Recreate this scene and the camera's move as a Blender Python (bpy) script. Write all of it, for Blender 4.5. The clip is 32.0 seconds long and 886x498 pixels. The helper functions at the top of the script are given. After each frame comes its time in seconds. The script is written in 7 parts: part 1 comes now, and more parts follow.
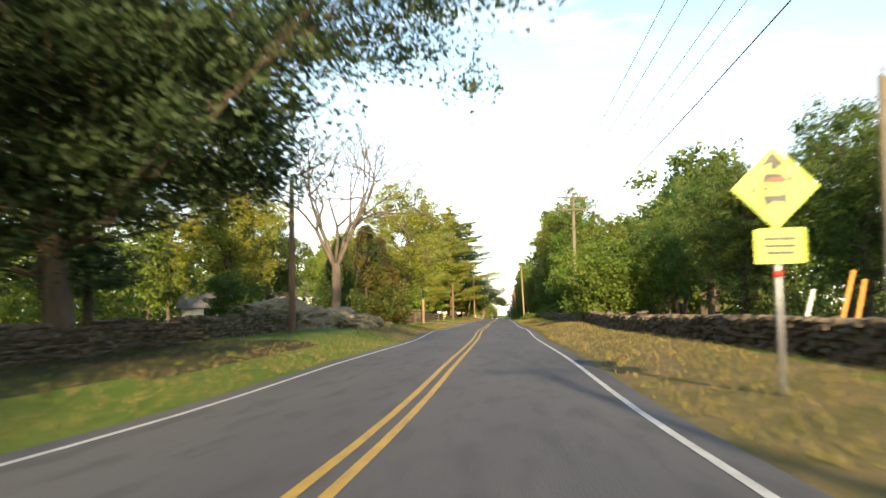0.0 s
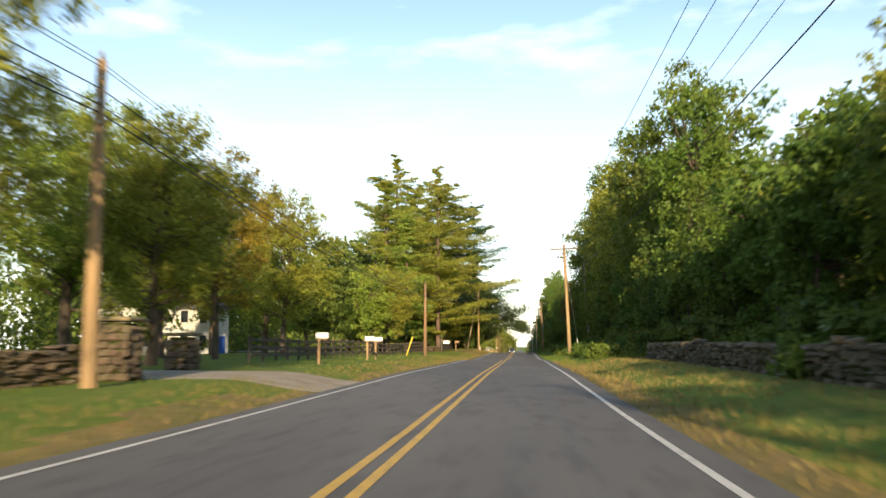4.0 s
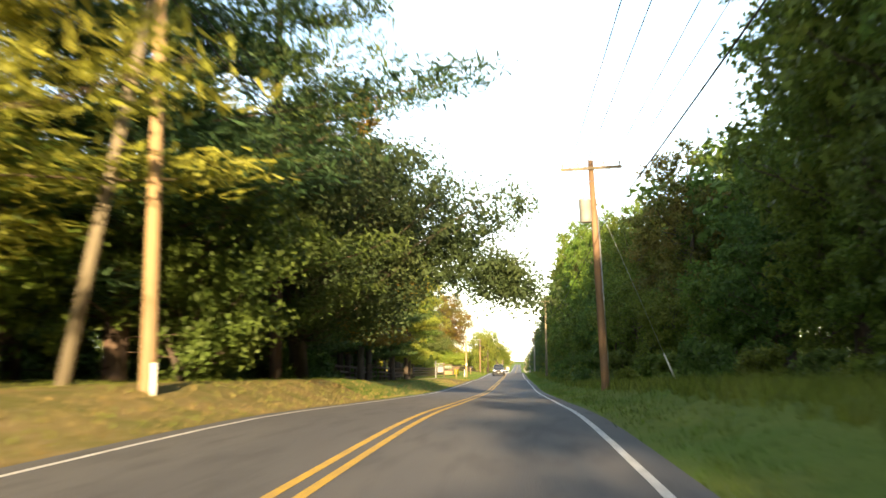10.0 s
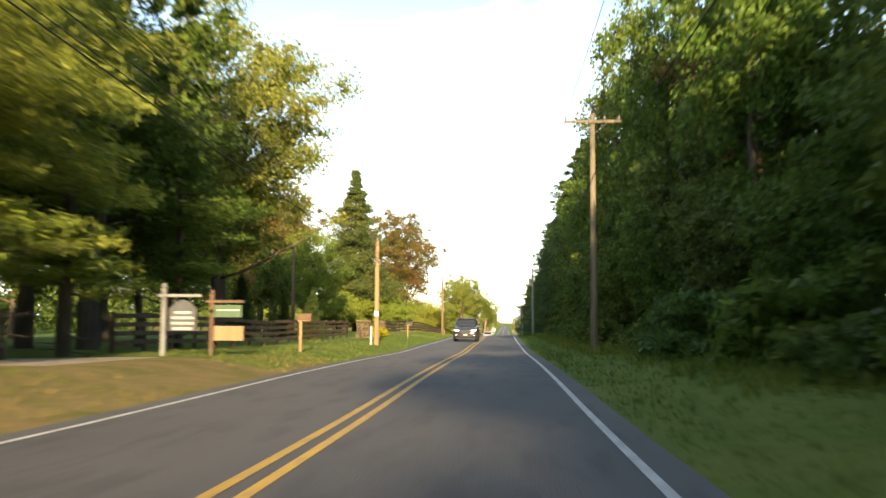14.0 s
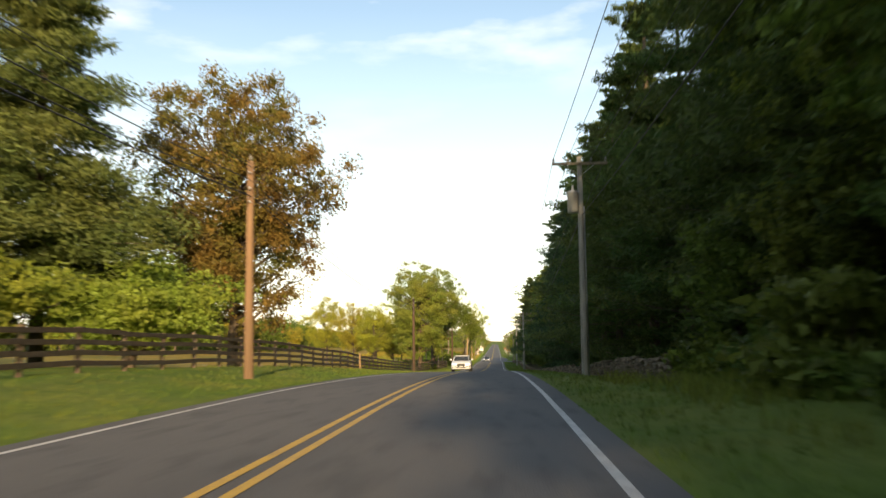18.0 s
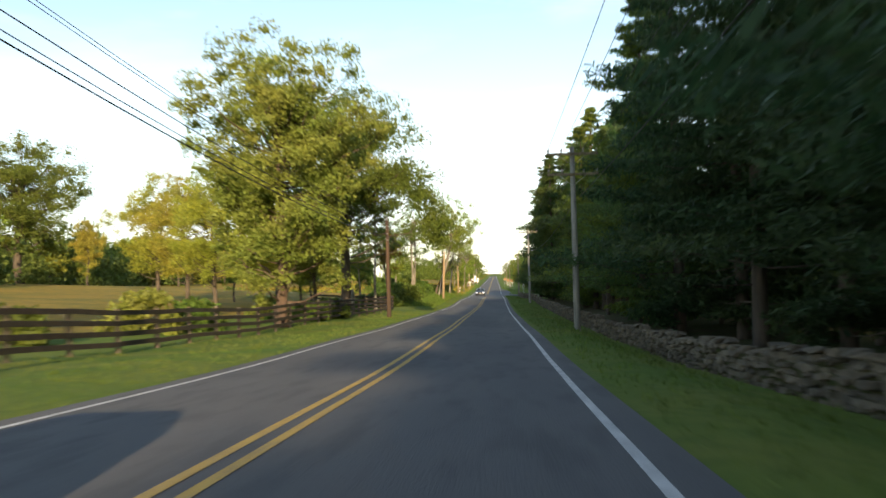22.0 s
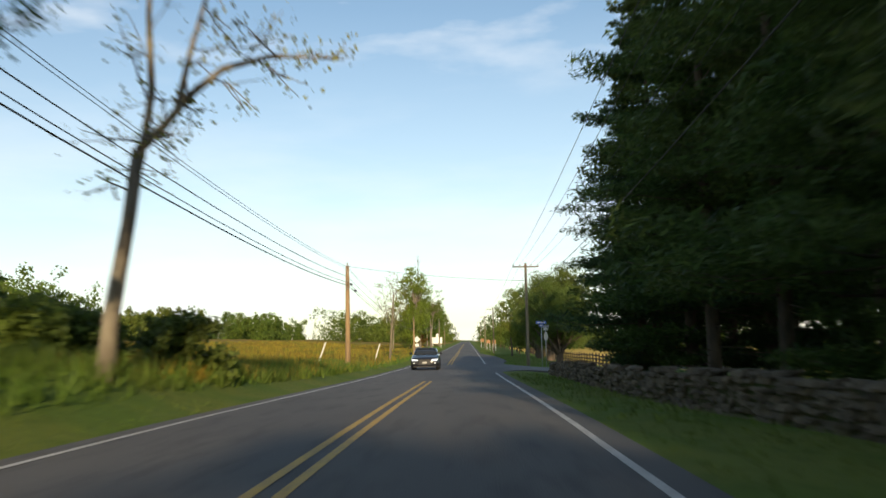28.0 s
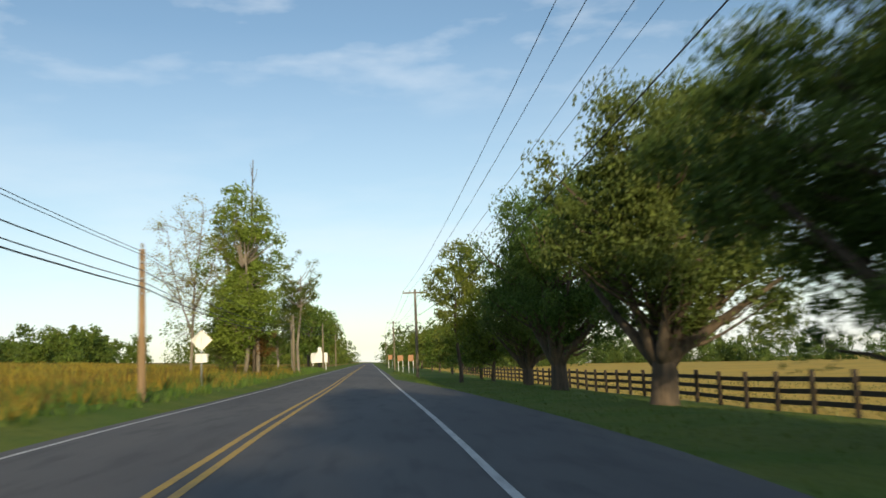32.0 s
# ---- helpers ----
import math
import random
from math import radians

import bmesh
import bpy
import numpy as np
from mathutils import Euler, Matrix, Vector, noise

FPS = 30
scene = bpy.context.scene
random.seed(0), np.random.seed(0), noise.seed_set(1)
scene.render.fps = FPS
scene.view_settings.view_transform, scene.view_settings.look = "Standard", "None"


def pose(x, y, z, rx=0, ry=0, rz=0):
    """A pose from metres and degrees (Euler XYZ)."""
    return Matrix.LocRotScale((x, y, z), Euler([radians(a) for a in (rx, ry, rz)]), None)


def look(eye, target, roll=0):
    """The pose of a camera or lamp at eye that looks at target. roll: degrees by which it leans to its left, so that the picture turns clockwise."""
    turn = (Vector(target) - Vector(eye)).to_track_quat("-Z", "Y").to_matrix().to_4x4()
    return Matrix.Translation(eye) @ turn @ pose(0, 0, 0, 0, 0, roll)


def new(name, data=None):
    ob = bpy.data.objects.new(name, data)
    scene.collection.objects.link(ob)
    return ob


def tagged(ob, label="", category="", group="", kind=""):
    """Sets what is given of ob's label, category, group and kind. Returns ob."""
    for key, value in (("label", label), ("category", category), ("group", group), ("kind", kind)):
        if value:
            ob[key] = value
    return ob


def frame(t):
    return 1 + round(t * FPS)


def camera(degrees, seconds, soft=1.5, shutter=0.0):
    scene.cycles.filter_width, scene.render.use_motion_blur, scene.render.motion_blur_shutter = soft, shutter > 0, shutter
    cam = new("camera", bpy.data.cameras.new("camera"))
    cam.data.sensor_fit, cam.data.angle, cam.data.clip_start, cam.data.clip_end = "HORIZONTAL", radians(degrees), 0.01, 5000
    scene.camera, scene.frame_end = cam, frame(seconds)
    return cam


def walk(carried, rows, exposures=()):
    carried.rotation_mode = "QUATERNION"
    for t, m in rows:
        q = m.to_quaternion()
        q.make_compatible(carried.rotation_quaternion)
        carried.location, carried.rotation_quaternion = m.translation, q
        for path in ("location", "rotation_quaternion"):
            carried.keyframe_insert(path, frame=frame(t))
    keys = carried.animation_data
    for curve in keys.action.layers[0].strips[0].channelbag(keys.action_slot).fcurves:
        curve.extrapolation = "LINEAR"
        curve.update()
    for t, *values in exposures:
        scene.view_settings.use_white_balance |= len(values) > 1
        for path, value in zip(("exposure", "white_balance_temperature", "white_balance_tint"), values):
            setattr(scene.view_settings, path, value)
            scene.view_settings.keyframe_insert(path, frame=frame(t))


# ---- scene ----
cam = camera(52.13, 32.0, shutter=0.5)
PATH = [
    (0.0, 1.42, 0.00, 1.14, 3.74, 4.64, 1.00),
    (0.5, 1.44, 10.28, 1.09, 3.85, 4.92, 1.09),
    (1.0, 1.47, 20.62, 1.18, 3.95, 5.37, -0.24),
    (1.5, 1.48, 31.03, 1.27, 4.53, 5.59, -0.25),
    (2.0, 1.45, 41.50, 1.35, 4.72, 6.06, 0.36),
    (2.5, 1.38, 52.02, 1.51, 4.84, 6.45, -0.03),
    (3.0, 1.31, 62.58, 1.70, 4.80, 6.39, -0.69),
    (3.5, 1.27, 73.18, 1.72, 5.01, 6.67, 0.04),
    (5.5, 1.30, 115.89, 2.07, 4.54, 5.89, -0.13),
    (6.0, 1.35, 126.64, 2.15, 4.58, 5.83, -0.49),
    (6.5, 1.44, 137.39, 2.21, 5.12, 5.05, -0.24),
    (7.0, 1.54, 148.10, 2.28, 5.15, 5.12, -0.21),
    (7.5, 1.63, 158.78, 2.33, 5.26, 5.49, -0.09),
    (8.0, 1.73, 169.43, 2.28, 5.49, 5.72, -0.53),
    (8.5, 1.76, 180.00, 2.34, 5.60, 6.04, 0.10),
    (9.0, 1.78, 190.45, 2.51, 5.52, 6.90, 1.21),
    (9.5, 1.80, 200.78, 2.65, 4.81, 6.82, 0.60),
    (10.0, 1.81, 211.00, 2.77, 4.77, 7.48, 0.34),
    (10.5, 1.76, 221.07, 2.89, 3.74, 7.86, -0.31),
    (11.0, 1.72, 230.97, 2.93, 3.48, 6.44, 0.09),
    (11.5, 1.69, 240.70, 2.78, 3.30, 4.71, -0.34),
    (12.0, 1.63, 250.27, 2.63, 3.14, 4.21, -1.18),
    (12.5, 1.63, 259.86, 2.50, 3.28, 3.73, -2.25),
    (13.0, 1.62, 269.69, 2.40, 3.53, 4.13, -2.18),
    (13.5, 1.61, 279.75, 2.36, 3.75, 5.22, -1.13),
    (14.0, 1.64, 290.04, 2.37, 4.00, 5.06, -0.25),
    (14.5, 1.68, 300.48, 2.35, 3.83, 4.78, -0.64),
    (15.0, 1.63, 310.99, 2.40, 3.79, 4.97, -0.69),
    (15.5, 1.59, 321.57, 2.40, 3.68, 4.86, 0.17),
    (17.5, 1.49, 364.57, 2.54, 4.09, 5.97, 1.60),
    (18.0, 1.46, 375.47, 2.63, 3.37, 6.27, 0.75),
    (18.5, 1.41, 386.39, 2.73, 3.60, 5.52, 1.11),
    (19.0, 1.38, 397.31, 2.79, 2.59, 4.94, 0.40),
    (19.5, 1.39, 408.22, 2.73, 2.45, 4.77, 0.01),
    (20.0, 1.40, 419.13, 2.56, 2.75, 3.50, -0.02),
    (20.5, 1.42, 430.00, 2.34, 2.91, 3.20, 0.11),
    (21.0, 1.44, 440.83, 2.11, 2.98, 3.01, 0.04),
    (21.5, 1.47, 451.62, 1.81, 2.90, 2.91, -0.60),
    (22.0, 1.53, 462.36, 1.51, 3.30, 2.11, 1.54),
    (22.5, 1.53, 473.00, 1.22, 2.51, 1.60, 1.39),
    (23.0, 1.50, 483.48, 0.97, 1.81, 1.08, 1.30),
    (23.5, 1.45, 493.79, 0.79, 1.37, 1.70, 1.00),
    (24.0, 1.39, 503.95, 0.59, 1.99, 3.17, 1.08),
    (24.5, 1.34, 514.04, 0.46, 3.16, 4.37, 0.49),
    (26.5, 1.31, 554.78, -0.04, 2.06, 6.04, -0.38),
    (27.0, 1.32, 565.05, -0.15, 0.63, 5.55, 0.86),
    (27.5, 1.32, 575.36, -0.13, 1.02, 5.68, 1.85),
    (28.0, 1.31, 585.70, -0.04, 1.54, 6.30, 1.09),
    (28.5, 1.36, 596.02, -0.02, 1.35, 7.50, 0.39),
    (29.0, 1.41, 606.30, -0.06, 1.63, 6.85, -0.63),
    (29.5, 1.43, 616.51, -0.13, 1.87, 5.69, -0.20),
    (30.0, 1.46, 626.67, -0.19, 0.84, 5.84, 0.45),
    (30.5, 1.49, 636.81, -0.24, 0.33, 6.79, 0.58),
    (31.0, 1.56, 646.96, -0.26, 0.27, 6.93, -0.25),
    (31.5, 1.60, 657.12, -0.29, -2.78, 6.97, 0.65),
    (32.0, 1.64, 667.29, -0.25, -4.57, 7.49, 2.20),
]
# heights of the road every 12 m from y = -12, and its sideways drift every 36 m
ROAD_Z = [0.06, -0.00, -0.06, 0.09, 0.17, 0.27, 0.56, 0.58, 0.64, 0.72, 0.85, 0.98, 1.04, 1.11, 1.20, 1.14, 1.21, 1.40, 1.55, 1.70, 1.83, 1.66, 1.47, 1.30, 1.21, 1.23, 1.21, 1.27, 1.26, 1.21, 1.30, 1.37, 1.45, 1.58, 1.66, 1.59, 1.41, 1.16, 0.90, 0.54, 0.22, -0.11, -0.31, -0.55, -0.71, -0.90, -1.06, -1.15, -1.29, -1.27, -1.16, -1.15, -1.23, -1.32, -1.38, -1.41, -1.43, -1.36, -1.19, -1.10, -1.01, -0.90, -0.75]
ROAD_X = [0.00, 0.09, -0.05, -0.16, -0.14, -0.10, -0.11, -0.13, -0.23, -0.37, -0.57, -0.67, -0.66, -0.61, -0.47, -0.48, -0.35, -0.28, -0.29, -0.28, -0.26]
EXPO = [(0.0, 1.15, 7000, 10), (1.0, 0.83, 6950, 10), (2.0, 0.76, 6980, 10), (3.0, 0.85, 7000, 10), (6.0, 1.22, 7150, 10), (7.0, 1.45, 7250, 10), (8.0, 1.77, 7350, 10), (9.0, 1.93, 7500, 10), (10.0, 1.95, 7700, 10), (11.0, 1.75, 7750, 10), (12.0, 2.12, 7650, 10), (13.0, 2.05, 7500, 10),
        (14.0, 1.45, 7400, 10), (15.0, 1.25, 7250, 10), (18.0, 0.75, 7900, 11), (20.0, 0.38, 7700, 10), (21.0, 0.55, 7100, 10), (22.0, 0.82, 6900, 9), (23.5, 1.53, 7000, 9), (24.5, 1.5, 7000, 9), (27.0, 0.68, 7000, 10), (28.0, 0.15, 6800, 8), (30.0, -0.08, 6650, 6), (32.0, -0.04, 6500, 6)]
walk(cam, [(t, pose(x, y, z, 90 + p, r, w)) for t, x, y, z, w, p, r in PATH], EXPO)

# ---- sky and sun ----
SUN_DIR = Vector((0.115, -0.94, 0.235)).normalized()      # towards the sun: behind the camera, off to the right
sky_world = bpy.data.worlds.new("sky")
scene.world = sky_world
sky_world.use_nodes = True
wn, wl = sky_world.node_tree.nodes, sky_world.node_tree.links
wn.clear()
w_out = wn.new("ShaderNodeOutputWorld")
w_bg = wn.new("ShaderNodeBackground")
w_sky = wn.new("ShaderNodeTexSky")
w_sky.sky_type = "NISHITA"
w_sky.sun_disc = False
w_sky.sun_elevation = math.asin(SUN_DIR.z)
w_sky.sun_rotation = math.atan2(SUN_DIR.x, SUN_DIR.y)
w_sky.air_density, w_sky.dust_density, w_sky.ozone_density = 1.0, 0.4, 1.6
w_co = wn.new("ShaderNodeTexCoord")
w_map = wn.new("ShaderNodeMapping")
w_map.inputs["Scale"].default_value = (1.0, 1.0, 4.5)
w_noise = wn.new("ShaderNodeTexNoise")
w_noise.inputs["Scale"].default_value = 2.6
w_noise.inputs["Detail"].default_value = 7.0
w_noise.inputs["Roughness"].default_value = 0.55
w_ramp = wn.new("ShaderNodeValToRGB")
w_ramp.color_ramp.elements[0].position, w_ramp.color_ramp.elements[1].position = 0.42, 0.72
w_sep = wn.new("ShaderNodeSeparateXYZ")
w_low = wn.new("ShaderNodeMapRange")                      # thin haze bank low over the horizon
w_low.inputs["From Min"].default_value, w_low.inputs["From Max"].default_value = 0.0, 0.36
w_low.inputs["To Min"].default_value, w_low.inputs["To Max"].default_value = 0.64, 0.0
w_mul = wn.new("ShaderNodeMath")
w_mul.operation = "MULTIPLY_ADD"
w_mul.use_clamp = True
w_half = wn.new("ShaderNodeMath")
w_half.operation = "MULTIPLY"
w_half.inputs[1].default_value = 0.55
w_mix = wn.new("ShaderNodeMixRGB")
w_mix.inputs["Color2"].default_value = (6.5, 6.75, 7.2, 1)
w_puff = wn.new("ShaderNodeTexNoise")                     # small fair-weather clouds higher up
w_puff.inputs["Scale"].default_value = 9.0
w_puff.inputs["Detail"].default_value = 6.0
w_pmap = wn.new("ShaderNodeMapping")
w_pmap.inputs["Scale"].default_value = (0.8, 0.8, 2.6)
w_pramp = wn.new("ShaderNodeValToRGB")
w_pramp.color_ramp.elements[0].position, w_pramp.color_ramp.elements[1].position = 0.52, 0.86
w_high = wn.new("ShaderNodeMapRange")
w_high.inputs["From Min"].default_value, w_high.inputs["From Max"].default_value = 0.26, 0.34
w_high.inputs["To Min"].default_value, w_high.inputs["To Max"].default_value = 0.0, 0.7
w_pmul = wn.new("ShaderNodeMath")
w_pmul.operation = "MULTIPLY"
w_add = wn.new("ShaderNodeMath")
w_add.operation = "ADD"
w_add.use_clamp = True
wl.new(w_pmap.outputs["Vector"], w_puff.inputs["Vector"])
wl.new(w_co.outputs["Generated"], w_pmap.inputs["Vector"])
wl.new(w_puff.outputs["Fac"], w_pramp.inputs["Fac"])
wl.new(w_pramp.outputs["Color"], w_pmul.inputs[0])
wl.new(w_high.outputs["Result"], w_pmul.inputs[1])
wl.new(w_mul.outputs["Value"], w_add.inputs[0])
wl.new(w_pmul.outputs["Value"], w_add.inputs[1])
wl.new(w_co.outputs["Generated"], w_map.inputs["Vector"])
wl.new(w_map.outputs["Vector"], w_noise.inputs["Vector"])
wl.new(w_noise.outputs["Fac"], w_ramp.inputs["Fac"])
wl.new(w_co.outputs["Generated"], w_sep.inputs["Vector"])
wl.new(w_sep.outputs["Z"], w_low.inputs["Value"])
wl.new(w_low.outputs["Result"], w_half.inputs[0])
wl.new(w_ramp.outputs["Color"], w_mul.inputs[0])
wl.new(w_low.outputs["Result"], w_mul.inputs[1])
wl.new(w_half.outputs["Value"], w_mul.inputs[2])
wl.new(w_sep.outputs["Z"], w_high.inputs["Value"])
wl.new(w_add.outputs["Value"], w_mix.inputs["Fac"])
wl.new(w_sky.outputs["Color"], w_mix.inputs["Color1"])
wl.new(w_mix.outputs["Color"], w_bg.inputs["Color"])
w_bg.inputs["Strength"].default_value = 0.15
wl.new(w_bg.outputs["Background"], w_out.inputs["Surface"])

sun_data = bpy.data.lights.new("sun", "SUN")
sun_data.energy, sun_data.angle, sun_data.color = 4.6, radians(0.6), (1.0, 0.80, 0.52)
sun = new("sun", sun_data)
sun.matrix_world = look(SUN_DIR * 300, (0, 0, 0))

# ---- materials ----
def material(name, color, rough=0.8, metal=0.0, second=None, scale=4.0, spots=None, bump=0.0, bump_scale=30.0,
             island=0.0, per_object=0.0, see_through=0.0, stretch=(1, 1, 1), spec=0.5, coords="Object"):
    """Principled surface: two tones mixed by noise, darker or lighter spots at a finer scale, bump, and variation per piece."""
    m = bpy.data.materials.new(name)
    m.use_nodes = True
    n, l = m.node_tree.nodes, m.node_tree.links
    p = n["Principled BSDF"]
    p.inputs["Roughness"].default_value, p.inputs["Metallic"].default_value = rough, metal
    p.inputs["Specular IOR Level"].default_value = spec
    co = n.new("ShaderNodeTexCoord")
    mp = n.new("ShaderNodeMapping")
    mp.inputs["Scale"].default_value = stretch
    if coords == "World":
        geo = n.new("ShaderNodeNewGeometry")
        l.new(geo.outputs["Position"], mp.inputs["Vector"])
    else:
        l.new(co.outputs[coords], mp.inputs["Vector"])
    base = n.new("ShaderNodeRGB")
    base.outputs[0].default_value = (*color, 1)
    out = base.outputs[0]
    if second:
        t = n.new("ShaderNodeTexNoise")
        t.inputs["Scale"].default_value, t.inputs["Detail"].default_value = scale, 5.0
        l.new(mp.outputs["Vector"], t.inputs["Vector"])
        r = n.new("ShaderNodeValToRGB")
        r.color_ramp.elements[0].position, r.color_ramp.elements[1].position = 0.36, 0.66
        l.new(t.outputs["Fac"], r.inputs["Fac"])
        x = n.new("ShaderNodeMixRGB")
        x.inputs["Color2"].default_value = (*second, 1)
        l.new(r.outputs["Color"], x.inputs["Fac"])
        l.new(out, x.inputs["Color1"])
        out = x.outputs["Color"]
    if spots:
        tint, sscale, amount = spots
        t = n.new("ShaderNodeTexNoise")
        t.inputs["Scale"].default_value, t.inputs["Detail"].default_value = sscale, 3.0
        l.new(mp.outputs["Vector"], t.inputs["Vector"])
        r = n.new("ShaderNodeValToRGB")
        r.color_ramp.elements[0].position, r.color_ramp.elements[1].position = 0.5, 0.68
        l.new(t.outputs["Fac"], r.inputs["Fac"])
        k = n.new("ShaderNodeMath")
        k.operation = "MULTIPLY"
        k.inputs[1].default_value = amount
        l.new(r.outputs["Color"], k.inputs[0])
        x = n.new("ShaderNodeMixRGB")
        x.inputs["Color2"].default_value = (*tint, 1)
        l.new(k.outputs["Value"], x.inputs["Fac"])
        l.new(out, x.inputs["Color1"])
        out = x.outputs["Color"]
    if island or per_object:
        h = n.new("ShaderNodeHueSaturation")
        l.new(out, h.inputs["Color"])
        if island:
            g = n.new("ShaderNodeNewGeometry")
            a = n.new("ShaderNodeMapRange")
            a.inputs["To Min"].default_value, a.inputs["To Max"].default_value = 1 - island, 1 + island
            l.new(g.outputs["Random Per Island"], a.inputs["Value"])
            l.new(a.outputs["Result"], h.inputs["Value"])
        if per_object:
            o = n.new("ShaderNodeObjectInfo")
            a = n.new("ShaderNodeMapRange")
            a.inputs["To Min"].default_value, a.inputs["To Max"].default_value = 0.5 - per_object * 0.10, 0.5 + per_object * 0.07
            l.new(o.outputs["Random"], a.inputs["Value"])
            l.new(a.outputs["Result"], h.inputs["Hue"])
        out = h.outputs["Color"]
    l.new(out, p.inputs["Base Color"])
    if bump:
        t = n.new("ShaderNodeTexNoise")
        t.inputs["Scale"].default_value, t.inputs["Detail"].default_value = bump_scale, 6.0
        l.new(mp.outputs["Vector"], t.inputs["Vector"])
        b = n.new("ShaderNodeBump")
        b.inputs["Strength"].default_value, b.inputs["Distance"].default_value = bump, 0.05
        l.new(t.outputs["Fac"], b.inputs["Height"])
        l.new(b.outputs["Normal"], p.inputs["Normal"])
    if see_through:
        tr = n.new("ShaderNodeBsdfTranslucent")
        l.new(out, tr.inputs["Color"])
        mx = n.new("ShaderNodeMixShader")
        mx.inputs["Fac"].default_value = see_through
        l.new(p.outputs["BSDF"], mx.inputs[1])
        l.new(tr.outputs["BSDF"], mx.inputs[2])
        l.new(mx.outputs["Shader"], n["Material Output"].inputs["Surface"])
    return m


def leafy(name, color, second, scale=0.35):
    return material(name, color, 0.55, second=second, scale=scale, island=0.38, per_object=0.3, see_through=0.42, spec=0.25)


M_ASPHALT = material("asphalt", (0.085, 0.083, 0.085), 0.85, second=(0.125, 0.12, 0.115), scale=0.35, spots=((0.05, 0.05, 0.052), 3.0, 0.5),
                     bump=0.35, bump_scale=60.0, stretch=(1, 0.18, 1), coords="World")
M_YELLOW = material("yellow_paint", (0.62, 0.38, 0.045), 0.7, second=(0.5, 0.31, 0.06), scale=3.0, spots=((0.16, 0.13, 0.09), 9.0, 0.55), coords="World")
M_WHITE_LINE = material("white_paint", (0.66, 0.65, 0.62), 0.7, second=(0.5, 0.49, 0.47), scale=3.0, spots=((0.17, 0.17, 0.16), 9.0, 0.5), coords="World")
M_LAWN = material("lawn", (0.105, 0.170, 0.030), 0.95, second=(0.165, 0.195, 0.042), scale=0.35, spots=((0.075, 0.12, 0.024), 4.0, 0.6), bump=0.9, bump_scale=14, coords="World", spec=0.1)
M_VERGE = material("dry_verge", (0.24, 0.175, 0.075), 0.95, second=(0.14, 0.135, 0.04), scale=0.8, spots=((0.3, 0.24, 0.13), 7.0, 0.5), bump=0.8, bump_scale=22, coords="World", spec=0.1)
M_GRAVEL = material("gravel", (0.36, 0.31, 0.25), 0.95, second=(0.27, 0.225, 0.17), scale=1.2, spots=((0.46, 0.42, 0.36), 12.0, 0.6), bump=0.9, bump_scale=40, coords="World", spec=0.2)
M_LITTER = material("forest_floor", (0.07, 0.055, 0.028), 0.95, second=(0.05, 0.07, 0.02), scale=0.5, spots=((0.13, 0.085, 0.04), 6.0, 0.6), bump=1.0, bump_scale=12, coords="World", spec=0.1)
M_FIELD = material("gold_field", (0.30, 0.20, 0.045), 0.95, second=(0.16, 0.15, 0.035), scale=0.09, spots=((0.42, 0.27, 0.04), 0.9, 0.55), bump=1.0, bump_scale=5, coords="World", spec=0.1)
M_HAY = material("hay_field", (0.56, 0.37, 0.075), 0.95, second=(0.44, 0.32, 0.07), scale=0.08, spots=((0.60, 0.44, 0.12), 0.8, 0.5), bump=0.8, bump_scale=5, coords="World", spec=0.1)
M_BARK = material("bark", (0.13, 0.095, 0.065), 0.95, second=(0.07, 0.055, 0.04), scale=5.0, bump=0.9, bump_scale=18, stretch=(1, 1, 0.25))
M_BARK_PALE = material("pale_bark", (0.30, 0.26, 0.20), 0.95, second=(0.16, 0.13, 0.10), scale=3.0, bump=0.6, bump_scale=14, stretch=(1, 1, 0.3))
M_BARK_GREY = material("grey_bark", (0.15, 0.12, 0.09), 0.95, second=(0.085, 0.068, 0.05), scale=3.0, bump=0.7, bump_scale=14, stretch=(1, 1, 0.3))
M_BARK_RED = material("reddish_bark", (0.135, 0.086, 0.058), 0.95, second=(0.075, 0.050, 0.036), scale=4.0, bump=0.9, bump_scale=16, stretch=(1, 1, 0.25))
L_GREEN = leafy("leaf_green", (0.110, 0.172, 0.030), (0.150, 0.200, 0.036))
L_DARK = leafy("leaf_dark_green", (0.092, 0.155, 0.036), (0.125, 0.182, 0.040))
L_YELLOW = leafy("leaf_yellow_green", (0.210, 0.275, 0.044), (0.275, 0.305, 0.050))
L_FEATHER = leafy("leaf_feathery", (0.220, 0.272, 0.054), (0.295, 0.292, 0.060))
L_GOLD = leafy("leaf_gold", (0.30, 0.20, 0.03), (0.20, 0.17, 0.03))
L_BROWN = leafy("leaf_brown", (0.19, 0.095, 0.028), (0.12, 0.11, 0.03))
L_RUSSET = leafy("leaf_russet", (0.245, 0.152, 0.042), (0.145, 0.160, 0.034))
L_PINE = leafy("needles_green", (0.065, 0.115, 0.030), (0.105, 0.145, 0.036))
# needle green brightened part way towards its sunlit look
L_PINE_MID = leafy("needles_part_sunlit_green", (0.100, 0.178, 0.055), (0.150, 0.215, 0.058))
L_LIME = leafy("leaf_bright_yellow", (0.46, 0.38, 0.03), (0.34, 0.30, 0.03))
# leaf colour raised to look sunlit
L_BRIGHT = leafy("leaf_sunlit_pale_yellow_green", (0.330, 0.345, 0.050), (0.400, 0.360, 0.052))
# lit copy of the pine needles: sunlight is put into the colour
L_PINE_LIT = leafy("needles_sunlit_yellow_green", (0.225, 0.305, 0.054), (0.300, 0.330, 0.058))
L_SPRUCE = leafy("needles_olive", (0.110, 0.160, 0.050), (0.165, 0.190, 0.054))
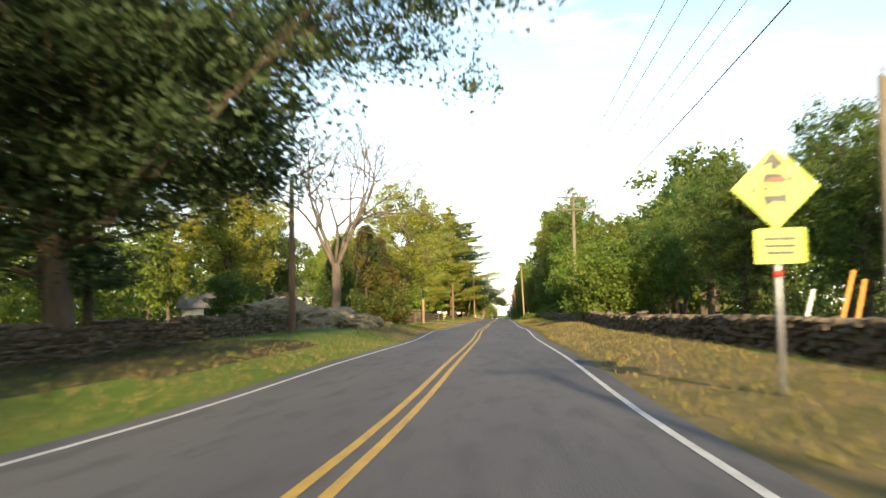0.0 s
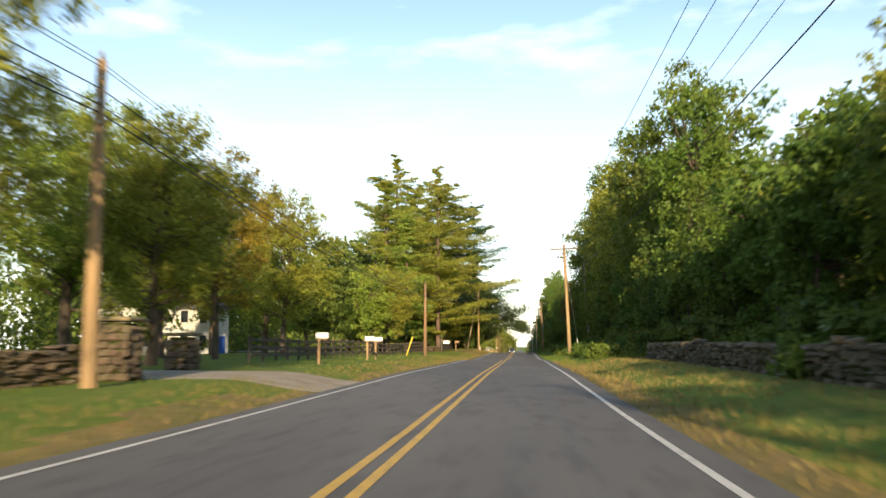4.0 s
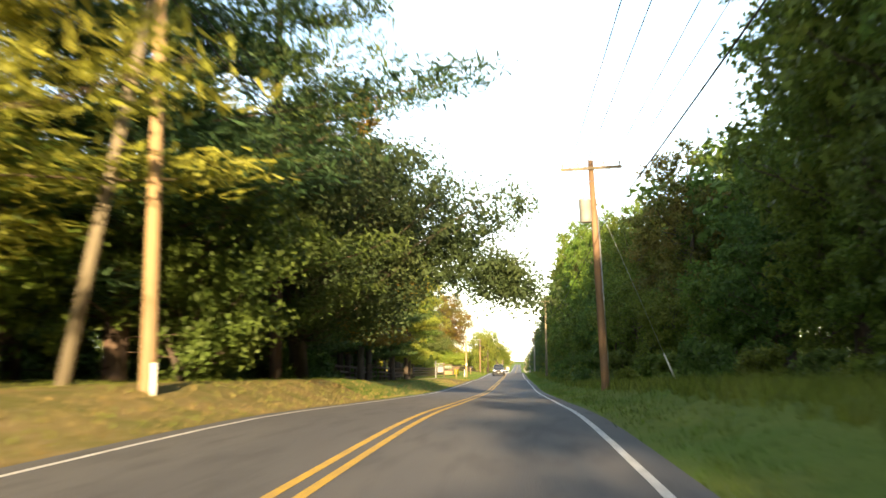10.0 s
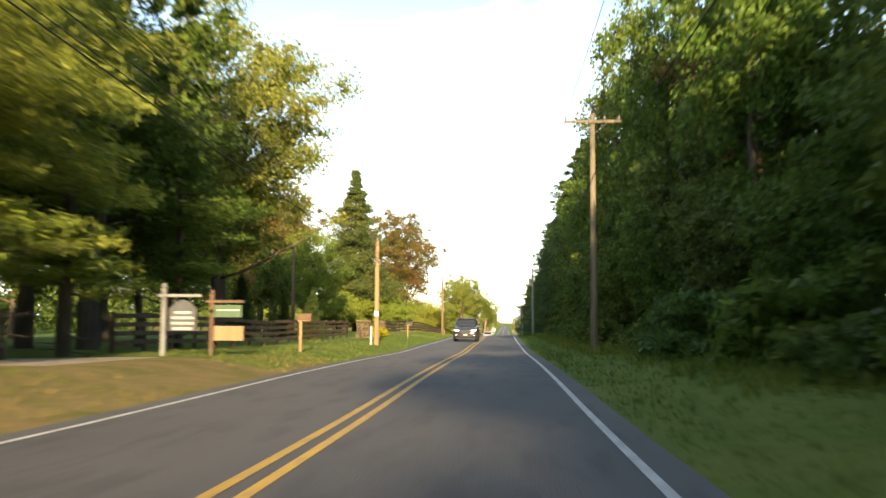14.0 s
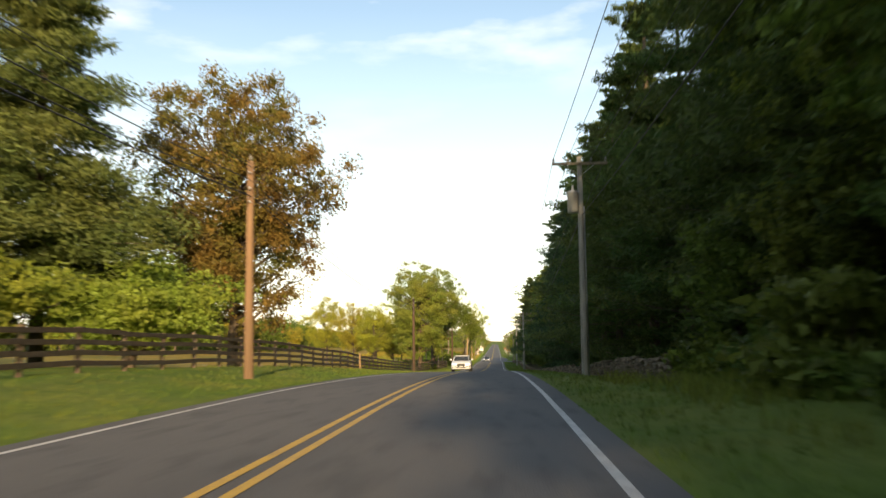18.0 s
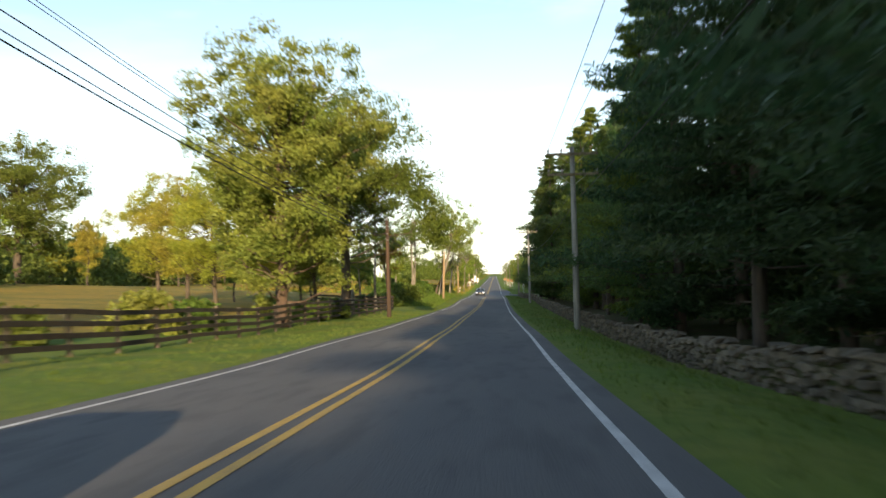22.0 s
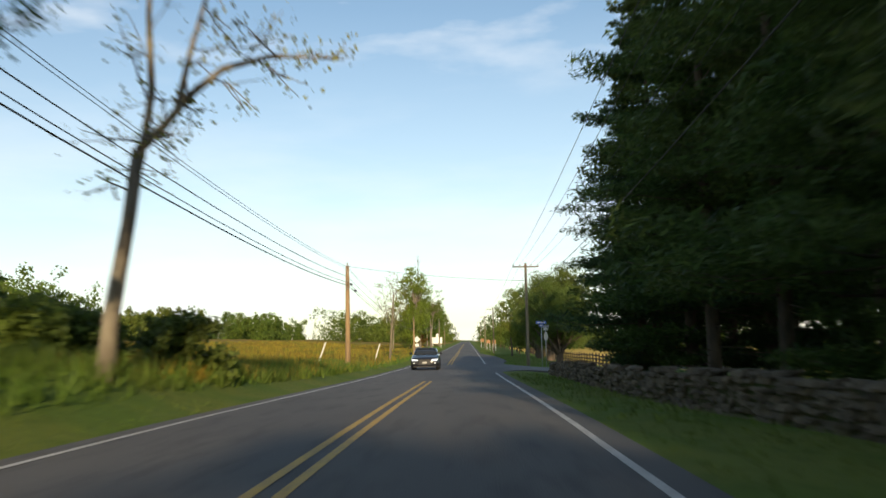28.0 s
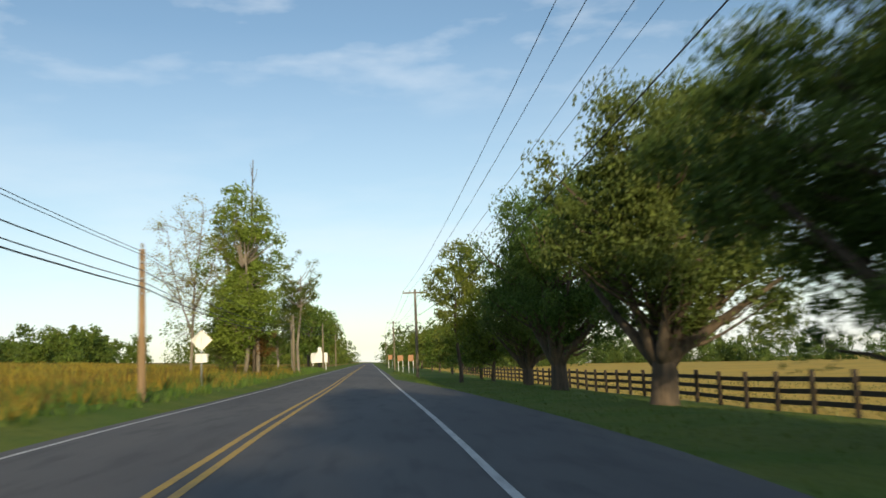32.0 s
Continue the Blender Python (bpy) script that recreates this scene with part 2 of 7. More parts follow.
# dark needles, also the shaded copy for trees that stand in shade
L_PINE_DARK = leafy("needles_dark_and_shaded", (0.050, 0.094, 0.040), (0.078, 0.122, 0.044))
L_CEDAR = leafy("needles_bronze", (0.100, 0.160, 0.036), (0.200, 0.140, 0.034), 0.6)
L_WEED = leafy("weed_leaf", (0.115, 0.190, 0.030), (0.165, 0.210, 0.036))
L_GRASS = leafy("grass_blade", (0.115, 0.19, 0.03), (0.175, 0.215, 0.045))
L_STRAW = leafy("straw_blade", (0.33, 0.25, 0.09), (0.22, 0.20, 0.06))
L_GOLDENROD = leafy("goldenrod_blade", (0.44, 0.28, 0.035), (0.28, 0.22, 0.045))
M_POLE = material("pole_wood", (0.235, 0.195, 0.13), 0.9, second=(0.16, 0.13, 0.085), scale=3.0, spots=((0.10, 0.085, 0.06), 14.0, 0.6), bump=0.6, bump_scale=30, stretch=(1, 1, 0.08))
M_POLE_RED = material("pole_wood_brown", (0.255, 0.152, 0.085), 0.9, second=(0.155, 0.095, 0.056), scale=3.0, bump=0.6, bump_scale=30, stretch=(1, 1, 0.08))
# darkened copy of the brown pole wood, for poles in shade
M_POLE_DARK = material("pole_wood_shaded", (0.085, 0.050, 0.032), 0.9, second=(0.055, 0.035, 0.024), scale=3.0, bump=0.6, bump_scale=30, stretch=(1, 1, 0.08))
M_FENCE = material("fence_wood", (0.075, 0.055, 0.038), 0.9, second=(0.165, 0.105, 0.062), scale=2.0, spots=((0.04, 0.032, 0.026), 9.0, 0.6), bump=0.5, bump_scale=25, per_object=0.1)
# dark copy of the fence wood with shade put into its colour
M_FENCE_DARK = material("fence_wood_shade_dark", (0.05, 0.040, 0.031), 0.9, second=(0.085, 0.062, 0.044), scale=2.0, spots=((0.03, 0.026, 0.022), 9.0, 0.6), bump=0.5, bump_scale=25, per_object=0.1)
M_FENCE_POST = material("fence_post_wood", (0.17, 0.125, 0.085), 0.9, second=(0.10, 0.076, 0.055), scale=2.0, spots=((0.24, 0.19, 0.13), 6.0, 0.45), bump=0.5, bump_scale=25, per_object=0.2)
M_POLE_GREY = material("pole_wood_grey", (0.33, 0.315, 0.27), 0.9, second=(0.24, 0.225, 0.19), scale=3.0, spots=((0.12, 0.11, 0.09), 14.0, 0.6), bump=0.6, bump_scale=30, stretch=(1, 1, 0.08))
# warm bright copy of the pole wood, for poles with sun on them
M_POLE_TAN = material("pole_wood_sunlit_tan", (0.37, 0.245, 0.125), 0.9, second=(0.27, 0.18, 0.10), scale=3.0, spots=((0.14, 0.10, 0.06), 14.0, 0.6), bump=0.6, bump_scale=30, stretch=(1, 1, 0.08))
M_FENCE_GREY = material("fence_wood_weathered", (0.135, 0.108, 0.08), 0.9, second=(0.085, 0.07, 0.055), scale=2.0, spots=((0.07, 0.06, 0.05), 9.0, 0.6), bump=0.5, bump_scale=25, per_object=0.1)
M_STONE = material("field_stone", (0.155, 0.115, 0.073), 0.95, second=(0.095, 0.076, 0.05), scale=3.5, spots=((0.24, 0.20, 0.15), 9.0, 0.45), bump=0.7, bump_scale=16, island=0.35, per_object=0.25)
M_ROCK = material("outcrop_rock", (0.29, 0.225, 0.135), 0.95, second=(0.13, 0.115, 0.055), scale=1.3, spots=((0.40, 0.33, 0.22), 6.0, 0.5), bump=0.9, bump_scale=9)
M_METAL = material("galvanised_steel", (0.45, 0.46, 0.47), 0.5, 0.8, second=(0.34, 0.35, 0.36), scale=8.0)
M_WIRE = material("wire", (0.03, 0.03, 0.033), 0.6)
M_CERAMIC = material("insulator_glaze", (0.28, 0.27, 0.25), 0.3)
M_CAN = material("transformer_paint", (0.42, 0.43, 0.42), 0.5, 0.2, second=(0.33, 0.33, 0.32), scale=3.0)
M_SIGN_LIME = material("lime_sign_face", (0.50, 0.68, 0.015), 0.45, second=(0.45, 0.62, 0.015), scale=2.0)
M_SIGN_YELLOW = material("sign_back", (0.34, 0.35, 0.34), 0.45, 0.5, second=(0.42, 0.42, 0.39), scale=3.0)
M_BLACK = material("black_print", (0.02, 0.02, 0.02), 0.5)
M_RED = material("red_print", (0.55, 0.05, 0.03), 0.5)
M_WHITE = material("white_enamel", (0.75, 0.75, 0.73), 0.45, second=(0.66, 0.66, 0.63), scale=4.0)
M_BLUE = material("blue_sign_face", (0.04, 0.12, 0.45), 0.4)
M_GREY_POST = material("grey_painted_wood", (0.26, 0.265, 0.26), 0.7, second=(0.20, 0.20, 0.195), scale=4.0, bump=0.3, bump_scale=25)
M_SLATE = material("slate_sign_face", (0.055, 0.06, 0.065), 0.55, second=(0.075, 0.08, 0.085), scale=5.0)
M_BROWNPOST = material("dark_post_wood", (0.17, 0.10, 0.06), 0.85, second=(0.11, 0.07, 0.045), scale=3.0, bump=0.5, bump_scale=25, stretch=(1, 1, 0.1))
M_GREEN_SIGN = material("green_sign_face", (0.06, 0.12, 0.06), 0.5, second=(0.05, 0.10, 0.05), scale=4.0)
M_ORANGE = material("orange_marker", (0.75, 0.30, 0.02), 0.5, second=(0.6, 0.24, 0.03), scale=5.0)
M_ROADWORK = material("faded_orange_sign", (0.36, 0.17, 0.06), 0.55, second=(0.28, 0.13, 0.05), scale=5.0)
M_YMARK = material("yellow_marker", (0.75, 0.62, 0.03), 0.45, second=(0.66, 0.52, 0.04), scale=5.0)
M_CEDARPOST = material("post_wood", (0.36, 0.24, 0.13), 0.85, second=(0.25, 0.16, 0.09), scale=3.0, bump=0.5, bump_scale=25, stretch=(1, 1, 0.1))
M_SIDING = material("white_siding", (0.74, 0.72, 0.67), 0.7, second=(0.64, 0.62, 0.57), scale=1.5)
M_ROOF = material("roof_shingle", (0.13, 0.12, 0.115), 0.9, second=(0.19, 0.175, 0.16), scale=4.0, bump=0.5, bump_scale=20)
M_GLASS = material("window_glass", (0.03, 0.035, 0.04), 0.06, spec=0.8)
M_CAR_WHITE = material("white_car_paint", (0.62, 0.64, 0.67), 0.22, second=(0.60, 0.62, 0.65), scale=1.0)
M_CAR_BLACK = material("black_car_paint", (0.018, 0.02, 0.026), 0.18, second=(0.022, 0.024, 0.03), scale=1.0)
M_CAR_GREY = material("dark_car_paint", (0.035, 0.037, 0.042), 0.2, second=(0.04, 0.042, 0.048), scale=1.0)
M_TYRE = material("tyre_rubber", (0.02, 0.02, 0.02), 0.85, bump=0.3, bump_scale=40)
M_CHROME = material("bright_metal", (0.6, 0.6, 0.6), 0.2, 1.0)
M_PLASTIC = material("black_plastic", (0.025, 0.025, 0.027), 0.6)
M_LAMP = material("headlight_glass", (0.80, 0.82, 0.85), 0.06, spec=0.8)
M_LAMP.node_tree.nodes["Principled BSDF"].inputs["Emission Color"].default_value = (0.95, 0.97, 1.0, 1)      # the oncoming cars have their lights on
M_LAMP.node_tree.nodes["Principled BSDF"].inputs["Emission Strength"].default_value = 0.9
M_LAMP_RED = material("red_lens", (0.4, 0.02, 0.02), 0.15)

# ---- mesh helpers ----
def mesh_of(name, verts, faces, mats, face_mat=None, smooth=False):
    me = bpy.data.meshes.new(name)
    me.from_pydata([tuple(v) for v in verts], [], [tuple(f) for f in faces])
    for m in (mats if isinstance(mats, (list, tuple)) else [mats]):
        me.materials.append(m)
    if face_mat is not None:
        me.polygons.foreach_set("material_index", np.asarray(face_mat, dtype=np.int32))
    if smooth:
        me.polygons.foreach_set("use_smooth", np.ones(len(me.polygons), dtype=bool))
    me.update()
    return me


def bm_mesh(name, bm, mat, smooth=False):
    bmesh.ops.recalc_face_normals(bm, faces=bm.faces)
    me = bpy.data.meshes.new(name)
    bm.to_mesh(me)
    bm.free()
    for m in (mat if isinstance(mat, (list, tuple)) else [mat]):
        me.materials.append(m)
    if smooth:
        me.polygons.foreach_set("use_smooth", np.ones(len(me.polygons), dtype=bool))
    return me


def part(name, data, parent, label="", at=None):
    ob = new(name, data)
    ob.parent = parent
    if at is not None:
        ob.matrix_local = at
    return tagged(ob, label) if label else ob


def thing(name, label, category, m=None, group="", kind="", data=None):
    ob = new(name, data)
    if m is not None:
        ob.matrix_world = m
    return tagged(ob, label, category, group, kind)


def box(bm, sx, sy, sz, at=None, bevel=0.0):
    """A box with its centre at the pose `at`, with bevelled edges."""
    r = bmesh.ops.create_cube(bm, size=1.0)
    vs = r["verts"]
    bmesh.ops.scale(bm, vec=(sx, sy, sz), verts=vs)
    if bevel:
        es = list({e for v in vs for e in v.link_edges})
        res = bmesh.ops.bevel(bm, geom=es, offset=bevel, segments=1, profile=0.5, affect="EDGES")
        vs = list({v for f in res["faces"] for v in f.verts} | {v for v in vs if v.is_valid})
    if at is not None:
        bmesh.ops.transform(bm, matrix=at, verts=vs)
    return vs


def bx(name, sx, sy, sz, mat, bevel=0.01):
    bm = bmesh.new()
    box(bm, sx, sy, sz, None, bevel)
    return bm_mesh(name, bm, mat)


def tubes(name, runs, mat, sides=7, smooth=True):
    """Tapered tubes: each run is a list of (x, y, z, radius)."""
    verts, faces = [], []
    for run in runs:
        k0 = len(verts)
        for i, (x, y, z, r) in enumerate(run):
            a = Vector(run[max(i - 1, 0)][:3])
            b = Vector(run[min(i + 1, len(run) - 1)][:3])
            d = (b - a).normalized() if (b - a).length > 1e-6 else Vector((0, 0, 1))
            u = d.cross(Vector((0, 1, 0)) if abs(d.y) < 0.9 else Vector((1, 0, 0))).normalized()
            w = d.cross(u)
            for s in range(sides):
                t = 2 * math.pi * s / sides
                verts.append(Vector((x, y, z)) + u * (r * math.cos(t)) + w * (r * math.sin(t)))
        for i in range(len(run) - 1):
            for s in range(sides):
                p, q = k0 + i * sides + s, k0 + i * sides + (s + 1) % sides
                faces.append((p, q, q + sides, p + sides))
        faces.append(tuple(range(k0 + sides - 1, k0 - 1, -1)))
        e = k0 + (len(run) - 1) * sides
        faces.append(tuple(range(e, e + sides)))
    return mesh_of(name, verts, faces, mat, smooth=smooth)


# ---- lie of the land ----
def spline(values, step, start, y):
    u = (y - start) / step
    u = min(max(u, 0.0), len(values) - 1.001)
    i = int(u)
    f = u - i
    p = [values[min(max(i + k, 0), len(values) - 1)] for k in (-1, 0, 1, 2)]
    return p[1] + 0.5 * f * (p[2] - p[0] + f * (2 * p[0] - 5 * p[1] + 4 * p[2] - p[3] + f * (3 * (p[1] - p[2]) + p[3] - p[0])))


def road_z(y):
    return spline(ROAD_Z, 12.0, -12.0, y) + max(0.0, y - 732) * 0.010


def road_x(y):
    return spline(ROAD_X, 36.0, -12.0, y)


def nodes(table, y):
    for (a, u), (b, v) in zip(table, table[1:]):
        if y <= b:
            return u + (v - u) * min(max((y - a) / (b - a), 0.0), 1.0)
    return table[-1][1]


RISE_LEFT = [(-60, 0.3), (20, 0.35), (45, 0.7), (60, 0.5), (80, 0.3), (180, 0.35), (215, 0.5), (250, 0.85), (275, 0.6), (320, 0.3), (396, 0.35), (418, 0.5), (436, 0.36), (452, 0.16), (466, 0.08), (480, 0.1), (490, -0.08), (505, -0.12), (520, 0.06), (535, 0.12),
             (560, 0.35), (600, 0.9), (620, 0.5), (650, 0.4), (900, 0.4)]
RISE_RIGHT = [(-60, 0.35), (100, 0.4), (160, 0.5), (260, 0.45), (330, 0.2), (395, 0.05), (410, -0.2), (436, -0.5), (476, -0.52), (490, -0.75), (522, -0.58), (545, -0.4), (595, -0.14), (605, -0.3), (612, -0.38), (625, -0.32), (638, -0.32),
              (648, -0.16), (660, -0.22), (676, -0.45), (698, -0.60), (722, -0.70), (760, -0.8), (900, -0.6)]


def smooth01(t):
    t = min(max(t, 0.0), 1.0)
    return t * t * (3 - 2 * t)


def ground_z(x, y):
    a = x - road_x(y)
    rise = nodes(RISE_LEFT if a < 0 else RISE_RIGHT, y)
    d = abs(a)
    lie = smooth01((d - 4.3) / 3.0) if a > 0 and rise < 0 else smooth01((d - 3.5) / (2.6 + 3.2 * smooth01((y - 370) / 20) * (1 - smooth01((y - 440) / 30)) if a < 0 else 2.6))
    z = road_z(y) + rise * lie - 0.07 * (1 - smooth01((d - 3.35) / 0.25))
    far = smooth01((d - 40) / 160)
    if a < 0:                                   # pasture and field climb gently away from the road
        z += smooth01((y - 430) / 60) * min(0.055 * max(0.0, d - 11), 3.6)
    else:                                       # the hay field falls away beyond the fence
        z -= smooth01((y - 640) / 40) * min(0.09 * max(0.0, d - 11.3), 1.5)
    bumps = 0.10 * smooth01((d - 5) / 6) * noise.noise((x * 0.13, y * 0.13, 3.0))
    return z * (1 - far) + far * ((3.2 if a < 0 and y > 430 else -3.4 if a > 0 and y > 640 else -0.3) + 2.0 * noise.noise((x * 0.004, y * 0.004, 9.0))) + bumps


def on(x, y, turn=0.0, s=1.0, sz=None, sink=0.0):
    """A pose on the ground."""
    return pose(x, y, ground_z(x, y) - sink, 0, 0, turn) @ Matrix.Diagonal((s, s, sz or s, 1))


# ground sheet
GX = [-2600, -1200, -600, -320, -200, -140, -100, -75, -55, -42, -34, -28, -24, -21, -18.5, -16.5, -15, -13.5, -12, -11, -10, -9.2, -8.5, -7.8, -7.2, -6.6, -6.1, -5.7,
      -5.3, -4.9, -4.5, -4.2, -3.95, -3.7, -3.5, -3.3]
GX = GX + [0.0] + [-x for x in reversed(GX)]
GY = [-2600, -1000, -400, -200, -100, -60] + [-50 + 3.0 * i for i in range(300)] + [870, 900, 940, 1000, 1080, 1200, 1500, 2000, 2800]


def zone(x, y):
    """0 lawn, 1 dry verge, 2 gravel, 3 forest floor, 4 gold field, 5 hay field."""
    wob = 0.45 * noise.noise((x * 0.3, y * 0.22, 1.0))
    edge_far = 62 + 9 * noise.noise((y * 0.03, 4.0, 1.0)) + 5 * noise.noise((y * 0.12, 1.0, 7.0))
    if x > edge_far and y < 640:
        return 5 if y > 560 and x < 320 else 0
    if x > 0:
        if 88 < y < 402:
            return 3 if x > (9.2 if y > 195 else 7.6) + wob else (0 if y > 150 or x > 4.0 + wob * 0.6 else 1)
        if 402 <= y < 640:
            return (3 if y < 596 else 5) if x > 8.6 + (12 if y >= 596 else 0) else 0
        if y >= 640:
            return 5 if x > 15 else 0
        return 3 if x > 10.5 else (1 if x < 6.8 + wob * 2 else 0)
    x = -x
    if x > 78 and y < 430:
        return 0
    if y < 46:
        return 0 if x > 10 or x < 5.0 + wob else (3 if y < 32 else 0)
    if y < 62:
        return 1 if x < 15 + wob * 4 else 0
    if 107 < y < 112 and x < 30:
        return 2
    if 206 < y < 212 and 11 < x < 40:
        return 2
    if 306 < y < 312 and 7 < x < 24:
        return 2
    if 246 < y < 296:
        return 3 if x > 6.6 + wob else 0
    if 200 < y < 312:
        return 3 if x > 8.2 + wob else 1
    if y > 606:
        return 4 if x > 7.5 + wob * 2 else 0
    if 455 < y < 606 and x > 16:
        return 4
    return 1 if x < 4.4 + wob * 1.5 and not 318 < y < 606 else 0


gv = [(x, y, ground_z(x, y)) for y in GY for x in GX]
gf, gm = [], []
nx = len(GX)
for j in range(len(GY) - 1):
    for i in range(nx - 1):
        gf.append((j * nx + i, j * nx + i + 1, (j + 1) * nx + i + 1, (j + 1) * nx + i))
        gm.append(zone((GX[i] + GX[i + 1]) / 2, (GY[j] + GY[j + 1]) / 2))
thing("ground", "grassy verges, forest floor and golden fields along a country road", "ground", kind="structure",
      data=mesh_of("ground", gv, gf, [M_LAWN, M_VERGE, M_GRAVEL, M_LITTER, M_FIELD, M_HAY], gm, smooth=True))


# ---- road ----
def ribbon(y0, y1, xa, xb, lift, step=3.0, depth=0.0, drift=True, wobble=0.0):
    vs, fs = [], []
    n = max(2, int((y1 - y0) / step) + 1)
    for i in range(n):
        y = y0 + (y1 - y0) * i / (n - 1)
        c = road_x(y)
        w = wobble * noise.noise((xa, y * 0.4, 2.0)) if wobble else 0.0
        z = road_z(y) + lift
        vs += [(c + xa + w, y, z), (c + xb + w, y, z)]
        if depth:
            vs += [(c + xa + w - 0.03, y, z - depth), (c + xb + w + 0.03, y, z - depth)]
    k = 4 if depth else 2
    for i in range(n - 1):
        a, b = i * k, (i + 1) * k
        fs.append((a, a + 1, b + 1, b))
        if depth:
            fs += [(a + 2, a, b, b + 2), (a + 1, a + 3, b + 3, b + 1)]
    return vs, fs


road = thing("road", "worn grey asphalt of a two-lane country road", "road", kind="structure",
             data=mesh_of("road", *ribbon(-60, 1500, -3.5, 3.5, 0.0, depth=0.12), M_ASPHALT, smooth=False))


def stripe(name, runs, xa, xb, mat, label):
    vs, fs = [], []
    for y0, y1 in runs:
        v, f = ribbon(y0, y1, xa, xb, 0.006, wobble=0.012)
        fs += [tuple(i + len(vs) for i in q) for q in f]
        vs += v
    thing(name, label, "road marking", kind="structure", data=mesh_of(name, vs, fs, mat))


stripe("edge_line", [(-60, 541), (546, 1500)], -3.15, -3.05, M_WHITE_LINE, "worn white edge line painted on the asphalt")
stripe("edge_line", [(-60, 635), (664, 1500)], 3.05, 3.15, M_WHITE_LINE, "worn white edge line painted on the asphalt")
for side in (-1, 1):
    stripe("centre_line", [(-60, 622), (664, 1500)], side * 0.13 - 0.055, side * 0.13 + 0.055, M_YELLOW, "faded yellow centre line painted on the asphalt")

# side street on the right
def sheet(rows, skirt=0.4):
    """A surface over rows of points, with a skirt along its two long sides."""
    n = len(rows[0])
    vs = [p for r in rows for p in r]
    fs = [(j * n + i, j * n + i + 1, (j + 1) * n + i + 1, (j + 1) * n + i) for j in range(len(rows) - 1) for i in range(n - 1)]
    for i in (0, n - 1):
        k = len(vs)
        vs += [(r[i][0], r[i][1], r[i][2] - skirt) for r in rows]
        fs += [(j * n + i, (j + 1) * n + i, k + j + 1, k + j) for j in range(len(rows) - 1)]
    return vs, fs


def paved_z(x, y, lift):
    """Flush with the road at its edge, then just over the ground."""
    f = smooth01((x - road_x(y) - 3.45) / 0.5)
    return (road_z(y) - 0.006) * (1 - f) + (max(ground_z(x, y), ground_z(x + 0.5, y), ground_z(x - 0.5, y)) + lift) * f


rows = []
for i in range(40):
    x = 3.1 + 0.6 * i if i < 24 else 17.5 + 4.0 * (i - 24)
    half = 3.6 + 8.0 * max(0.0, 1 - (x - 3.3) / 9.0) ** 2
    rows.append([(x, 649 + half * (k / 5 - 1), paved_z(x, 649 + half * (k / 5 - 1), 0.04)) for k in range(11)])
thing("side_street", "plain grey asphalt side street meeting the road", "road", kind="structure", data=mesh_of("side_street", *sheet(rows), M_ASPHALT))

# widened shoulder past the side street
def shoulder_w(y):
    return nodes([(655, 2.4), (660, 1.3), (666, 1.3), (678, 2.1), (700, 1.5), (724, 0.12)], y)


rows = []
for i in range(47):
    y = 655 + 1.5 * i
    rows.append([(road_x(y) + 3.42 + shoulder_w(y) * k / 6, y, paved_z(road_x(y) + 3.42 + shoulder_w(y) * k / 6, y, 0.03)) for k in range(7)])
thing("road_shoulder", "grey asphalt shoulder widening beside the road", "road", kind="structure", data=mesh_of("road_shoulder", *sheet(rows), M_ASPHALT))

# ---- plants ----
def leaves(name, cloud, size, aspect, mat, rng, flat=0.0, core=9, three=False):
    """Kite-shaped leaves round the given centres; flat turns them towards lying level; every core-th is a large inner one."""
    centres, middles = cloud
    n = len(centres)
    d = rng.normal(size=(n, 3))
    d[:, 2] *= (1 - flat)
    d /= np.linalg.norm(d, axis=1)[:, None] + 1e-9
    e = rng.normal(size=(n, 3))
    e[:, 2] *= (1 - flat)
    e -= d * np.sum(d * e, axis=1)[:, None]
    e /= np.linalg.norm(e, axis=1)[:, None] + 1e-9
    s = size * rng.uniform(0.6, 1.35, size=(n, 1))
    if core:
        s[::core] *= 1.45
        centres = centres.copy()
        k = np.arange(0, n, core)
        centres[k] = middles[k] + (centres[k] - middles[k]) * 0.3
    c = 3 if three else 4
    v = np.empty((n, c, 3))
    if three:
        s = s * 1.2
        v[:, 0] = centres - d * s * 0.4 + e * s * 0.5 / aspect
        v[:, 1] = centres - d * s * 0.4 - e * s * 0.5 / aspect
        v[:, 2] = centres + d * s * 0.6
    else:
        v[:, 0] = centres - d * s * 0.5
        v[:, 1] = centres + e * s * 0.5 / aspect - d * s * 0.04
        v[:, 2] = centres + d * s * 0.5
        v[:, 3] = centres - e * s * 0.5 / aspect - d * s * 0.04
    me = bpy.data.meshes.new(name)
    me.vertices.add(c * n)
    me.vertices.foreach_set("co", v.ravel())
    me.loops.add(c * n)
    me.loops.foreach_set("vertex_index", np.arange(c * n, dtype=np.int32))
    me.polygons.add(n)
    me.polygons.foreach_set("loop_start", np.arange(0, c * n, c, dtype=np.int32))
    me.update(calc_edges=True)
    me.materials.append(mat)
    return me


def clumps(points, per, radius, rng, flatten=1.0):
    p = np.repeat(np.asarray(points, dtype=float), per, axis=0)
    g = rng.normal(size=p.shape)
    g[:, 2] *= flatten
    r = radius if np.isscalar(radius) else np.repeat(np.asarray(radius), per)[:, None]
    g /= np.maximum(1.0, np.linalg.norm(g, axis=1)[:, None] / 1.55)      # round clumps with a closed outline
    return p + g * r, p


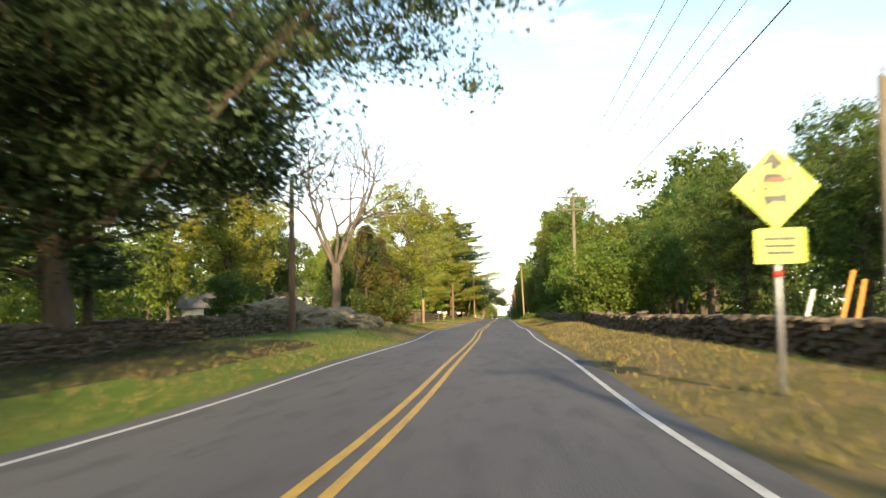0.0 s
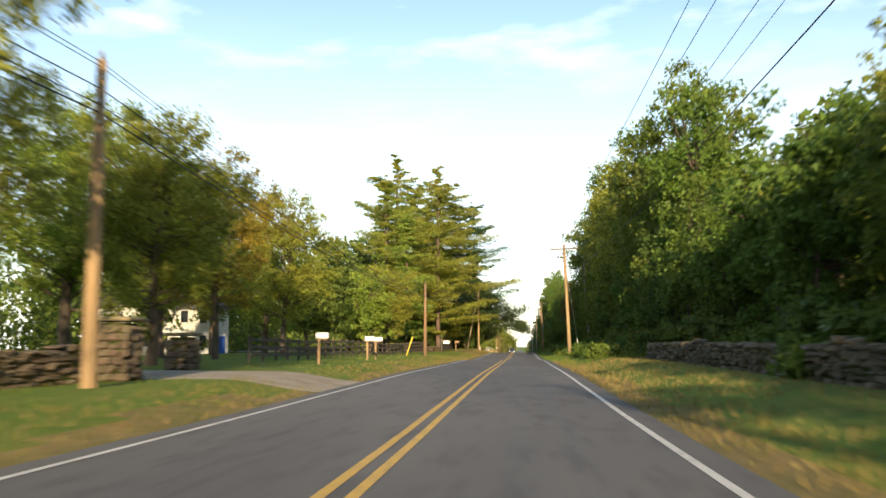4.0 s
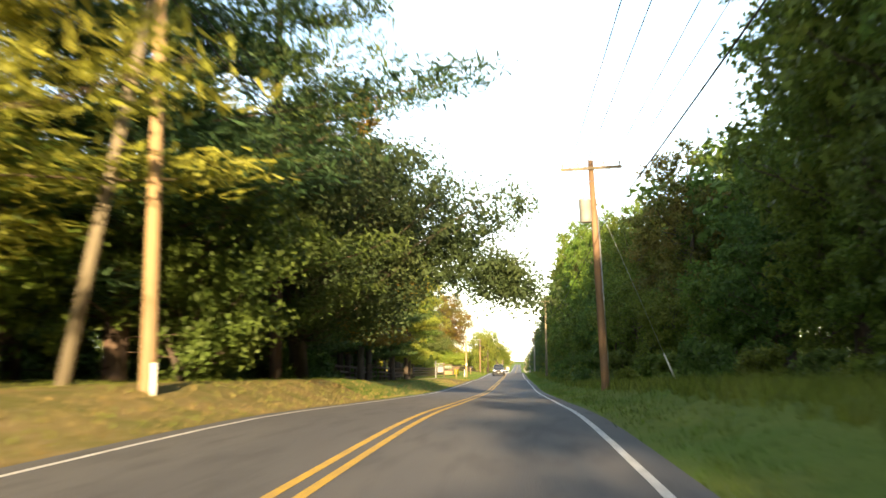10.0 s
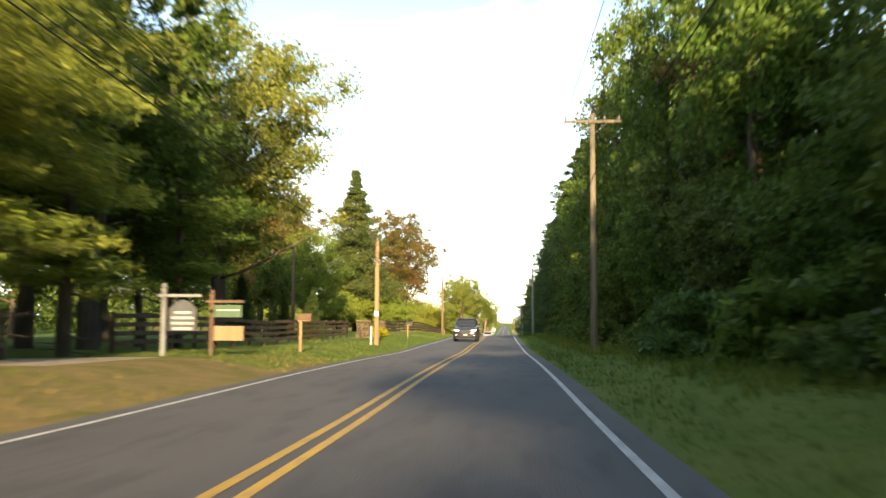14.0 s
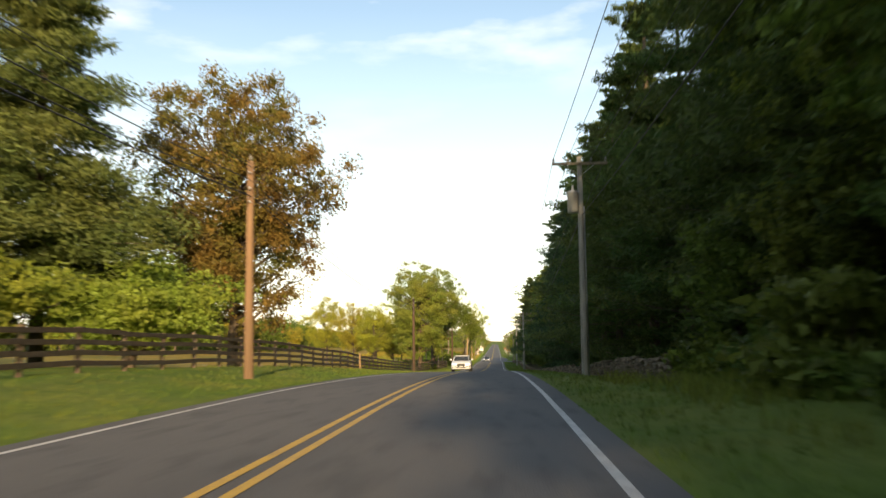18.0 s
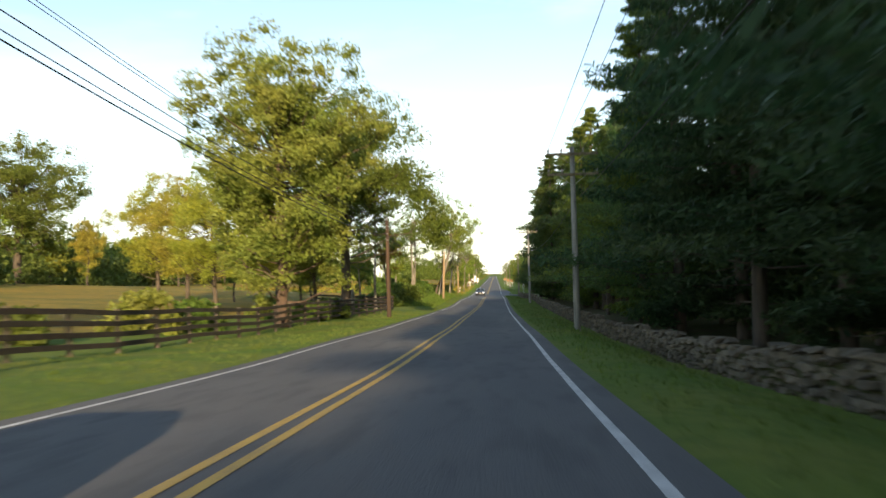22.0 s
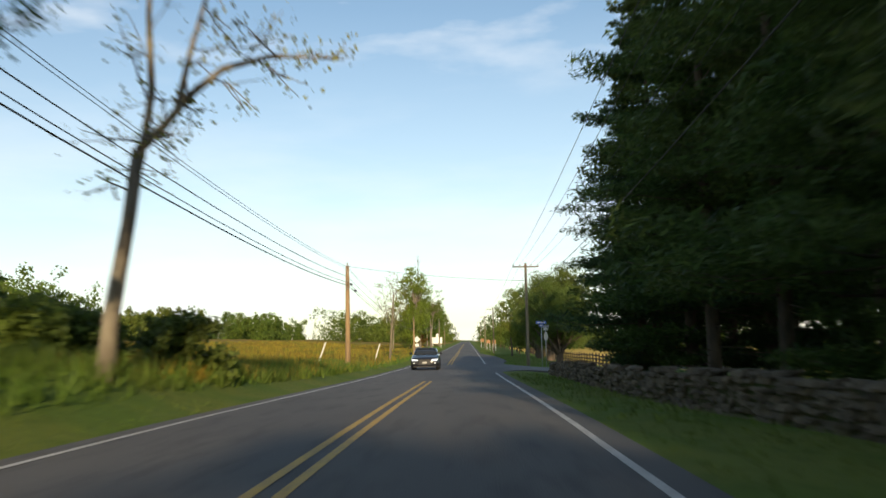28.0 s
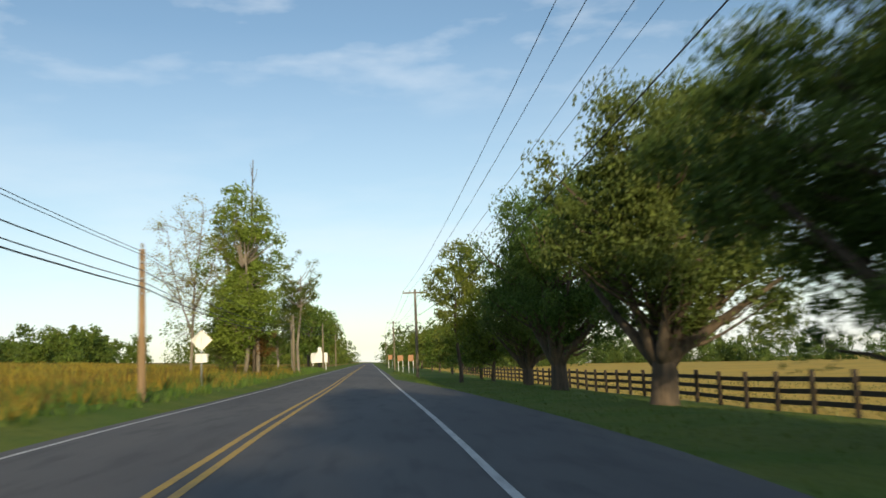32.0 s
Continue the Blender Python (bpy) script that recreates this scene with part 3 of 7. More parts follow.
def limb(a, b, r0, r1, rng, sag=0.0, n=4):
    a, b = np.array(a, float), np.array(b, float)
    run = []
    k = np.linalg.norm(b - a) * 0.02
    for i in range(n + 1):
        t = i / n
        p = a + (b - a) * t + rng.normal(size=3) * k * (0 < i < n)
        p[2] += sag * 4 * t * (1 - t)
        run.append((*p, r0 + (r1 - r0) * t))
    return run


def broadleaf(seed, height, base, radius, trunk_r, n_clump, per, leaf, mat, wood=M_BARK, gap=0.25, lean=0.0, three=False, tight=1.0, lump=(0.10, 0.19), shift=0.0, flatten=0.75, limbs=1.0, rough=0.38, bough=(), under=0.85, great=0):
    rng = np.random.default_rng(seed)
    zc, hz = (base + height) / 2, (height - base) / 2
    pts = []
    k = 0
    while len(pts) < n_clump and k < 9000:
        k += 1
        d = rng.normal(size=3)
        d /= np.linalg.norm(d)
        rr = rng.uniform(0.15, 1.0) ** 0.55
        bulge = 1 + rough * noise.noise((d[0] * 1.6 + seed, d[1] * 1.6, d[2] * 1.6))
        taper = 1.0 if d[2] > 0 else under
        q = np.array([d[0] * radius * rr * bulge * taper + lean * d[2] * 0.3, d[1] * radius * rr * bulge * taper, zc + d[2] * hz * rr * min(bulge, 1.12)])
        if noise.noise((q[0] * 0.45 + seed * 3, q[1] * 0.45, q[2] * 0.45)) < gap - 0.5:
            continue
        q[0] += shift
        pts.append(q)
    inner = len(pts)
    for x, z, spread, n in bough:                 # clumps strung along a bough that reaches out
        pts += [np.array((x + rng.normal() * spread, rng.normal() * spread * 1.3, z + rng.normal() * spread * 0.55)) for _ in range(n)]
    pts = np.array(pts)
    cr = radius * rng.uniform(lump[0], lump[1], size=len(pts)) * tight
    runs = [[(0, 0, -0.4, trunk_r * 1.5), (0.02, 0, 0.25, trunk_r * 1.12), (rng.normal() * 0.1, rng.normal() * 0.1, base * 0.6, trunk_r * 0.95),
             (rng.normal() * 0.25 + lean * 0.2, rng.normal() * 0.25, base + hz * 0.5, trunk_r * 0.7),
             (rng.normal() * 0.4 + lean * 0.4, rng.normal() * 0.4, base + hz * 1.35, trunk_r * 0.28)]]
    if great:                                     # a short bole that parts into great limbs
        fork = base * 0.8
        runs = [[(0, 0, -0.4, trunk_r * 1.6), (0, 0, 0.2, trunk_r * 1.15), (0, 0, fork * 0.7, trunk_r), (0, 0, fork * 1.1, trunk_r * 0.9), (0.1, 0, fork * 1.6, trunk_r * 0.5), (0.2, 0, base + hz * 1.3, trunk_r * 0.2)]]
        for k in range(great):
            a = 2 * math.pi * (k + rng.uniform(-0.25, 0.25)) / great
            out, up = radius * rng.uniform(0.45, 0.8), rng.uniform(0.45, 1.2)
            ca, sa = math.cos(a), math.sin(a)
            runs.append([(0, 0, fork * 0.75, trunk_r * 0.6), (ca * out * 0.16, sa * out * 0.16, fork * 1.15, trunk_r * 0.5), (ca * out * 0.5 + shift * 0.3, sa * out * 0.5, fork + (base + hz * up - fork) * 0.45, trunk_r * 0.3),
                         (ca * out + shift * 0.8, sa * out, base + hz * up, trunk_r * 0.12)])
    order = rng.permutation(inner if limbs < 0.5 else len(pts))[: max(10, int(len(pts) * 0.28))]
    for i in order:
        q = pts[i]
        z0 = max(base * 0.85, min(q[2] - 0.5 * math.hypot(q[0], q[1]), base + hz * 1.1))
        r0 = trunk_r * rng.uniform(0.22, 0.42) * limbs
        runs.append(limb((0, 0, z0), q, r0, 0.015, rng, sag=-0.04 * radius, n=6))
    cm = leaves("crown", clumps(pts, per, cr, rng, flatten), leaf, 1.35, mat, rng, core=7, three=three)
    return cm, tubes("trunk", runs, wood, 6)


def conifer(seed, height, base, radius, trunk_r, levels, per_level, per, leaf, mat, wood=M_BARK, tilt=0.12, power=0.8, aspect=3.4, thin=0.5, dead=True, jit=0.3, plume=(0.28, 0.085), wave=0.28, fan=0.0, flatten=0.42, droop=0.0):
    """Whorled branches round a straight trunk; each carries flat sprays of needles."""
    rng = np.random.default_rng(seed)
    runs = [[(0, 0, -0.3, trunk_r * 1.3), (0, 0, 0.3, trunk_r), (rng.normal() * 0.08, rng.normal() * 0.08, height * 0.5, trunk_r * 0.62), (0, 0, height * 0.97, 0.03)]]
    pts, rad = [], []
    for k in range(levels):
        f = (k + rng.uniform(0.1, 0.9)) / levels
        z_level = base + (height - base) * f
        reach = radius * max(0.02 if fan else 0.06, (1 - f)) ** power * (1 - wave + wave * math.sin(k * 1.7 + seed))
        if f < 0.12:
            reach *= 0.7
        for b in range(per_level):
            a = 2 * math.pi * (b + rng.uniform(-0.4, 0.4)) / per_level + k * 0.9
            r = reach * rng.uniform(0.55, 1.2)
            z = z_level + rng.uniform(-1, 1) * jit * (height - base) / levels
            if rng.uniform() < 0.08:
                r *= 0.4
            end = (math.cos(a) * r, math.sin(a) * r, z + r * tilt * rng.uniform(0.3, 1.6))
            if b % 2 == 0:
                runs.append(limb((0, 0, z - r * 0.04), end, max(0.018, 0.03 * trunk_r / 0.25 * (1.3 - f)), 0.008, rng, sag=-0.03 * r, n=3))
            m = max(2, int(r / 0.85))
            for i in range(m):
                t = thin * 0.6 + (1 - thin * 0.6) * (i + 0.6) / m
                pts.append((end[0] * t + rng.normal() * 0.12, end[1] * t + rng.normal() * 0.12, z + (end[2] - z) * t))
                rad.append((plume[0] + plume[1] * r) * (0.4 + 0.6 * min(1.0, 2.2 * (1 - f)) if fan else 1.0))
                if fan and t > 0.3:
                    w = fan * r * t * (1.25 - t) + 0.15
                    for s in (-1, 1):
                        pts.append((end[0] * t - math.sin(a) * w * s + rng.normal() * 0.1, end[1] * t + math.cos(a) * w * s + rng.normal() * 0.1, z + (end[2] - z) * t - droop * w + rng.normal() * 0.05))
                        rad.append((plume[0] + plume[1] * r) * 0.9 * (0.4 + 0.6 * min(1.0, 2.2 * (1 - f))))
    if dead:
        for k in range(10):
            a, z = rng.uniform(0, 6.28), rng.uniform(0.15, 1.0) * base
            r = rng.uniform(0.5, 2.0)
            runs.append(limb((0, 0, z), (math.cos(a) * r, math.sin(a) * r, z + rng.normal() * 0.2), 0.025, 0.006, rng, n=3))
    pts.append((0, 0, height))
    rad.append(0.2)
    cm = leaves("crown", clumps(pts, per, np.array(rad), rng, flatten), leaf, aspect, mat, rng, flat=0.25, core=0, three=True)
    return cm, tubes("trunk", runs, wood, 6)


def columnar(seed, height, radius, mat, n=150, per=40, leaf=0.3):
    rng = np.random.default_rng(seed)
    pts = []
    for _ in range(n):
        f = rng.uniform(0, 1) ** 0.9
        r = radius * (1 - f ** 1.7) * rng.uniform(0.55, 1.0) * (1 + 0.25 * noise.noise((f * 5, seed, 2.0)))
        a = rng.uniform(0, 6.283)
        pts.append((math.cos(a) * r, math.sin(a) * r, 0.25 + height * f))
    cm = leaves("crown", clumps(pts, per, 0.30, rng, 1.5), leaf, 2.2, mat, rng)
    return cm, tubes("trunk", [[(0, 0, -0.2, 0.16), (0, 0, height * 0.5, 0.09), (0, 0, height * 0.9, 0.02)]], M_BARK, 6)


def bare(seed, height, radius, trunk_r, depth=5, wood=M_BARK, fork=0.3, lean=(0.0, 0.0), twig=0.012):
    """A leafless tree: limbs that fork again and again."""
    rng = np.random.default_rng(seed)
    runs, tips = [], []

    def branch(p, d, length, r, k):
        q = p + d * length
        runs.append(limb(p, q, r, r * 0.66, rng, n=3))
        if k == 0:
            tips.append(q)
            return
        for _ in range(3 if rng.uniform() < 0.55 else 2):
            e = d + rng.normal(size=3) * 0.52 + np.array([0, 0, 0.12])
            e /= np.linalg.norm(e)
            branch(q, e, length * rng.uniform(0.62, 0.88), max(r * rng.uniform(0.5, 0.7), twig), k - 1)

    d0 = np.array([lean[0], lean[1], 1.0])
    d0 /= np.linalg.norm(d0)
    runs.append([(0, 0, -0.3, trunk_r * 1.3), (0, 0, 0.3, trunk_r * 1.05), (*(d0 * height * fork * 0.5), trunk_r * 0.92), (*(d0 * height * fork), trunk_r * 0.85)])
    starts = []
    for k in range(5):
        starts.append(len(runs))
        a = 2 * math.pi * k / 5 + rng.uniform(-0.4, 0.4)
        e = np.array([math.cos(a) * radius / height * 1.3, math.sin(a) * radius / height * 1.3, 0.9]) + d0 * 0.2
        e /= np.linalg.norm(e)
        branch(d0 * height * fork * rng.uniform(0.8, 1.0), e, height * 0.21, trunk_r * rng.uniform(0.4, 0.6), depth - 1)
    return [runs[i:j] for i, j in zip([0] + starts, starts + [len(runs)])]


def bush_mesh(seed, radius, height, mat, n=60, per=34, leaf=0.2):
    rng = np.random.default_rng(seed)
    pts = []
    for _ in range(n):
        a, f = rng.uniform(0, 6.283), rng.uniform(0, 1)
        r = radius * math.sqrt(rng.uniform(0.1, 1)) * math.sqrt(max(0.05, 1 - f * f * 0.9)) * (1 + 0.3 * noise.noise((a, f * 3, seed)))
        pts.append((math.cos(a) * r, math.sin(a) * r, 0.1 + height * f * (0.75 + 0.25 * noise.noise((a * 2, seed, 1.0)))))
    stems = [limb((rng.normal() * 0.1, rng.normal() * 0.1, -0.1), pts[i], 0.03, 0.008, rng, n=3) for i in range(0, n, 6)]
    return leaves("foliage", clumps(pts, per, radius * 0.14, rng, 0.8), leaf, 1.5, mat, rng, core=7, three=True), tubes("stem", stems, M_BARK, 4)


# one model of each kind; the others share its meshes
KIT = {}


def kit(key, cm, wm):
    KIT[key] = (cm, wm)


FINE = dict(lump=(0.055, 0.105), three=True)
kit("oak_a", *broadleaf(11, 17, 3.4, 6.8, 0.42, 360, 190, 0.135, L_GREEN, limbs=0.55, **FINE))
kit("oak_b", *broadleaf(12, 15, 2.4, 5.8, 0.36, 310, 150, 0.135, L_GREEN, gap=0.28, limbs=0.6, **FINE))
kit("road_oak", *broadleaf(27, 17, 4.6, 6.4, 0.36, 320, 190, 0.12, L_GREEN, gap=0.36, limbs=0.55, bough=((4.6, 9.6, 0.9, 16), (5.8, 8.2, 0.8, 16), (6.6, 6.6, 0.6, 12), (6.8, 5.6, 0.35, 6)), **FINE))
kit("russet_oak", *broadleaf(28, 20.5, 2.6, 7.4, 0.42, 520, 160, 0.16, L_RUSSET, gap=0.3, **FINE))
kit("feathery", *broadleaf(29, 16.5, 1.7, 5.6, 0.34, 420, 190, 0.13, L_FEATHER, gap=0.32, flatten=0.6, limbs=0.6, **FINE))
kit("far_a", *broadleaf(24, 17, 2.4, 5.6, 0.34, 110, 34, 0.44, L_GREEN, gap=0.2, three=True))
kit("far_b", *broadleaf(25, 15, 1.6, 5.2, 0.3, 110, 34, 0.42, L_GREEN, gap=0.2, three=True))
kit("oak_c", *broadleaf(13, 19, 4.0, 4.9, 0.36, 200, 84, 0.20, L_GREEN, gap=0.25, three=True, tight=0.7, limbs=0.45))
kit("slim_a", *broadleaf(14, 18, 4.5, 3.6, 0.24, 150, 80, 0.19, L_GREEN, gap=0.28, three=True, tight=0.75))
kit("slim_b", *broadleaf(15, 14, 2.4, 3.4, 0.2, 130, 80, 0.20, L_GREEN, gap=0.25, three=True, limbs=0.5))
kit("airy_a", *broadleaf(16, 14, 2.6, 4.8, 0.24, 330, 120, 0.11, L_YELLOW, gap=0.30, limbs=0.7, **FINE))
kit("airy_b", *broadleaf(17, 15, 5.5, 3.2, 0.17, 110, 90, 0.11, L_YELLOW, gap=0.42, wood=M_BARK_PALE, lump=(0.07, 0.13), three=True))
kit("maple", *broadleaf(18, 10.5, 1.9, 4.9, 0.50, 400, 190, 0.115, L_DARK, gap=0.36, shift=1.2, lump=(0.06, 0.14), three=True, rough=0.75, limbs=0.6, great=8))
kit("leaner", *broadleaf(44, 14, 5.0, 4.4, 0.22, 230, 110, 0.11, L_YELLOW, gap=0.34, limbs=0.7, wood=M_BARK_PALE, **FINE))
kit("ivied", *broadleaf(43, 12.5, 0.3, 2.5, 0.16, 190, 110, 0.12, L_YELLOW, gap=0.32, lump=(0.10, 0.19), three=True, rough=0.5, wood=M_BARK_PALE))
kit("broad", *broadleaf(21, 12.5, 2.2, 8.6, 0.40, 560, 190, 0.125, L_GREEN, gap=0.24, lump=(0.05, 0.095), three=True, limbs=0.6))
kit("flaring", *broadleaf(38, 14, 2.4, 10.8, 0.30, 620, 190, 0.115, L_PINE_DARK, gap=0.27, lump=(0.04, 0.08), three=True, limbs=0.45, under=0.5))
kit("overhang", *broadleaf(30, 11.5, 2.2, 8.4, 0.42, 580, 170, 0.13, L_DARK, gap=0.18, lump=(0.055, 0.10), three=True, limbs=0.2, bough=((6.4, 6.2, 1.0, 22), (7.8, 5.2, 0.9, 22), (9.0, 4.4, 0.75, 18), (10.1, 3.9, 0.5, 9))))
kit("under_a", *broadleaf(19, 8, 0.5, 3.1, 0.12, 140, 54, 0.20, L_GREEN, gap=0.16, three=True, tight=0.75))
kit("under_b", *broadleaf(20, 10, 0.6, 3.0, 0.14, 140, 54, 0.20, L_GREEN, gap=0.16, three=True, tight=0.75))
kit("bush_big", *broadleaf(22, 7.5, 0.2, 4.2, 0.14, 260, 90, 0.15, L_WEED, gap=0.14, tight=0.65, three=True))
kit("bush_low", *broadleaf(26, 5.0, 0.2, 4.0, 0.12, 210, 90, 0.15, L_WEED, gap=0.14, tight=0.65, three=True))
kit("flat_tree", *broadleaf(23, 4.2, 0.9, 4.6, 0.2, 300, 120, 0.12, L_YELLOW, gap=0.12, tight=0.75, three=True, flatten=0.4, lump=(0.09, 0.16)))
PLUME = dict(aspect=4.6, plume=(0.26, 0.05), jit=0.55, fan=0.34, flatten=0.32, droop=0.12)
WILD = dict(PLUME, jit=0.95, wave=0.4)
kit("pine_a", *conifer(31, 27, 3.0, 8.8, 0.32, 16, 7, 42, 0.29, L_PINE, tilt=0.38, power=0.5, thin=0.4, **WILD))
kit("pine_b", *conifer(32, 24, 2.2, 8.0, 0.26, 16, 7, 42, 0.29, L_PINE, tilt=0.28, power=0.45, thin=0.35, **WILD))
kit("pine_c", *conifer(33, 20, 1.6, 5.0, 0.27, 17, 7, 30, 0.30, L_PINE, tilt=0.12, power=0.55, thin=0.25, **PLUME))
kit("pine_d", *conifer(34, 19, 3.2, 5.2, 0.25, 15, 7, 30, 0.30, L_PINE, tilt=0.08, power=0.5, thin=0.25, **PLUME))
kit("pine_e", *conifer(36, 19, 0.3, 5.2, 0.25, 19, 7, 30, 0.30, L_PINE, tilt=0.06, power=0.52, thin=0.25, dead=False, **PLUME))
kit("pine_f", *conifer(37, 19, 1.5, 5.0, 0.25, 20, 6, 22, 0.62, L_PINE, tilt=0.06, power=0.55, thin=0.2, dead=False))
kit("spruce", *conifer(35, 21, 3.4, 6.2, 0.3, 29, 8, 46, 0.28, L_SPRUCE, tilt=-0.26, power=0.88, aspect=3.6, thin=0.5, dead=False, jit=0.9, wave=0.08, fan=0.22, flatten=0.45, droop=0.7, plume=(0.26, 0.07)))
kit("cedar_a", *columnar(41, 8.5, 2.5, L_CEDAR, 300, 60, 0.18))
kit("cedar_b", *columnar(42, 7.0, 2.2, L_CEDAR, 260, 60, 0.18))
kit("bush_a", *bush_mesh(51, 1.7, 2.1, L_GREEN, 70, 36, 0.2))
kit("bush_b", *bush_mesh(52, 1.4, 1.4, L_GREEN, 60, 34, 0.18))
kit("weed", *bush_mesh(53, 0.8, 1.0, L_WEED, n=46, per=20, leaf=0.14))


def plant(key, x, y, s=1.0, sz=None, turn=None, leaf=None, wood=None, name="tree", label="leafy deciduous tree beside the road", cat="tree", group="", sink=0.1, tip=(0, 0)):
    turn = random.uniform(0, 360) if turn is None else turn
    t = thing(name, label, cat, pose(x, y, ground_z(x, y) - sink, tip[0], tip[1], 0) @ pose(0, 0, 0, 0, 0, turn) @ Matrix.Diagonal((s, s, sz or s, 1)), group)
    cm, wm = KIT[key]
    kinds = ("stem", "foliage") if cat == "bush" else ("trunk", "crown")
    for nm, me, mat in ((kinds[0], wm, wood), (kinds[1], cm, leaf)):
        o = part(nm, me, t)
        if mat is not None:
            o.material_slots[0].link = "OBJECT"
            o.material_slots[0].material = mat
    return t

# ---- woods and trees ----
R = random.Random(7)
PINE_LABEL = "tall white pine with tiered green boughs"
# big dark evergreens over the stone wall
for x, y, k, s in ((-13.0, 22, "pine_b", 0.8), (-14.5, 34, "pine_c", 0.85), (-21, 28, "pine_b", 0.8), (-24, 40, "pine_b", 0.85), (-20, 16, "pine_c", 0.95)):
    plant(k, x, y, s, leaf=L_PINE_DARK, name="pine_tree", label="dark spreading pine behind a stone wall")
# the shade inside this crown is put into its dark leaf colour
plant("flaring", -9.4, 21.5, 1.28, 1.02, turn=20, leaf=L_PINE_DARK, label="great spreading tree reaching over the road, leaves darkened for shade")
# two trees added behind the camera's start to cast shade on the verge
plant("broad", -9.8, -10, 1.05, leaf=L_PINE_DARK, label="unseen dark spreading tree beside a stone wall")
plant("broad", -9.0, -30, 1.1, leaf=L_PINE_DARK, label="unseen dark spreading tree beside a stone wall")
plant("oak_a", -14.5, 13, 0.75, leaf=L_PINE_DARK, label="unseen dark spreading tree beside a stone wall")
plant("oak_b", -20.5, 84, 0.75, leaf=L_DARK, label="dark leafy tree behind a bare tree")
plant("oak_b", -18, 63, 0.86, leaf=L_YELLOW, label="leafy yellow-green tree behind a rock outcrop")
plant("under_a", -13.0, 47, 0.42, leaf=L_DARK, label="round dark shrub behind a stone wall")
for x, y in ((-30, 48), (-38, 64), (-33, 92), (-40, 104), (-46, 40)):
    plant(R.choice(["far_a", "far_b"]), x, y, R.uniform(0.7, 0.9), leaf=R.choice([L_GREEN, L_YELLOW]))
# green and bronze cedars; the bronze also carries their orange sun highlights
for x, y, k, s in ((-10.7, 80.6, "cedar_a", 1.0), (-10.2, 85, "cedar_b", 1.1), (-10.6, 89.5, "cedar_a", 0.9), (-12.5, 77, "cedar_b", 0.9), (-11.5, 93, "cedar_b", 1.0), (-14, 86, "cedar_a", 0.95)):
    plant(k, x, y, s * 1.25, s, leaf=L_PINE if y in (77, 86) else None, name="cedar_tree", label="dense cone-shaped dark green cedar" if y in (77, 86) else "dense cone-shaped green cedar mottled bronze", group="cedars by the drive")
plant("airy_a", -8.9, 95, 1.1, leaf=L_YELLOW, label="airy locust tree with yellow-green leaves")
plant("airy_a", -16, 108, 0.85, leaf=L_YELLOW, label="airy locust tree with yellow-green leaves")
for x, y, k, s, l in ((-13, 118, "oak_b", 0.7, L_YELLOW), (-20, 125, "oak_a", 0.75, L_YELLOW), (-17, 137, "airy_a", 0.9, L_GOLD), (-24, 146, "airy_a", 1.0, L_YELLOW), (-19, 160, "airy_a", 1.05, L_YELLOW),
                      (-24, 172, "oak_b", 0.9, L_YELLOW), (-15, 181, "under_b", 1.0, L_YELLOW), (-14.5, 190, "oak_b", 0.7, L_YELLOW), (-30, 160, "far_a", 0.8, L_GREEN), (-34, 185, "oak_c", 0.8, L_GREEN),
                      (-26, 198, "far_b", 0.9, L_GREEN), (-40, 205, "far_a", 1.0, L_GREEN), (-38, 135, "far_a", 0.9, L_YELLOW)):
    plant(k, x, y, s, leaf=l)
# great pines, their needles coloured as if sunlit
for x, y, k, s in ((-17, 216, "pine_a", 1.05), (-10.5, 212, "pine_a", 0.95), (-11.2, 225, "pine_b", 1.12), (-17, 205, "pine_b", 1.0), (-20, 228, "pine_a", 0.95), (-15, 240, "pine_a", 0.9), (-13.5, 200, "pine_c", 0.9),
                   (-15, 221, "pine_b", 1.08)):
    plant(k, x, y, s * (1.5 if x > -12 and y > 220 else 1.15), s, leaf=L_PINE_LIT, wood=M_BARK_RED, name="pine_tree", label="tall white pine with tiered boughs in a sunlit yellow-green tone", group="great pines")
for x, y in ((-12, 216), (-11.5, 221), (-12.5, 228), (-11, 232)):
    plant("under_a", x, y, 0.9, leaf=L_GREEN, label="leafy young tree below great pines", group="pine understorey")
# the next four get darker leaf colours in place of deep shade
plant("pine_b", -9.6, 236, 1.5, 1.05, leaf=L_PINE_DARK, wood=M_BARK_RED, name="pine_tree", label="tall white pine with a reddish trunk, needles darkened for shade")
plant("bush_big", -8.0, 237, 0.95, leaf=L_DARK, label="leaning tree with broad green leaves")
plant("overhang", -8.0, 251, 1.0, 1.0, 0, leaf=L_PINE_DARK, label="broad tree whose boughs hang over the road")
plant("pine_b", -7.4, 245, 1.05, 1.1, leaf=L_PINE, wood=M_BARK_RED, name="pine_tree", label="tall white pine with a reddish trunk, needles darkened for shade")
plant("broad", -14, 257, 0.9, leaf=L_DARK, label="broad dark tree in deep shade")
# dark evergreens and fence row
# from y = 300 on the row takes the sunlit needle tone
for y in range(262, 318, 6):
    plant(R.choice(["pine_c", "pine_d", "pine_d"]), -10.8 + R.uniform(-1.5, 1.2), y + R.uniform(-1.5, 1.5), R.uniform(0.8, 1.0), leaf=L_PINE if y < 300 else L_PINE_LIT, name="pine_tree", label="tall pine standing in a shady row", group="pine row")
    plant(R.choice(["pine_b", "oak_c"]), -19 + R.uniform(-2, 2), y + R.uniform(-2, 2), R.uniform(0.75, 0.95), leaf=L_PINE, name="tree", label="tall tree standing in a shady row")
plant("pine_c", -9.2, 290, 0.9, leaf=L_PINE_MID, name="pine_tree", label="pine with green boughs at the roadside")
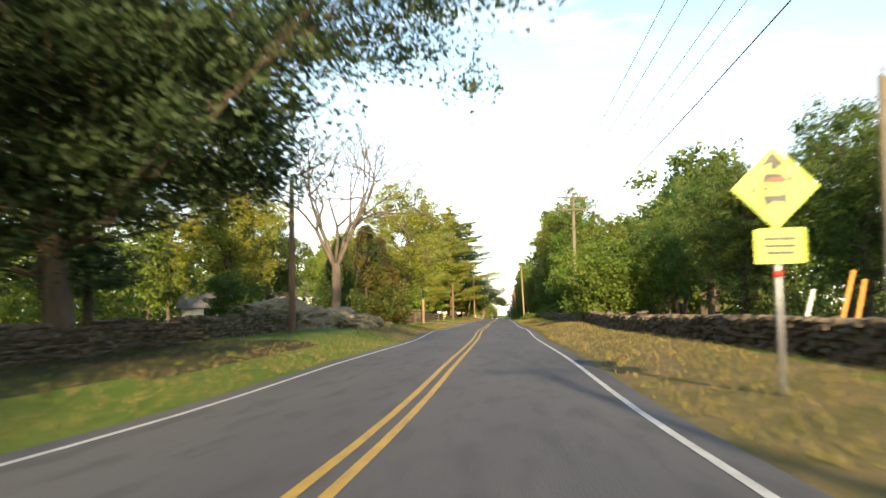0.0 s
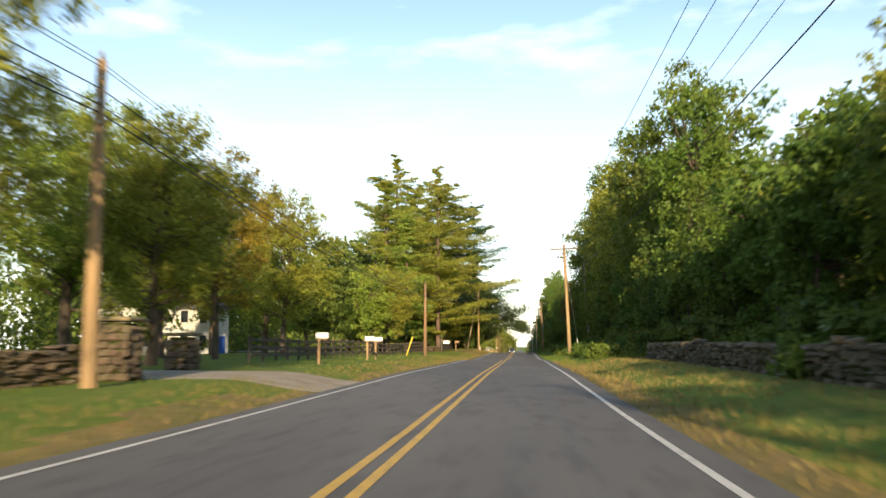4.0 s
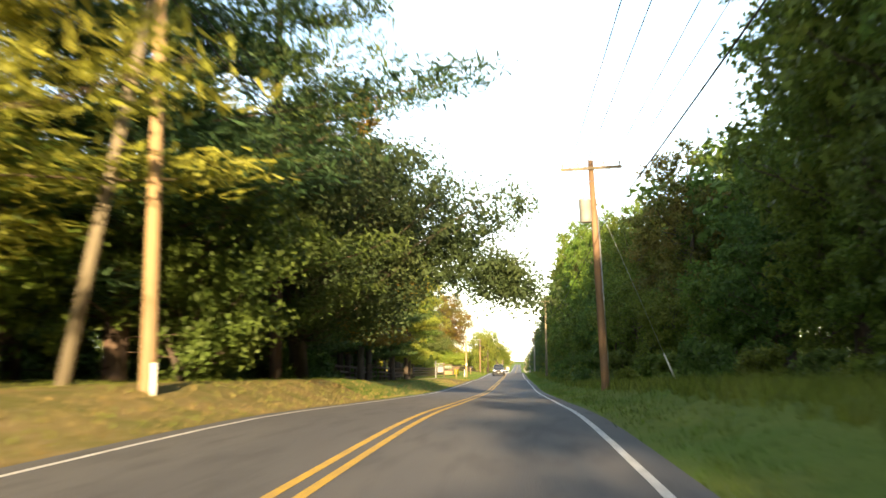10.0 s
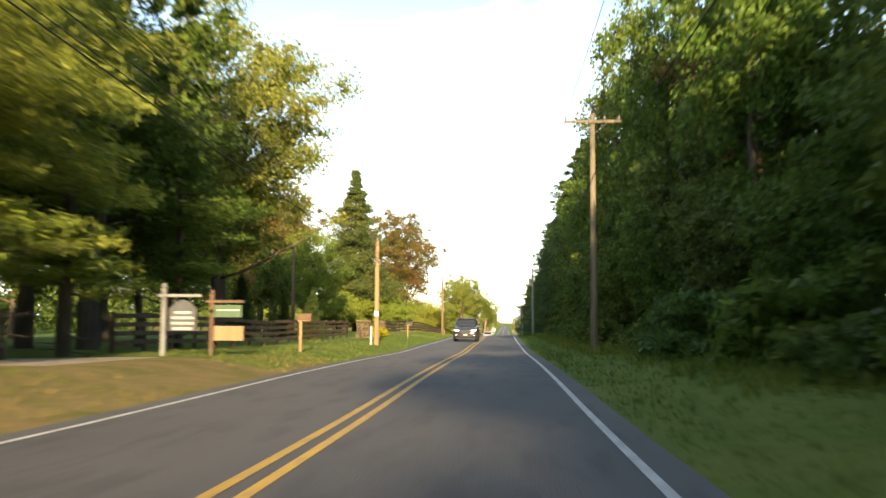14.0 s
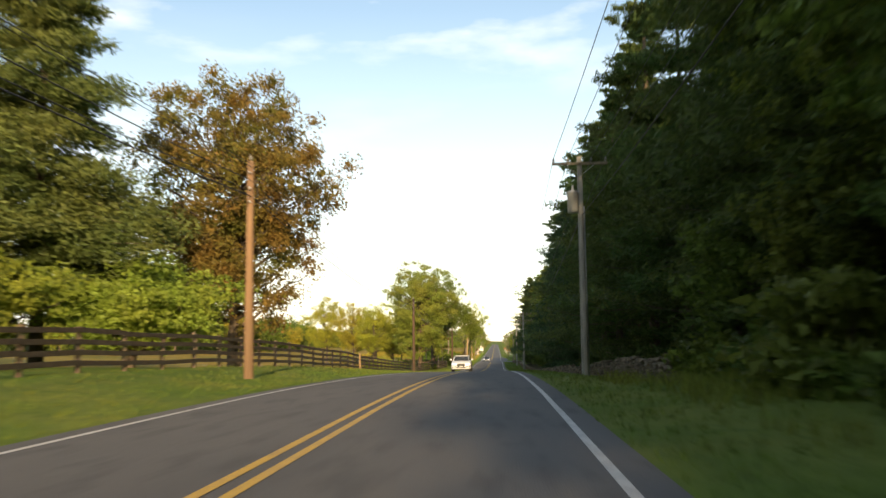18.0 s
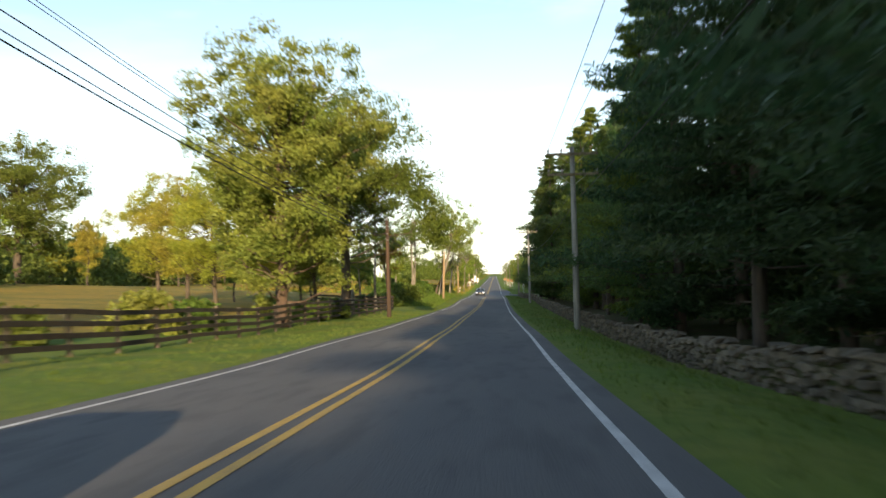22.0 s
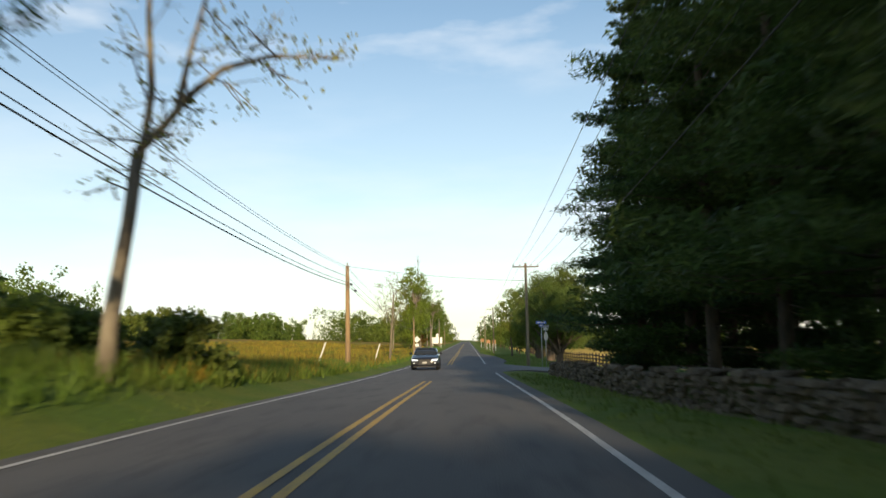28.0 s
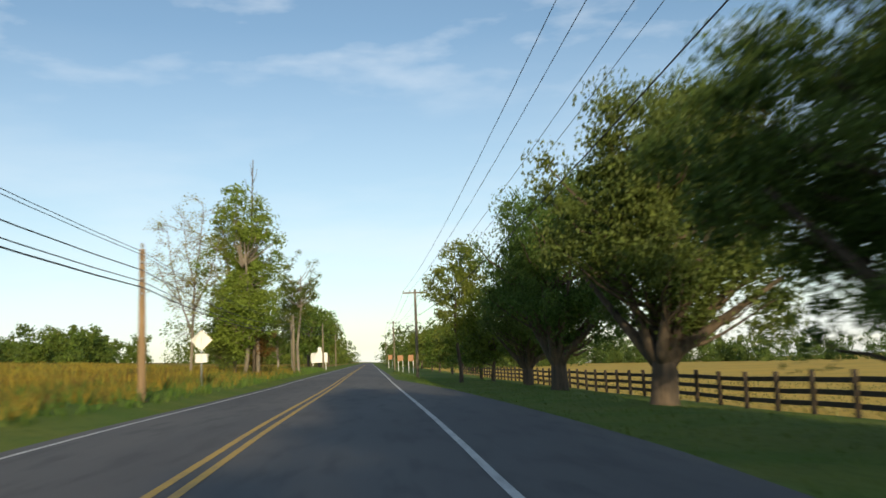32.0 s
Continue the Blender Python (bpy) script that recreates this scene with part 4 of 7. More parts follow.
# gold leaf colour stands in for sunlight on these two pines
plant("pine_c", -9.2, 274, 1.05, leaf=L_GOLD, name="pine_tree", label="roadside pine coloured orange-gold for low sun on it")
plant("pine_d", -9.8, 281, 1.0, leaf=L_GOLD, name="pine_tree", label="roadside pine coloured orange-gold for low sun on it")
for y in range(200, 330, 6):
    plant(R.choice(["far_a", "far_b", "far_b"]), -24 + R.uniform(-2, 3), y, R.uniform(0.8, 1.0), leaf=L_DARK, label="dark understorey tree behind the pines", group="understorey")
for x, y, k, s in ((-13.0, 321, "oak_c", 1.0), (-17.5, 325, "oak_c", 1.05), (-14.5, 329, "slim_b", 0.9), (-11.6, 326, "pine_d", 0.8)):
    plant(k, x, y, s, leaf=L_GREEN, label="leafy tree shading a fence and a drive", group="drive trees")
for x, y, s in ((-15, 203, 0.7), (-17.5, 209, 0.8), (-15.5, 218, 0.8), (-20, 201, 0.8), (-14.5, 196, 0.6), (-18, 193, 0.7)):
    plant("under_a", x, y, s, leaf=R.choice([L_GREEN, L_DARK]), label="leafy young tree below great pines", group="pine understorey")
# yard with oaks and a spruce
for x, y, k, s, l in ((-15.6, 343, "oak_a", 1.2, L_FEATHER), (-21, 340, "oak_a", 1.0, L_YELLOW), (-24, 328, "oak_c", 1.0, L_GREEN), (-22, 352, "oak_b", 0.9, L_GREEN), (-19, 344, "oak_b", 0.95, L_FEATHER), (-17, 330, "oak_b", 0.9, L_GREEN), (-26, 366, "oak_b", 0.9, L_YELLOW), (-25, 391, "oak_a", 1.0, L_RUSSET), (-30, 404, "oak_a", 1.05, L_YELLOW), (-19.5, 386, "oak_b", 0.75, L_YELLOW), (-21, 377, "under_b", 0.9, L_GREEN), (-32, 350, "far_a", 0.9, L_GREEN),
                      (-30, 395, "far_b", 0.9, L_GREEN)):
    plant(k, x, y, s, leaf=l)
for x, y, s in ((-16.5, 351, 0.24), (-14, 353, 0.17), (-12.8, 355, 0.16), (-11.9, 353, 0.2)):
    plant("spruce", x, y, s, leaf=L_PINE, sink=0.55, name="spruce_tree", label="small young spruce on a lawn", group="young spruces")
plant("spruce", -19.6, 416, 1.25, 1.08, leaf=L_SPRUCE, name="spruce_tree", label="tall pointed spruce behind a fence")
plant("russet_oak", -16.6, 437, 1.0, 1.0, leaf=L_RUSSET, label="large oak with browning leaves behind a fence")
# the sunlit needle tone stands in for sun on these layered crowns
plant("flat_tree", -15.0, 415.5, 1.1, 1.15, leaf=L_PINE_LIT, label="low spreading tree with layered bright leaves")
plant("flat_tree", -21, 410, 1.15, 1.2, leaf=L_PINE_LIT, label="low spreading tree with layered bright leaves")
plant("oak_a", -79.6, 613, 1.7, 1.5, leaf=L_GREEN, label="rounded green tree in a pasture")
plant("oak_b", -100, 617, 1.5, 1.45, leaf=L_FEATHER, label="olive-brown tree in a pasture")
plant("bush_a", -15.0, 492.5, 0.75, leaf=L_GREEN, name="bush", label="lone green bush in a pasture", cat="bush")
for k in range(26):
    plant(R.choice(["far_b", "far_a", "slim_b"]), R.uniform(-95, -62), R.uniform(500, 715), R.uniform(0.4, 0.85), leaf=R.choice([L_YELLOW, L_GREEN, L_BRIGHT, L_GREEN]), label="tree at the far edge of a pasture", group="pasture edge")
# roadside trees by the horse fence
plant("feathery", -9.9, 510.6, 1.0, leaf=L_FEATHER, wood=M_BARK_RED, label="large feathery tree with a reddish trunk beside a board fence")
plant("road_oak", -9.2, 526.4, 1.0, turn=0, leaf=L_GREEN, label="tall roadside oak with a stout trunk and hanging boughs")
# L_BRIGHT trees carry the missing sunlight in their leaf colour
for x, y, k, s, l in ((-9.0, 550, "airy_b", 0.56, L_GOLD), (-9.3, 544, "airy_b", 0.72, L_GREEN), (-13, 535, "airy_a", 0.66, L_YELLOW), (-17.5, 543, "airy_a", 0.72, L_BRIGHT), (-19, 528, "airy_a", 0.78, L_BRIGHT),
                      (-12.5, 556, "airy_b", 0.5, L_YELLOW), (-22, 552, "airy_a", 0.75, L_BRIGHT), (-14, 566, "slim_b", 0.5, L_GREEN),
                      (-24, 536, "airy_a", 0.8, L_BRIGHT), (-20, 562, "airy_a", 0.62, L_GREEN), (-27, 560, "slim_b", 0.62, L_YELLOW), (-17, 553, "slim_b", 0.6, L_YELLOW), (-31, 548, "airy_a", 0.9, L_BRIGHT), (-26, 575, "airy_a", 0.66, L_YELLOW)):
    plant(k, x, y, s, leaf=l, label="young tree with thinning leaves behind a board fence", group="young pasture trees")
stub = thing("tree_stump", "tall pale broken tree stump behind a board fence", "tree stump", on(-9.9, 534))
part("trunk", tubes("trunk", [[(0, 0, -0.3, 0.24), (0.02, 0, 0.4, 0.19), (0.05, 0.02, 1.5, 0.17), (0.03, 0.0, 2.1, 0.13)], [(0.08, 0, 1.9, 0.08), (0.12, 0.02, 2.5, 0.02)]], M_BARK_PALE, 9), stub)
# slender trees before the field
for x, y, k, s, tip in ((-9.8, 584, "airy_b", 0.95, 4), (-6.2, 586.6, "leaner", 1.0, 11), (-10.2, 592, "airy_b", 0.9, 3), (-12.5, 589, "slim_b", 0.7, 0)):
    plant(k, x, y, s, leaf=L_YELLOW if k == "leaner" else R.choice([L_YELLOW, L_GREEN]), wood=M_BARK_PALE, label="slender leaning roadside tree with thin leaves", tip=(0, tip), group="slender trees")
# clump past the crossroads
for x, y, k, s, l in ((-7.0, 731, "ivied", 1.1, L_YELLOW), (-8.2, 734, "ivied", 0.95, L_FEATHER), (-6.3, 733, "airy_b", 0.78, L_YELLOW), (-8.6, 732, "under_b", 0.42, L_DARK), (-6.6, 733.5, "under_b", 0.5, L_BROWN), (-5.5, 760, "airy_b", 0.84, L_GREEN), (-6.6, 766, "airy_b", 0.7, L_GREEN), (-9, 775, "airy_a", 0.6, L_GREEN),
                      (-8.5, 830, "far_b", 0.8, L_GREEN), (-10, 842, "far_a", 0.75, L_GREEN), (-9, 858, "far_b", 0.8, L_GREEN), (-10, 880, "far_a", 0.8, L_GREEN), (-9, 905, "far_b", 0.9, L_GREEN)):
    plant(k, x, y, s, leaf=l, wood=M_BARK_PALE if k[0] == "a" else None, label="roadside tree in a clump at a field's edge", group="field clump")
# maples along the right-hand fence
MAPLE = dict(leaf=L_DARK, name="maple_tree", label="round dark green maple beside a board fence", group="maples by the fence")
for x, y, w, h, turn, tip in ((10.8, 680, 0.76, 0.8, 90, 0), (11.5, 697.5, 0.95, 1.12, 8, 3), (11.5, 714.5, 0.82, 1.10, -12, 0), (12.2, 728, 0.72, 0.9, 20, 0)):
    plant("maple", x, y, w, h, turn, tip=(0, tip), **MAPLE)
for x, y, s in ((11.6, 741, 0.78), (12, 752, 0.75), (11.6, 766, 0.75), (12, 782, 0.8), (12, 803, 0.8), (12.4, 825, 0.85), (12, 850, 0.9), (12, 880, 0.9)):
    plant("far_b", x, y, s * 0.66, s * 0.66, R.uniform(-25, 25), leaf=L_GREEN, name="maple_tree", label="rounded green maple beside a board fence", group="maples by the fence")
plant("slim_b", 8.8, 739, 0.74, 0.82, leaf=L_WEED, label="slim young tree at the road's edge")
# right-hand shrubs and trees at the start
for x, y, k, s, l in ((10.1, 77, "bush_big", 0.98, L_WEED), (8.7, 62, "bush_low", 1.1, L_WEED), (10.4, 84, "under_b", 0.95, L_GREEN), (13.5, 70, "oak_b", 0.55, L_GREEN), (15, 60, "oak_b", 0.65, L_DARK), (14, 48, "oak_b", 0.6, L_DARK), (15.5, 36, "oak_b", 0.62, L_DARK),
                      (17, 24, "oak_b", 0.62, L_DARK), (18, 12, "oak_b", 0.65, L_DARK), (17, 82, "far_a", 0.65, L_GREEN), (22, 55, "far_a", 0.7, L_GREEN), (24, 38, "far_a", 0.68, L_GREEN), (25, 20, "far_a", 0.7, L_GREEN)):
    plant(k, x, y, s, leaf=l, label="leafy tree behind a dry stone wall")
# the wood on the right
def edge(y):
    return nodes([(90, 8.4), (104, 9.0), (118, 9.6), (137, 9.4), (146, 8.9), (190, 9.0), (206, 11.6), (250, 11.6), (272, 7.6), (404, 7.8)], y)


y = 90.0
while y < 404:
    plant(R.choice(["under_a", "under_b", "under_b"]), edge(y) + 1.9 + R.uniform(-0.6, 0.8), y + R.uniform(-1, 1), R.uniform(0.7, 1.05), leaf=R.choice([L_DARK, L_GREEN, L_WEED, L_WEED]), label="leafy young tree at a wood's edge", group="wood edge")
    if R.random() < 0.8:
        kind_of, x_of, y_of, size = R.choice(["slim_a", "oak_c", "oak_c"]), edge(y) + 4.0 + R.uniform(-0.8, 1.0), y + R.uniform(-2, 2), R.uniform(0.86, 1.1)
        tall = 0.58 if y < 138 else 0.78 if 258 < y < 284 else 0.96 if 284 <= y < 310 else 0.88 if y > 364 else 1.25 if 200 < y < 262 or y > 310 else 1.05
        plant(kind_of, x_of, y_of, size * (0.95 if y > 310 else tall), size * tall, leaf=R.choice([L_GREEN, L_WEED, L_YELLOW if y < 270 else L_WEED, L_RUSSET if R.random() < 0.25 else L_GREEN]), label="tall tree at a wood's edge", group="wood trees")
    if R.random() < 0.75:
        plant(R.choice(["far_a", "far_a", "far_b"]), edge(y) + 9 + R.uniform(-2, 2), y + R.uniform(-2.5, 2.5), R.uniform(0.9, 1.1) * (0.6 if y < 138 else 1), leaf=R.choice([L_DARK, L_GREEN]), label="tall tree standing deep in a wood", group="wood trees")
    y += 5.8
y = 100.0
while y < 404:
    plant("far_a", 25 + R.uniform(-2, 3), y, R.uniform(1.0, 1.2), leaf=L_DARK, label="tall tree standing deep in a wood", group="wood trees")
    y += 13
# planted pines behind the stone wall; y 508-575 get greens brightened for sun
y = 400.0
while y < 634:
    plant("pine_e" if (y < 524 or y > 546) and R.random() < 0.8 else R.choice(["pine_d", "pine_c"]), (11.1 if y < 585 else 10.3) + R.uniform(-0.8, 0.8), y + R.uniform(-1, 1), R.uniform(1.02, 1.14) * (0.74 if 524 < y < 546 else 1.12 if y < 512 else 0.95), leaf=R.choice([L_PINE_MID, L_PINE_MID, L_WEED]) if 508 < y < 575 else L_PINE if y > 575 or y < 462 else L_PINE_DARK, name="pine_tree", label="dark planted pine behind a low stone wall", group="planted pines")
    if y < 636:
        plant("pine_f", 15.5 + R.uniform(-1.2, 1.2), y + R.uniform(-2, 2), R.uniform(0.9, 1.02) * (0.66 if 505 < y < 546 else 1.1), leaf=L_PINE_DARK, name="pine_tree", label="dark planted pine behind a low stone wall", group="planted pines")
    y += 5.6
for x, y, s in ((9.8, 630, 0.92), (13.6, 628, 0.95), (13.0, 621, 1.0), (10.2, 634.5, 0.84), (14.2, 634, 0.9), (17.5, 631, 0.95)):
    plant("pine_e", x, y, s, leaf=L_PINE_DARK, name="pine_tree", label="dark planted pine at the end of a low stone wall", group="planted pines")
# far woods round the fields
rng_far = np.random.default_rng(91)


def far_wood(x0, x1, y0, y1, n, hmin, hmax, mat, label):
    pts, rad = [], []
    for _ in range(n):
        x, yy = rng_far.uniform(x0, x1), rng_far.uniform(y0, y1)
        h = rng_far.uniform(hmin, hmax)
        g = ground_z(x, yy)
        for _ in range(14):
            f = rng_far.uniform(0.0, 1) ** 1.3
            pts.append((x + rng_far.normal() * h * 0.2, yy + rng_far.normal() * h * 0.2, g + h * f))
            rad.append(h * 0.11 * (1.35 - f * 0.7))
    thing("far_wood", label, "wood", kind="stuff", data=leaves("far_wood", clumps(pts, 35, np.array(rad) * 1.12, rng_far), 0.55, 1.4, mat, rng_far, core=6, three=True))


far_wood(-112, -72, 495, 730, 170, 4, 10, L_DARK, "distant hedge and trees beyond a pasture")
far_wood(-130, -78, 640, 800, 190, 8, 14, L_GREEN, "distant green wood beyond a golden field")
far_wood(-125, -75, 800, 900, 100, 4, 8, L_GREEN, "distant low trees beyond a golden field")
far_wood(-150, -60, 860, 960, 170, 5, 10, L_GREEN, "distant green wood beyond a golden field")
far_wood(-60, -9, 930, 1250, 110, 8, 13, L_GREEN, "distant trees along the road")
far_wood(9, 60, 900, 1250, 110, 7, 12, L_DARK, "distant trees along the road")
far_wood(130, 250, 600, 1050, 230, 6, 10, L_DARK, "distant wood beyond a hay field")
far_wood(40, 150, 990, 1060, 120, 7, 11, L_DARK, "distant wood beyond a hay field")
far_wood(-75, -40, 90, 440, 200, 9, 17, L_GREEN, "distant wood behind the yards")
far_wood(-90, -40, -40, 110, 130, 9, 16, L_YELLOW, "distant wood behind the yards")
far_wood(30, 60, -40, 110, 60, 10, 15, L_DARK, "wood behind the stone wall")
far_wood(24, 44, 110, 515, 160, 12, 18, L_DARK, "deep wood behind the first trees")
# added dark fill in place of the gloom under the pines
far_wood(19, 27, 500, 602, 44, 5, 9, L_DARK, "dark leaf mass added to fill gaps behind planted pines")
far_wood(30, 58, 518, 588, 34, 8, 13, L_DARK, "deep wood behind planted pines")
far_wood(42, 66, 100, 560, 150, 10, 17, L_GREEN, "deep wood behind the first trees")

# leafless tree and the forked snag
limbs = bare(71, 15.8, 6.4, 0.38, 7, M_BARK_GREY, twig=0.010)
dead = thing("bare_tree", "large leafless tree with pale forking limbs", "tree", on(-10.9, 67))
part("trunk", tubes("trunk", limbs[0], M_BARK_GREY, 10), dead)
for group_of in limbs[1:]:
    part("branch", tubes("branch", group_of, M_BARK_GREY, 5), dead)
spire = thing("bare_tree", "thin dead leader rising above a roadside clump", "tree", on(-6.5, 732.5))
part("trunk", tubes("trunk", [[(0, 0, -0.3, 0.13), (0.1, 0, 6.0, 0.10), (-0.05, 0.1, 11.5, 0.07), (0.1, 0, 15.6, 0.03)]], M_BARK_GREY, 6), spire)
for k in range(7):
    a, z0 = 2.4 * k, 10.5 + 0.65 * k
    part("branch", tubes("branch", [[(0, 0, z0, 0.03), (0.35 * math.cos(a), 0.35 * math.sin(a), z0 + 0.5, 0.02), (0.5 * math.cos(a), 0.5 * math.sin(a), z0 + 1.1, 0.01)]], M_BARK_GREY, 4), spire)


def open_tree(label, x, y, stems, seed, wood, leaf, reach, tufts, crown="sparse leaves", up=0.25):
    """Bare stems with forking twigs along them and tufts of leaves at their ends."""
    rng = np.random.default_rng(seed)
    t = thing("bare_tree", label, "tree", on(x, y))
    part("trunk", tubes("trunk", stems[:1], wood, 9), t)
    tips = []
    for run in stems[1:]:
        twigs = [run]
        for (xa, ya, za, ra), (xb, yb, zb, rb) in zip(run, run[1:]):
            n = max(1, int(math.dist((xa, ya, za), (xb, yb, zb)) / 0.42))
            for k in range(n):
                f = (k + rng.uniform()) / n
                p = np.array((xa + (xb - xa) * f, ya + (yb - ya) * f, za + (zb - za) * f))
                d = rng.normal(size=3) * np.array([0.75, 0.6, 0.5]) + np.array([0.05, 0, up])
                q = p + d * reach * rng.uniform(0.5, 1.1)
                r = (ra + (rb - ra) * f) * 0.3
                twigs.append(limb(p, q, max(r, 0.018), 0.009, rng, n=4))
                tips.append(q)
                for _ in range(5):
                    w = p + (q - p) * rng.uniform(0.35, 0.9)
                    e = w + (rng.normal(size=3) * 0.5 + d * 0.4) * reach * 0.55
                    twigs.append(limb(w, e, 0.012, 0.007, rng, n=3))
                    tips.append(e)
        part("branch", tubes("branch", twigs, wood, 6), t)
    part("crown", leaves("crown", clumps(tips, tufts, 0.2, rng), 0.10, 1.5, leaf, rng), t, crown)
    return t


open_tree("dead forked tree with a bough reaching over the road", -5.62, 602.9,
          [[(0, 0, -0.4, 0.20), (0.12, 0, 1.2, 0.16), (0.42, 0, 3.0, 0.135), (0.59, 0, 4.4, 0.13)],
           [(0.45, 0, 3.2, 0.09), (0.66, 0.1, 4.6, 0.085), (0.80, 0.1, 5.6, 0.08), (0.70, 0.15, 7.2, 0.06), (0.72, 0.2, 8.6, 0.05), (1.25, 0.2, 10.2, 0.03), (1.5, 0.2, 12.0, 0.01)],
           [(0.59, 0, 4.4, 0.11), (1.15, -0.1, 4.9, 0.095), (1.60, -0.1, 5.45, 0.085), (2.3, -0.2, 5.95, 0.07), (3.3, -0.3, 6.15, 0.045), (4.7, -0.4, 6.0, 0.012)],
           [(1.35, -0.1, 5.1, 0.07), (1.6, 0, 6.4, 0.055), (1.95, 0.1, 7.8, 0.04), (2.05, 0.2, 9.3, 0.015)]],
          5, M_BARK_PALE, L_FEATHER, 1.0, 5, "sparse vine leaves")
open_tree("straight slender tree hung with sparse dark leaves", -6.38, 598.0,
          [[(0, 0, -0.4, 0.16), (0.02, 0, 2.0, 0.13), (0.03, 0, 3.0, 0.12)],
           [(0.03, 0, 3.0, 0.12), (0.10, 0, 6.0, 0.10), (0.02, 0.1, 9.0, 0.07), (0.05, 0.1, 13.0, 0.02)],
           [(0.06, 0, 4.9, 0.05), (0.9, -0.1, 4.75, 0.035), (1.9, -0.2, 4.95, 0.012)], [(0.05, 0, 7.6, 0.05), (1.0, 0.1, 8.6, 0.035), (2.0, 0.1, 8.9, 0.012)], [(0.05, 0, 7.9, 0.05), (-0.9, 0.1, 9.2, 0.035), (-1.8, 0.1, 9.6, 0.012)]],
          6, M_BARK, L_DARK, 0.9, 12, "small dark leaves")
open_tree("dark leaning tree with a crooked bough over a verge", -6.7, 592.2,
          [[(-0.3, 0, -0.4, 0.22), (-0.2, 0, 0.8, 0.18), (0.0, 0.2, 1.4, 0.16)],
           [(0.0, 0.2, 1.4, 0.15), (0.9, 0.9, 2.9, 0.12), (1.5, 1.4, 3.8, 0.11), (2.05, 1.5, 5.1, 0.09), (2.5, 1.7, 6.6, 0.07), (2.6, 1.8, 9.5, 0.02)],
           [(1.4, 1.3, 3.7, 0.06), (2.3, 1.4, 3.75, 0.04), (3.2, 1.5, 4.3, 0.012)], [(0.9, 0.9, 2.9, 0.05), (0.1, 0.9, 4.4, 0.035), (-0.6, 0.9, 5.0, 0.012)]],
          8, M_BARK, L_DARK, 0.9, 12, "small dark leaves")
open_tree("thin grey tree with fine half-bare branches", -10.6, 731,
          [[(0, 0, -0.3, 0.13), (0.1, 0, 2.0, 0.10), (0.15, 0, 3.4, 0.09)],
           [(0.15, 0, 3.4, 0.08), (0.3, 0, 6.5, 0.06), (0.7, 0.1, 9.5, 0.04), (0.9, 0.1, 12.2, 0.012)], [(0.15, 0, 3.0, 0.07), (-0.7, 0, 5.5, 0.05), (-1.3, 0, 8.0, 0.035), (-1.6, 0.1, 10.6, 0.012)], [(0.2, 0, 4.6, 0.06), (1.3, 0.1, 7.0, 0.04), (2.0, 0.1, 9.8, 0.012)],
           [(-0.6, 0, 5.2, 0.05), (-1.8, 0, 6.8, 0.03), (-2.4, 0, 8.4, 0.012)], [(0.3, 0, 6.3, 0.05), (-0.3, 0, 9.0, 0.035), (-0.4, 0.1, 11.4, 0.012)]],
          9, M_BARK_PALE, L_FEATHER, 1.25, 14)
rs = np.random.default_rng(5)
# pale dead trunk standing before the wood
snag2 = thing("bare_tree", "tall pale dead trunk before a dark wood", "tree", on(11.5, 222.5))
part("trunk", tubes("trunk", [[(0, 0, -0.3, 0.22), (-0.1, 0, 3, 0.19), (-0.5, 0, 8, 0.16), (-0.6, 0, 12, 0.12), (-0.9, 0, 17, 0.04)], [(-0.6, 0, 12, 0.05), (0.3, 0.2, 14.5, 0.02)], [(-0.5, 0, 9.5, 0.05), (-1.3, 0.2, 12.5, 0.02)]], M_BARK_PALE, 8), snag2)
part("dry_foliage", leaves("dry_foliage", clumps([(-0.9 + rs.normal() * 0.9, rs.normal() * 0.8, 15.5 + rs.normal() * 1.3) for _ in range(30)], 18, 0.3, rs), 0.16, 1.5, L_BROWN, rs), snag2, "dry brown leaves")

# ---- shrubs and weeds ----
BUSH = dict(name="bush", cat="bush")
for k in range(14):
    plant(R.choice(["bush_a", "bush_b"]), -9.5 + R.uniform(-2.5, 1.2), 553 + 3.6 * k, R.uniform(0.8, 1.35), leaf=R.choice([L_GREEN, L_DARK, L_YELLOW]), label="dense green roadside bush", group="roadside bushes", **BUSH)
for k in range(9):
    plant("bush_a", -11 + R.uniform(-4, 1), 592 + 2.4 * k, R.uniform(1.0, 1.5), leaf=R.choice([L_GREEN, L_DARK]), label="dense green roadside bush", group="roadside bushes", **BUSH)
for x, y in ((-17, 238), (-20, 243), (-18.5, 250), (-22, 256), (-17, 260), (-24, 247), (-21, 264), (-26, 236)):
    plant("bush_a", x, y, R.uniform(1.2, 1.5), leaf=L_DARK, label="dark bush in the shade of a broad tree", group="shade bushes", **BUSH)
for x, y, s in ((-6.3, 609.5, 0.85), (-7.6, 606, 0.8), (-9.2, 607.5, 1.0), (-12, 612, 1.3), (-15, 609, 1.5), (-13.5, 617, 1.2), (-18, 614, 1.6)):
    plant("bush_a", x, y, s, leaf=L_DARK if x > -8 else L_GREEN, label="dense green roadside bush", group="roadside bushes", **BUSH)
y = 104.0
while y < 404:
    plant(R.choice(["bush_a", "bush_b"]), edge(y) + R.uniform(-0.7, 0.8), y, R.uniform(0.7, 1.2), leaf=R.choice([L_GREEN, L_DARK, L_WEED]), label="low leafy bush at a wood's edge", group="wood edge bushes", **BUSH)
    y += R.uniform(2.6, 4.6)
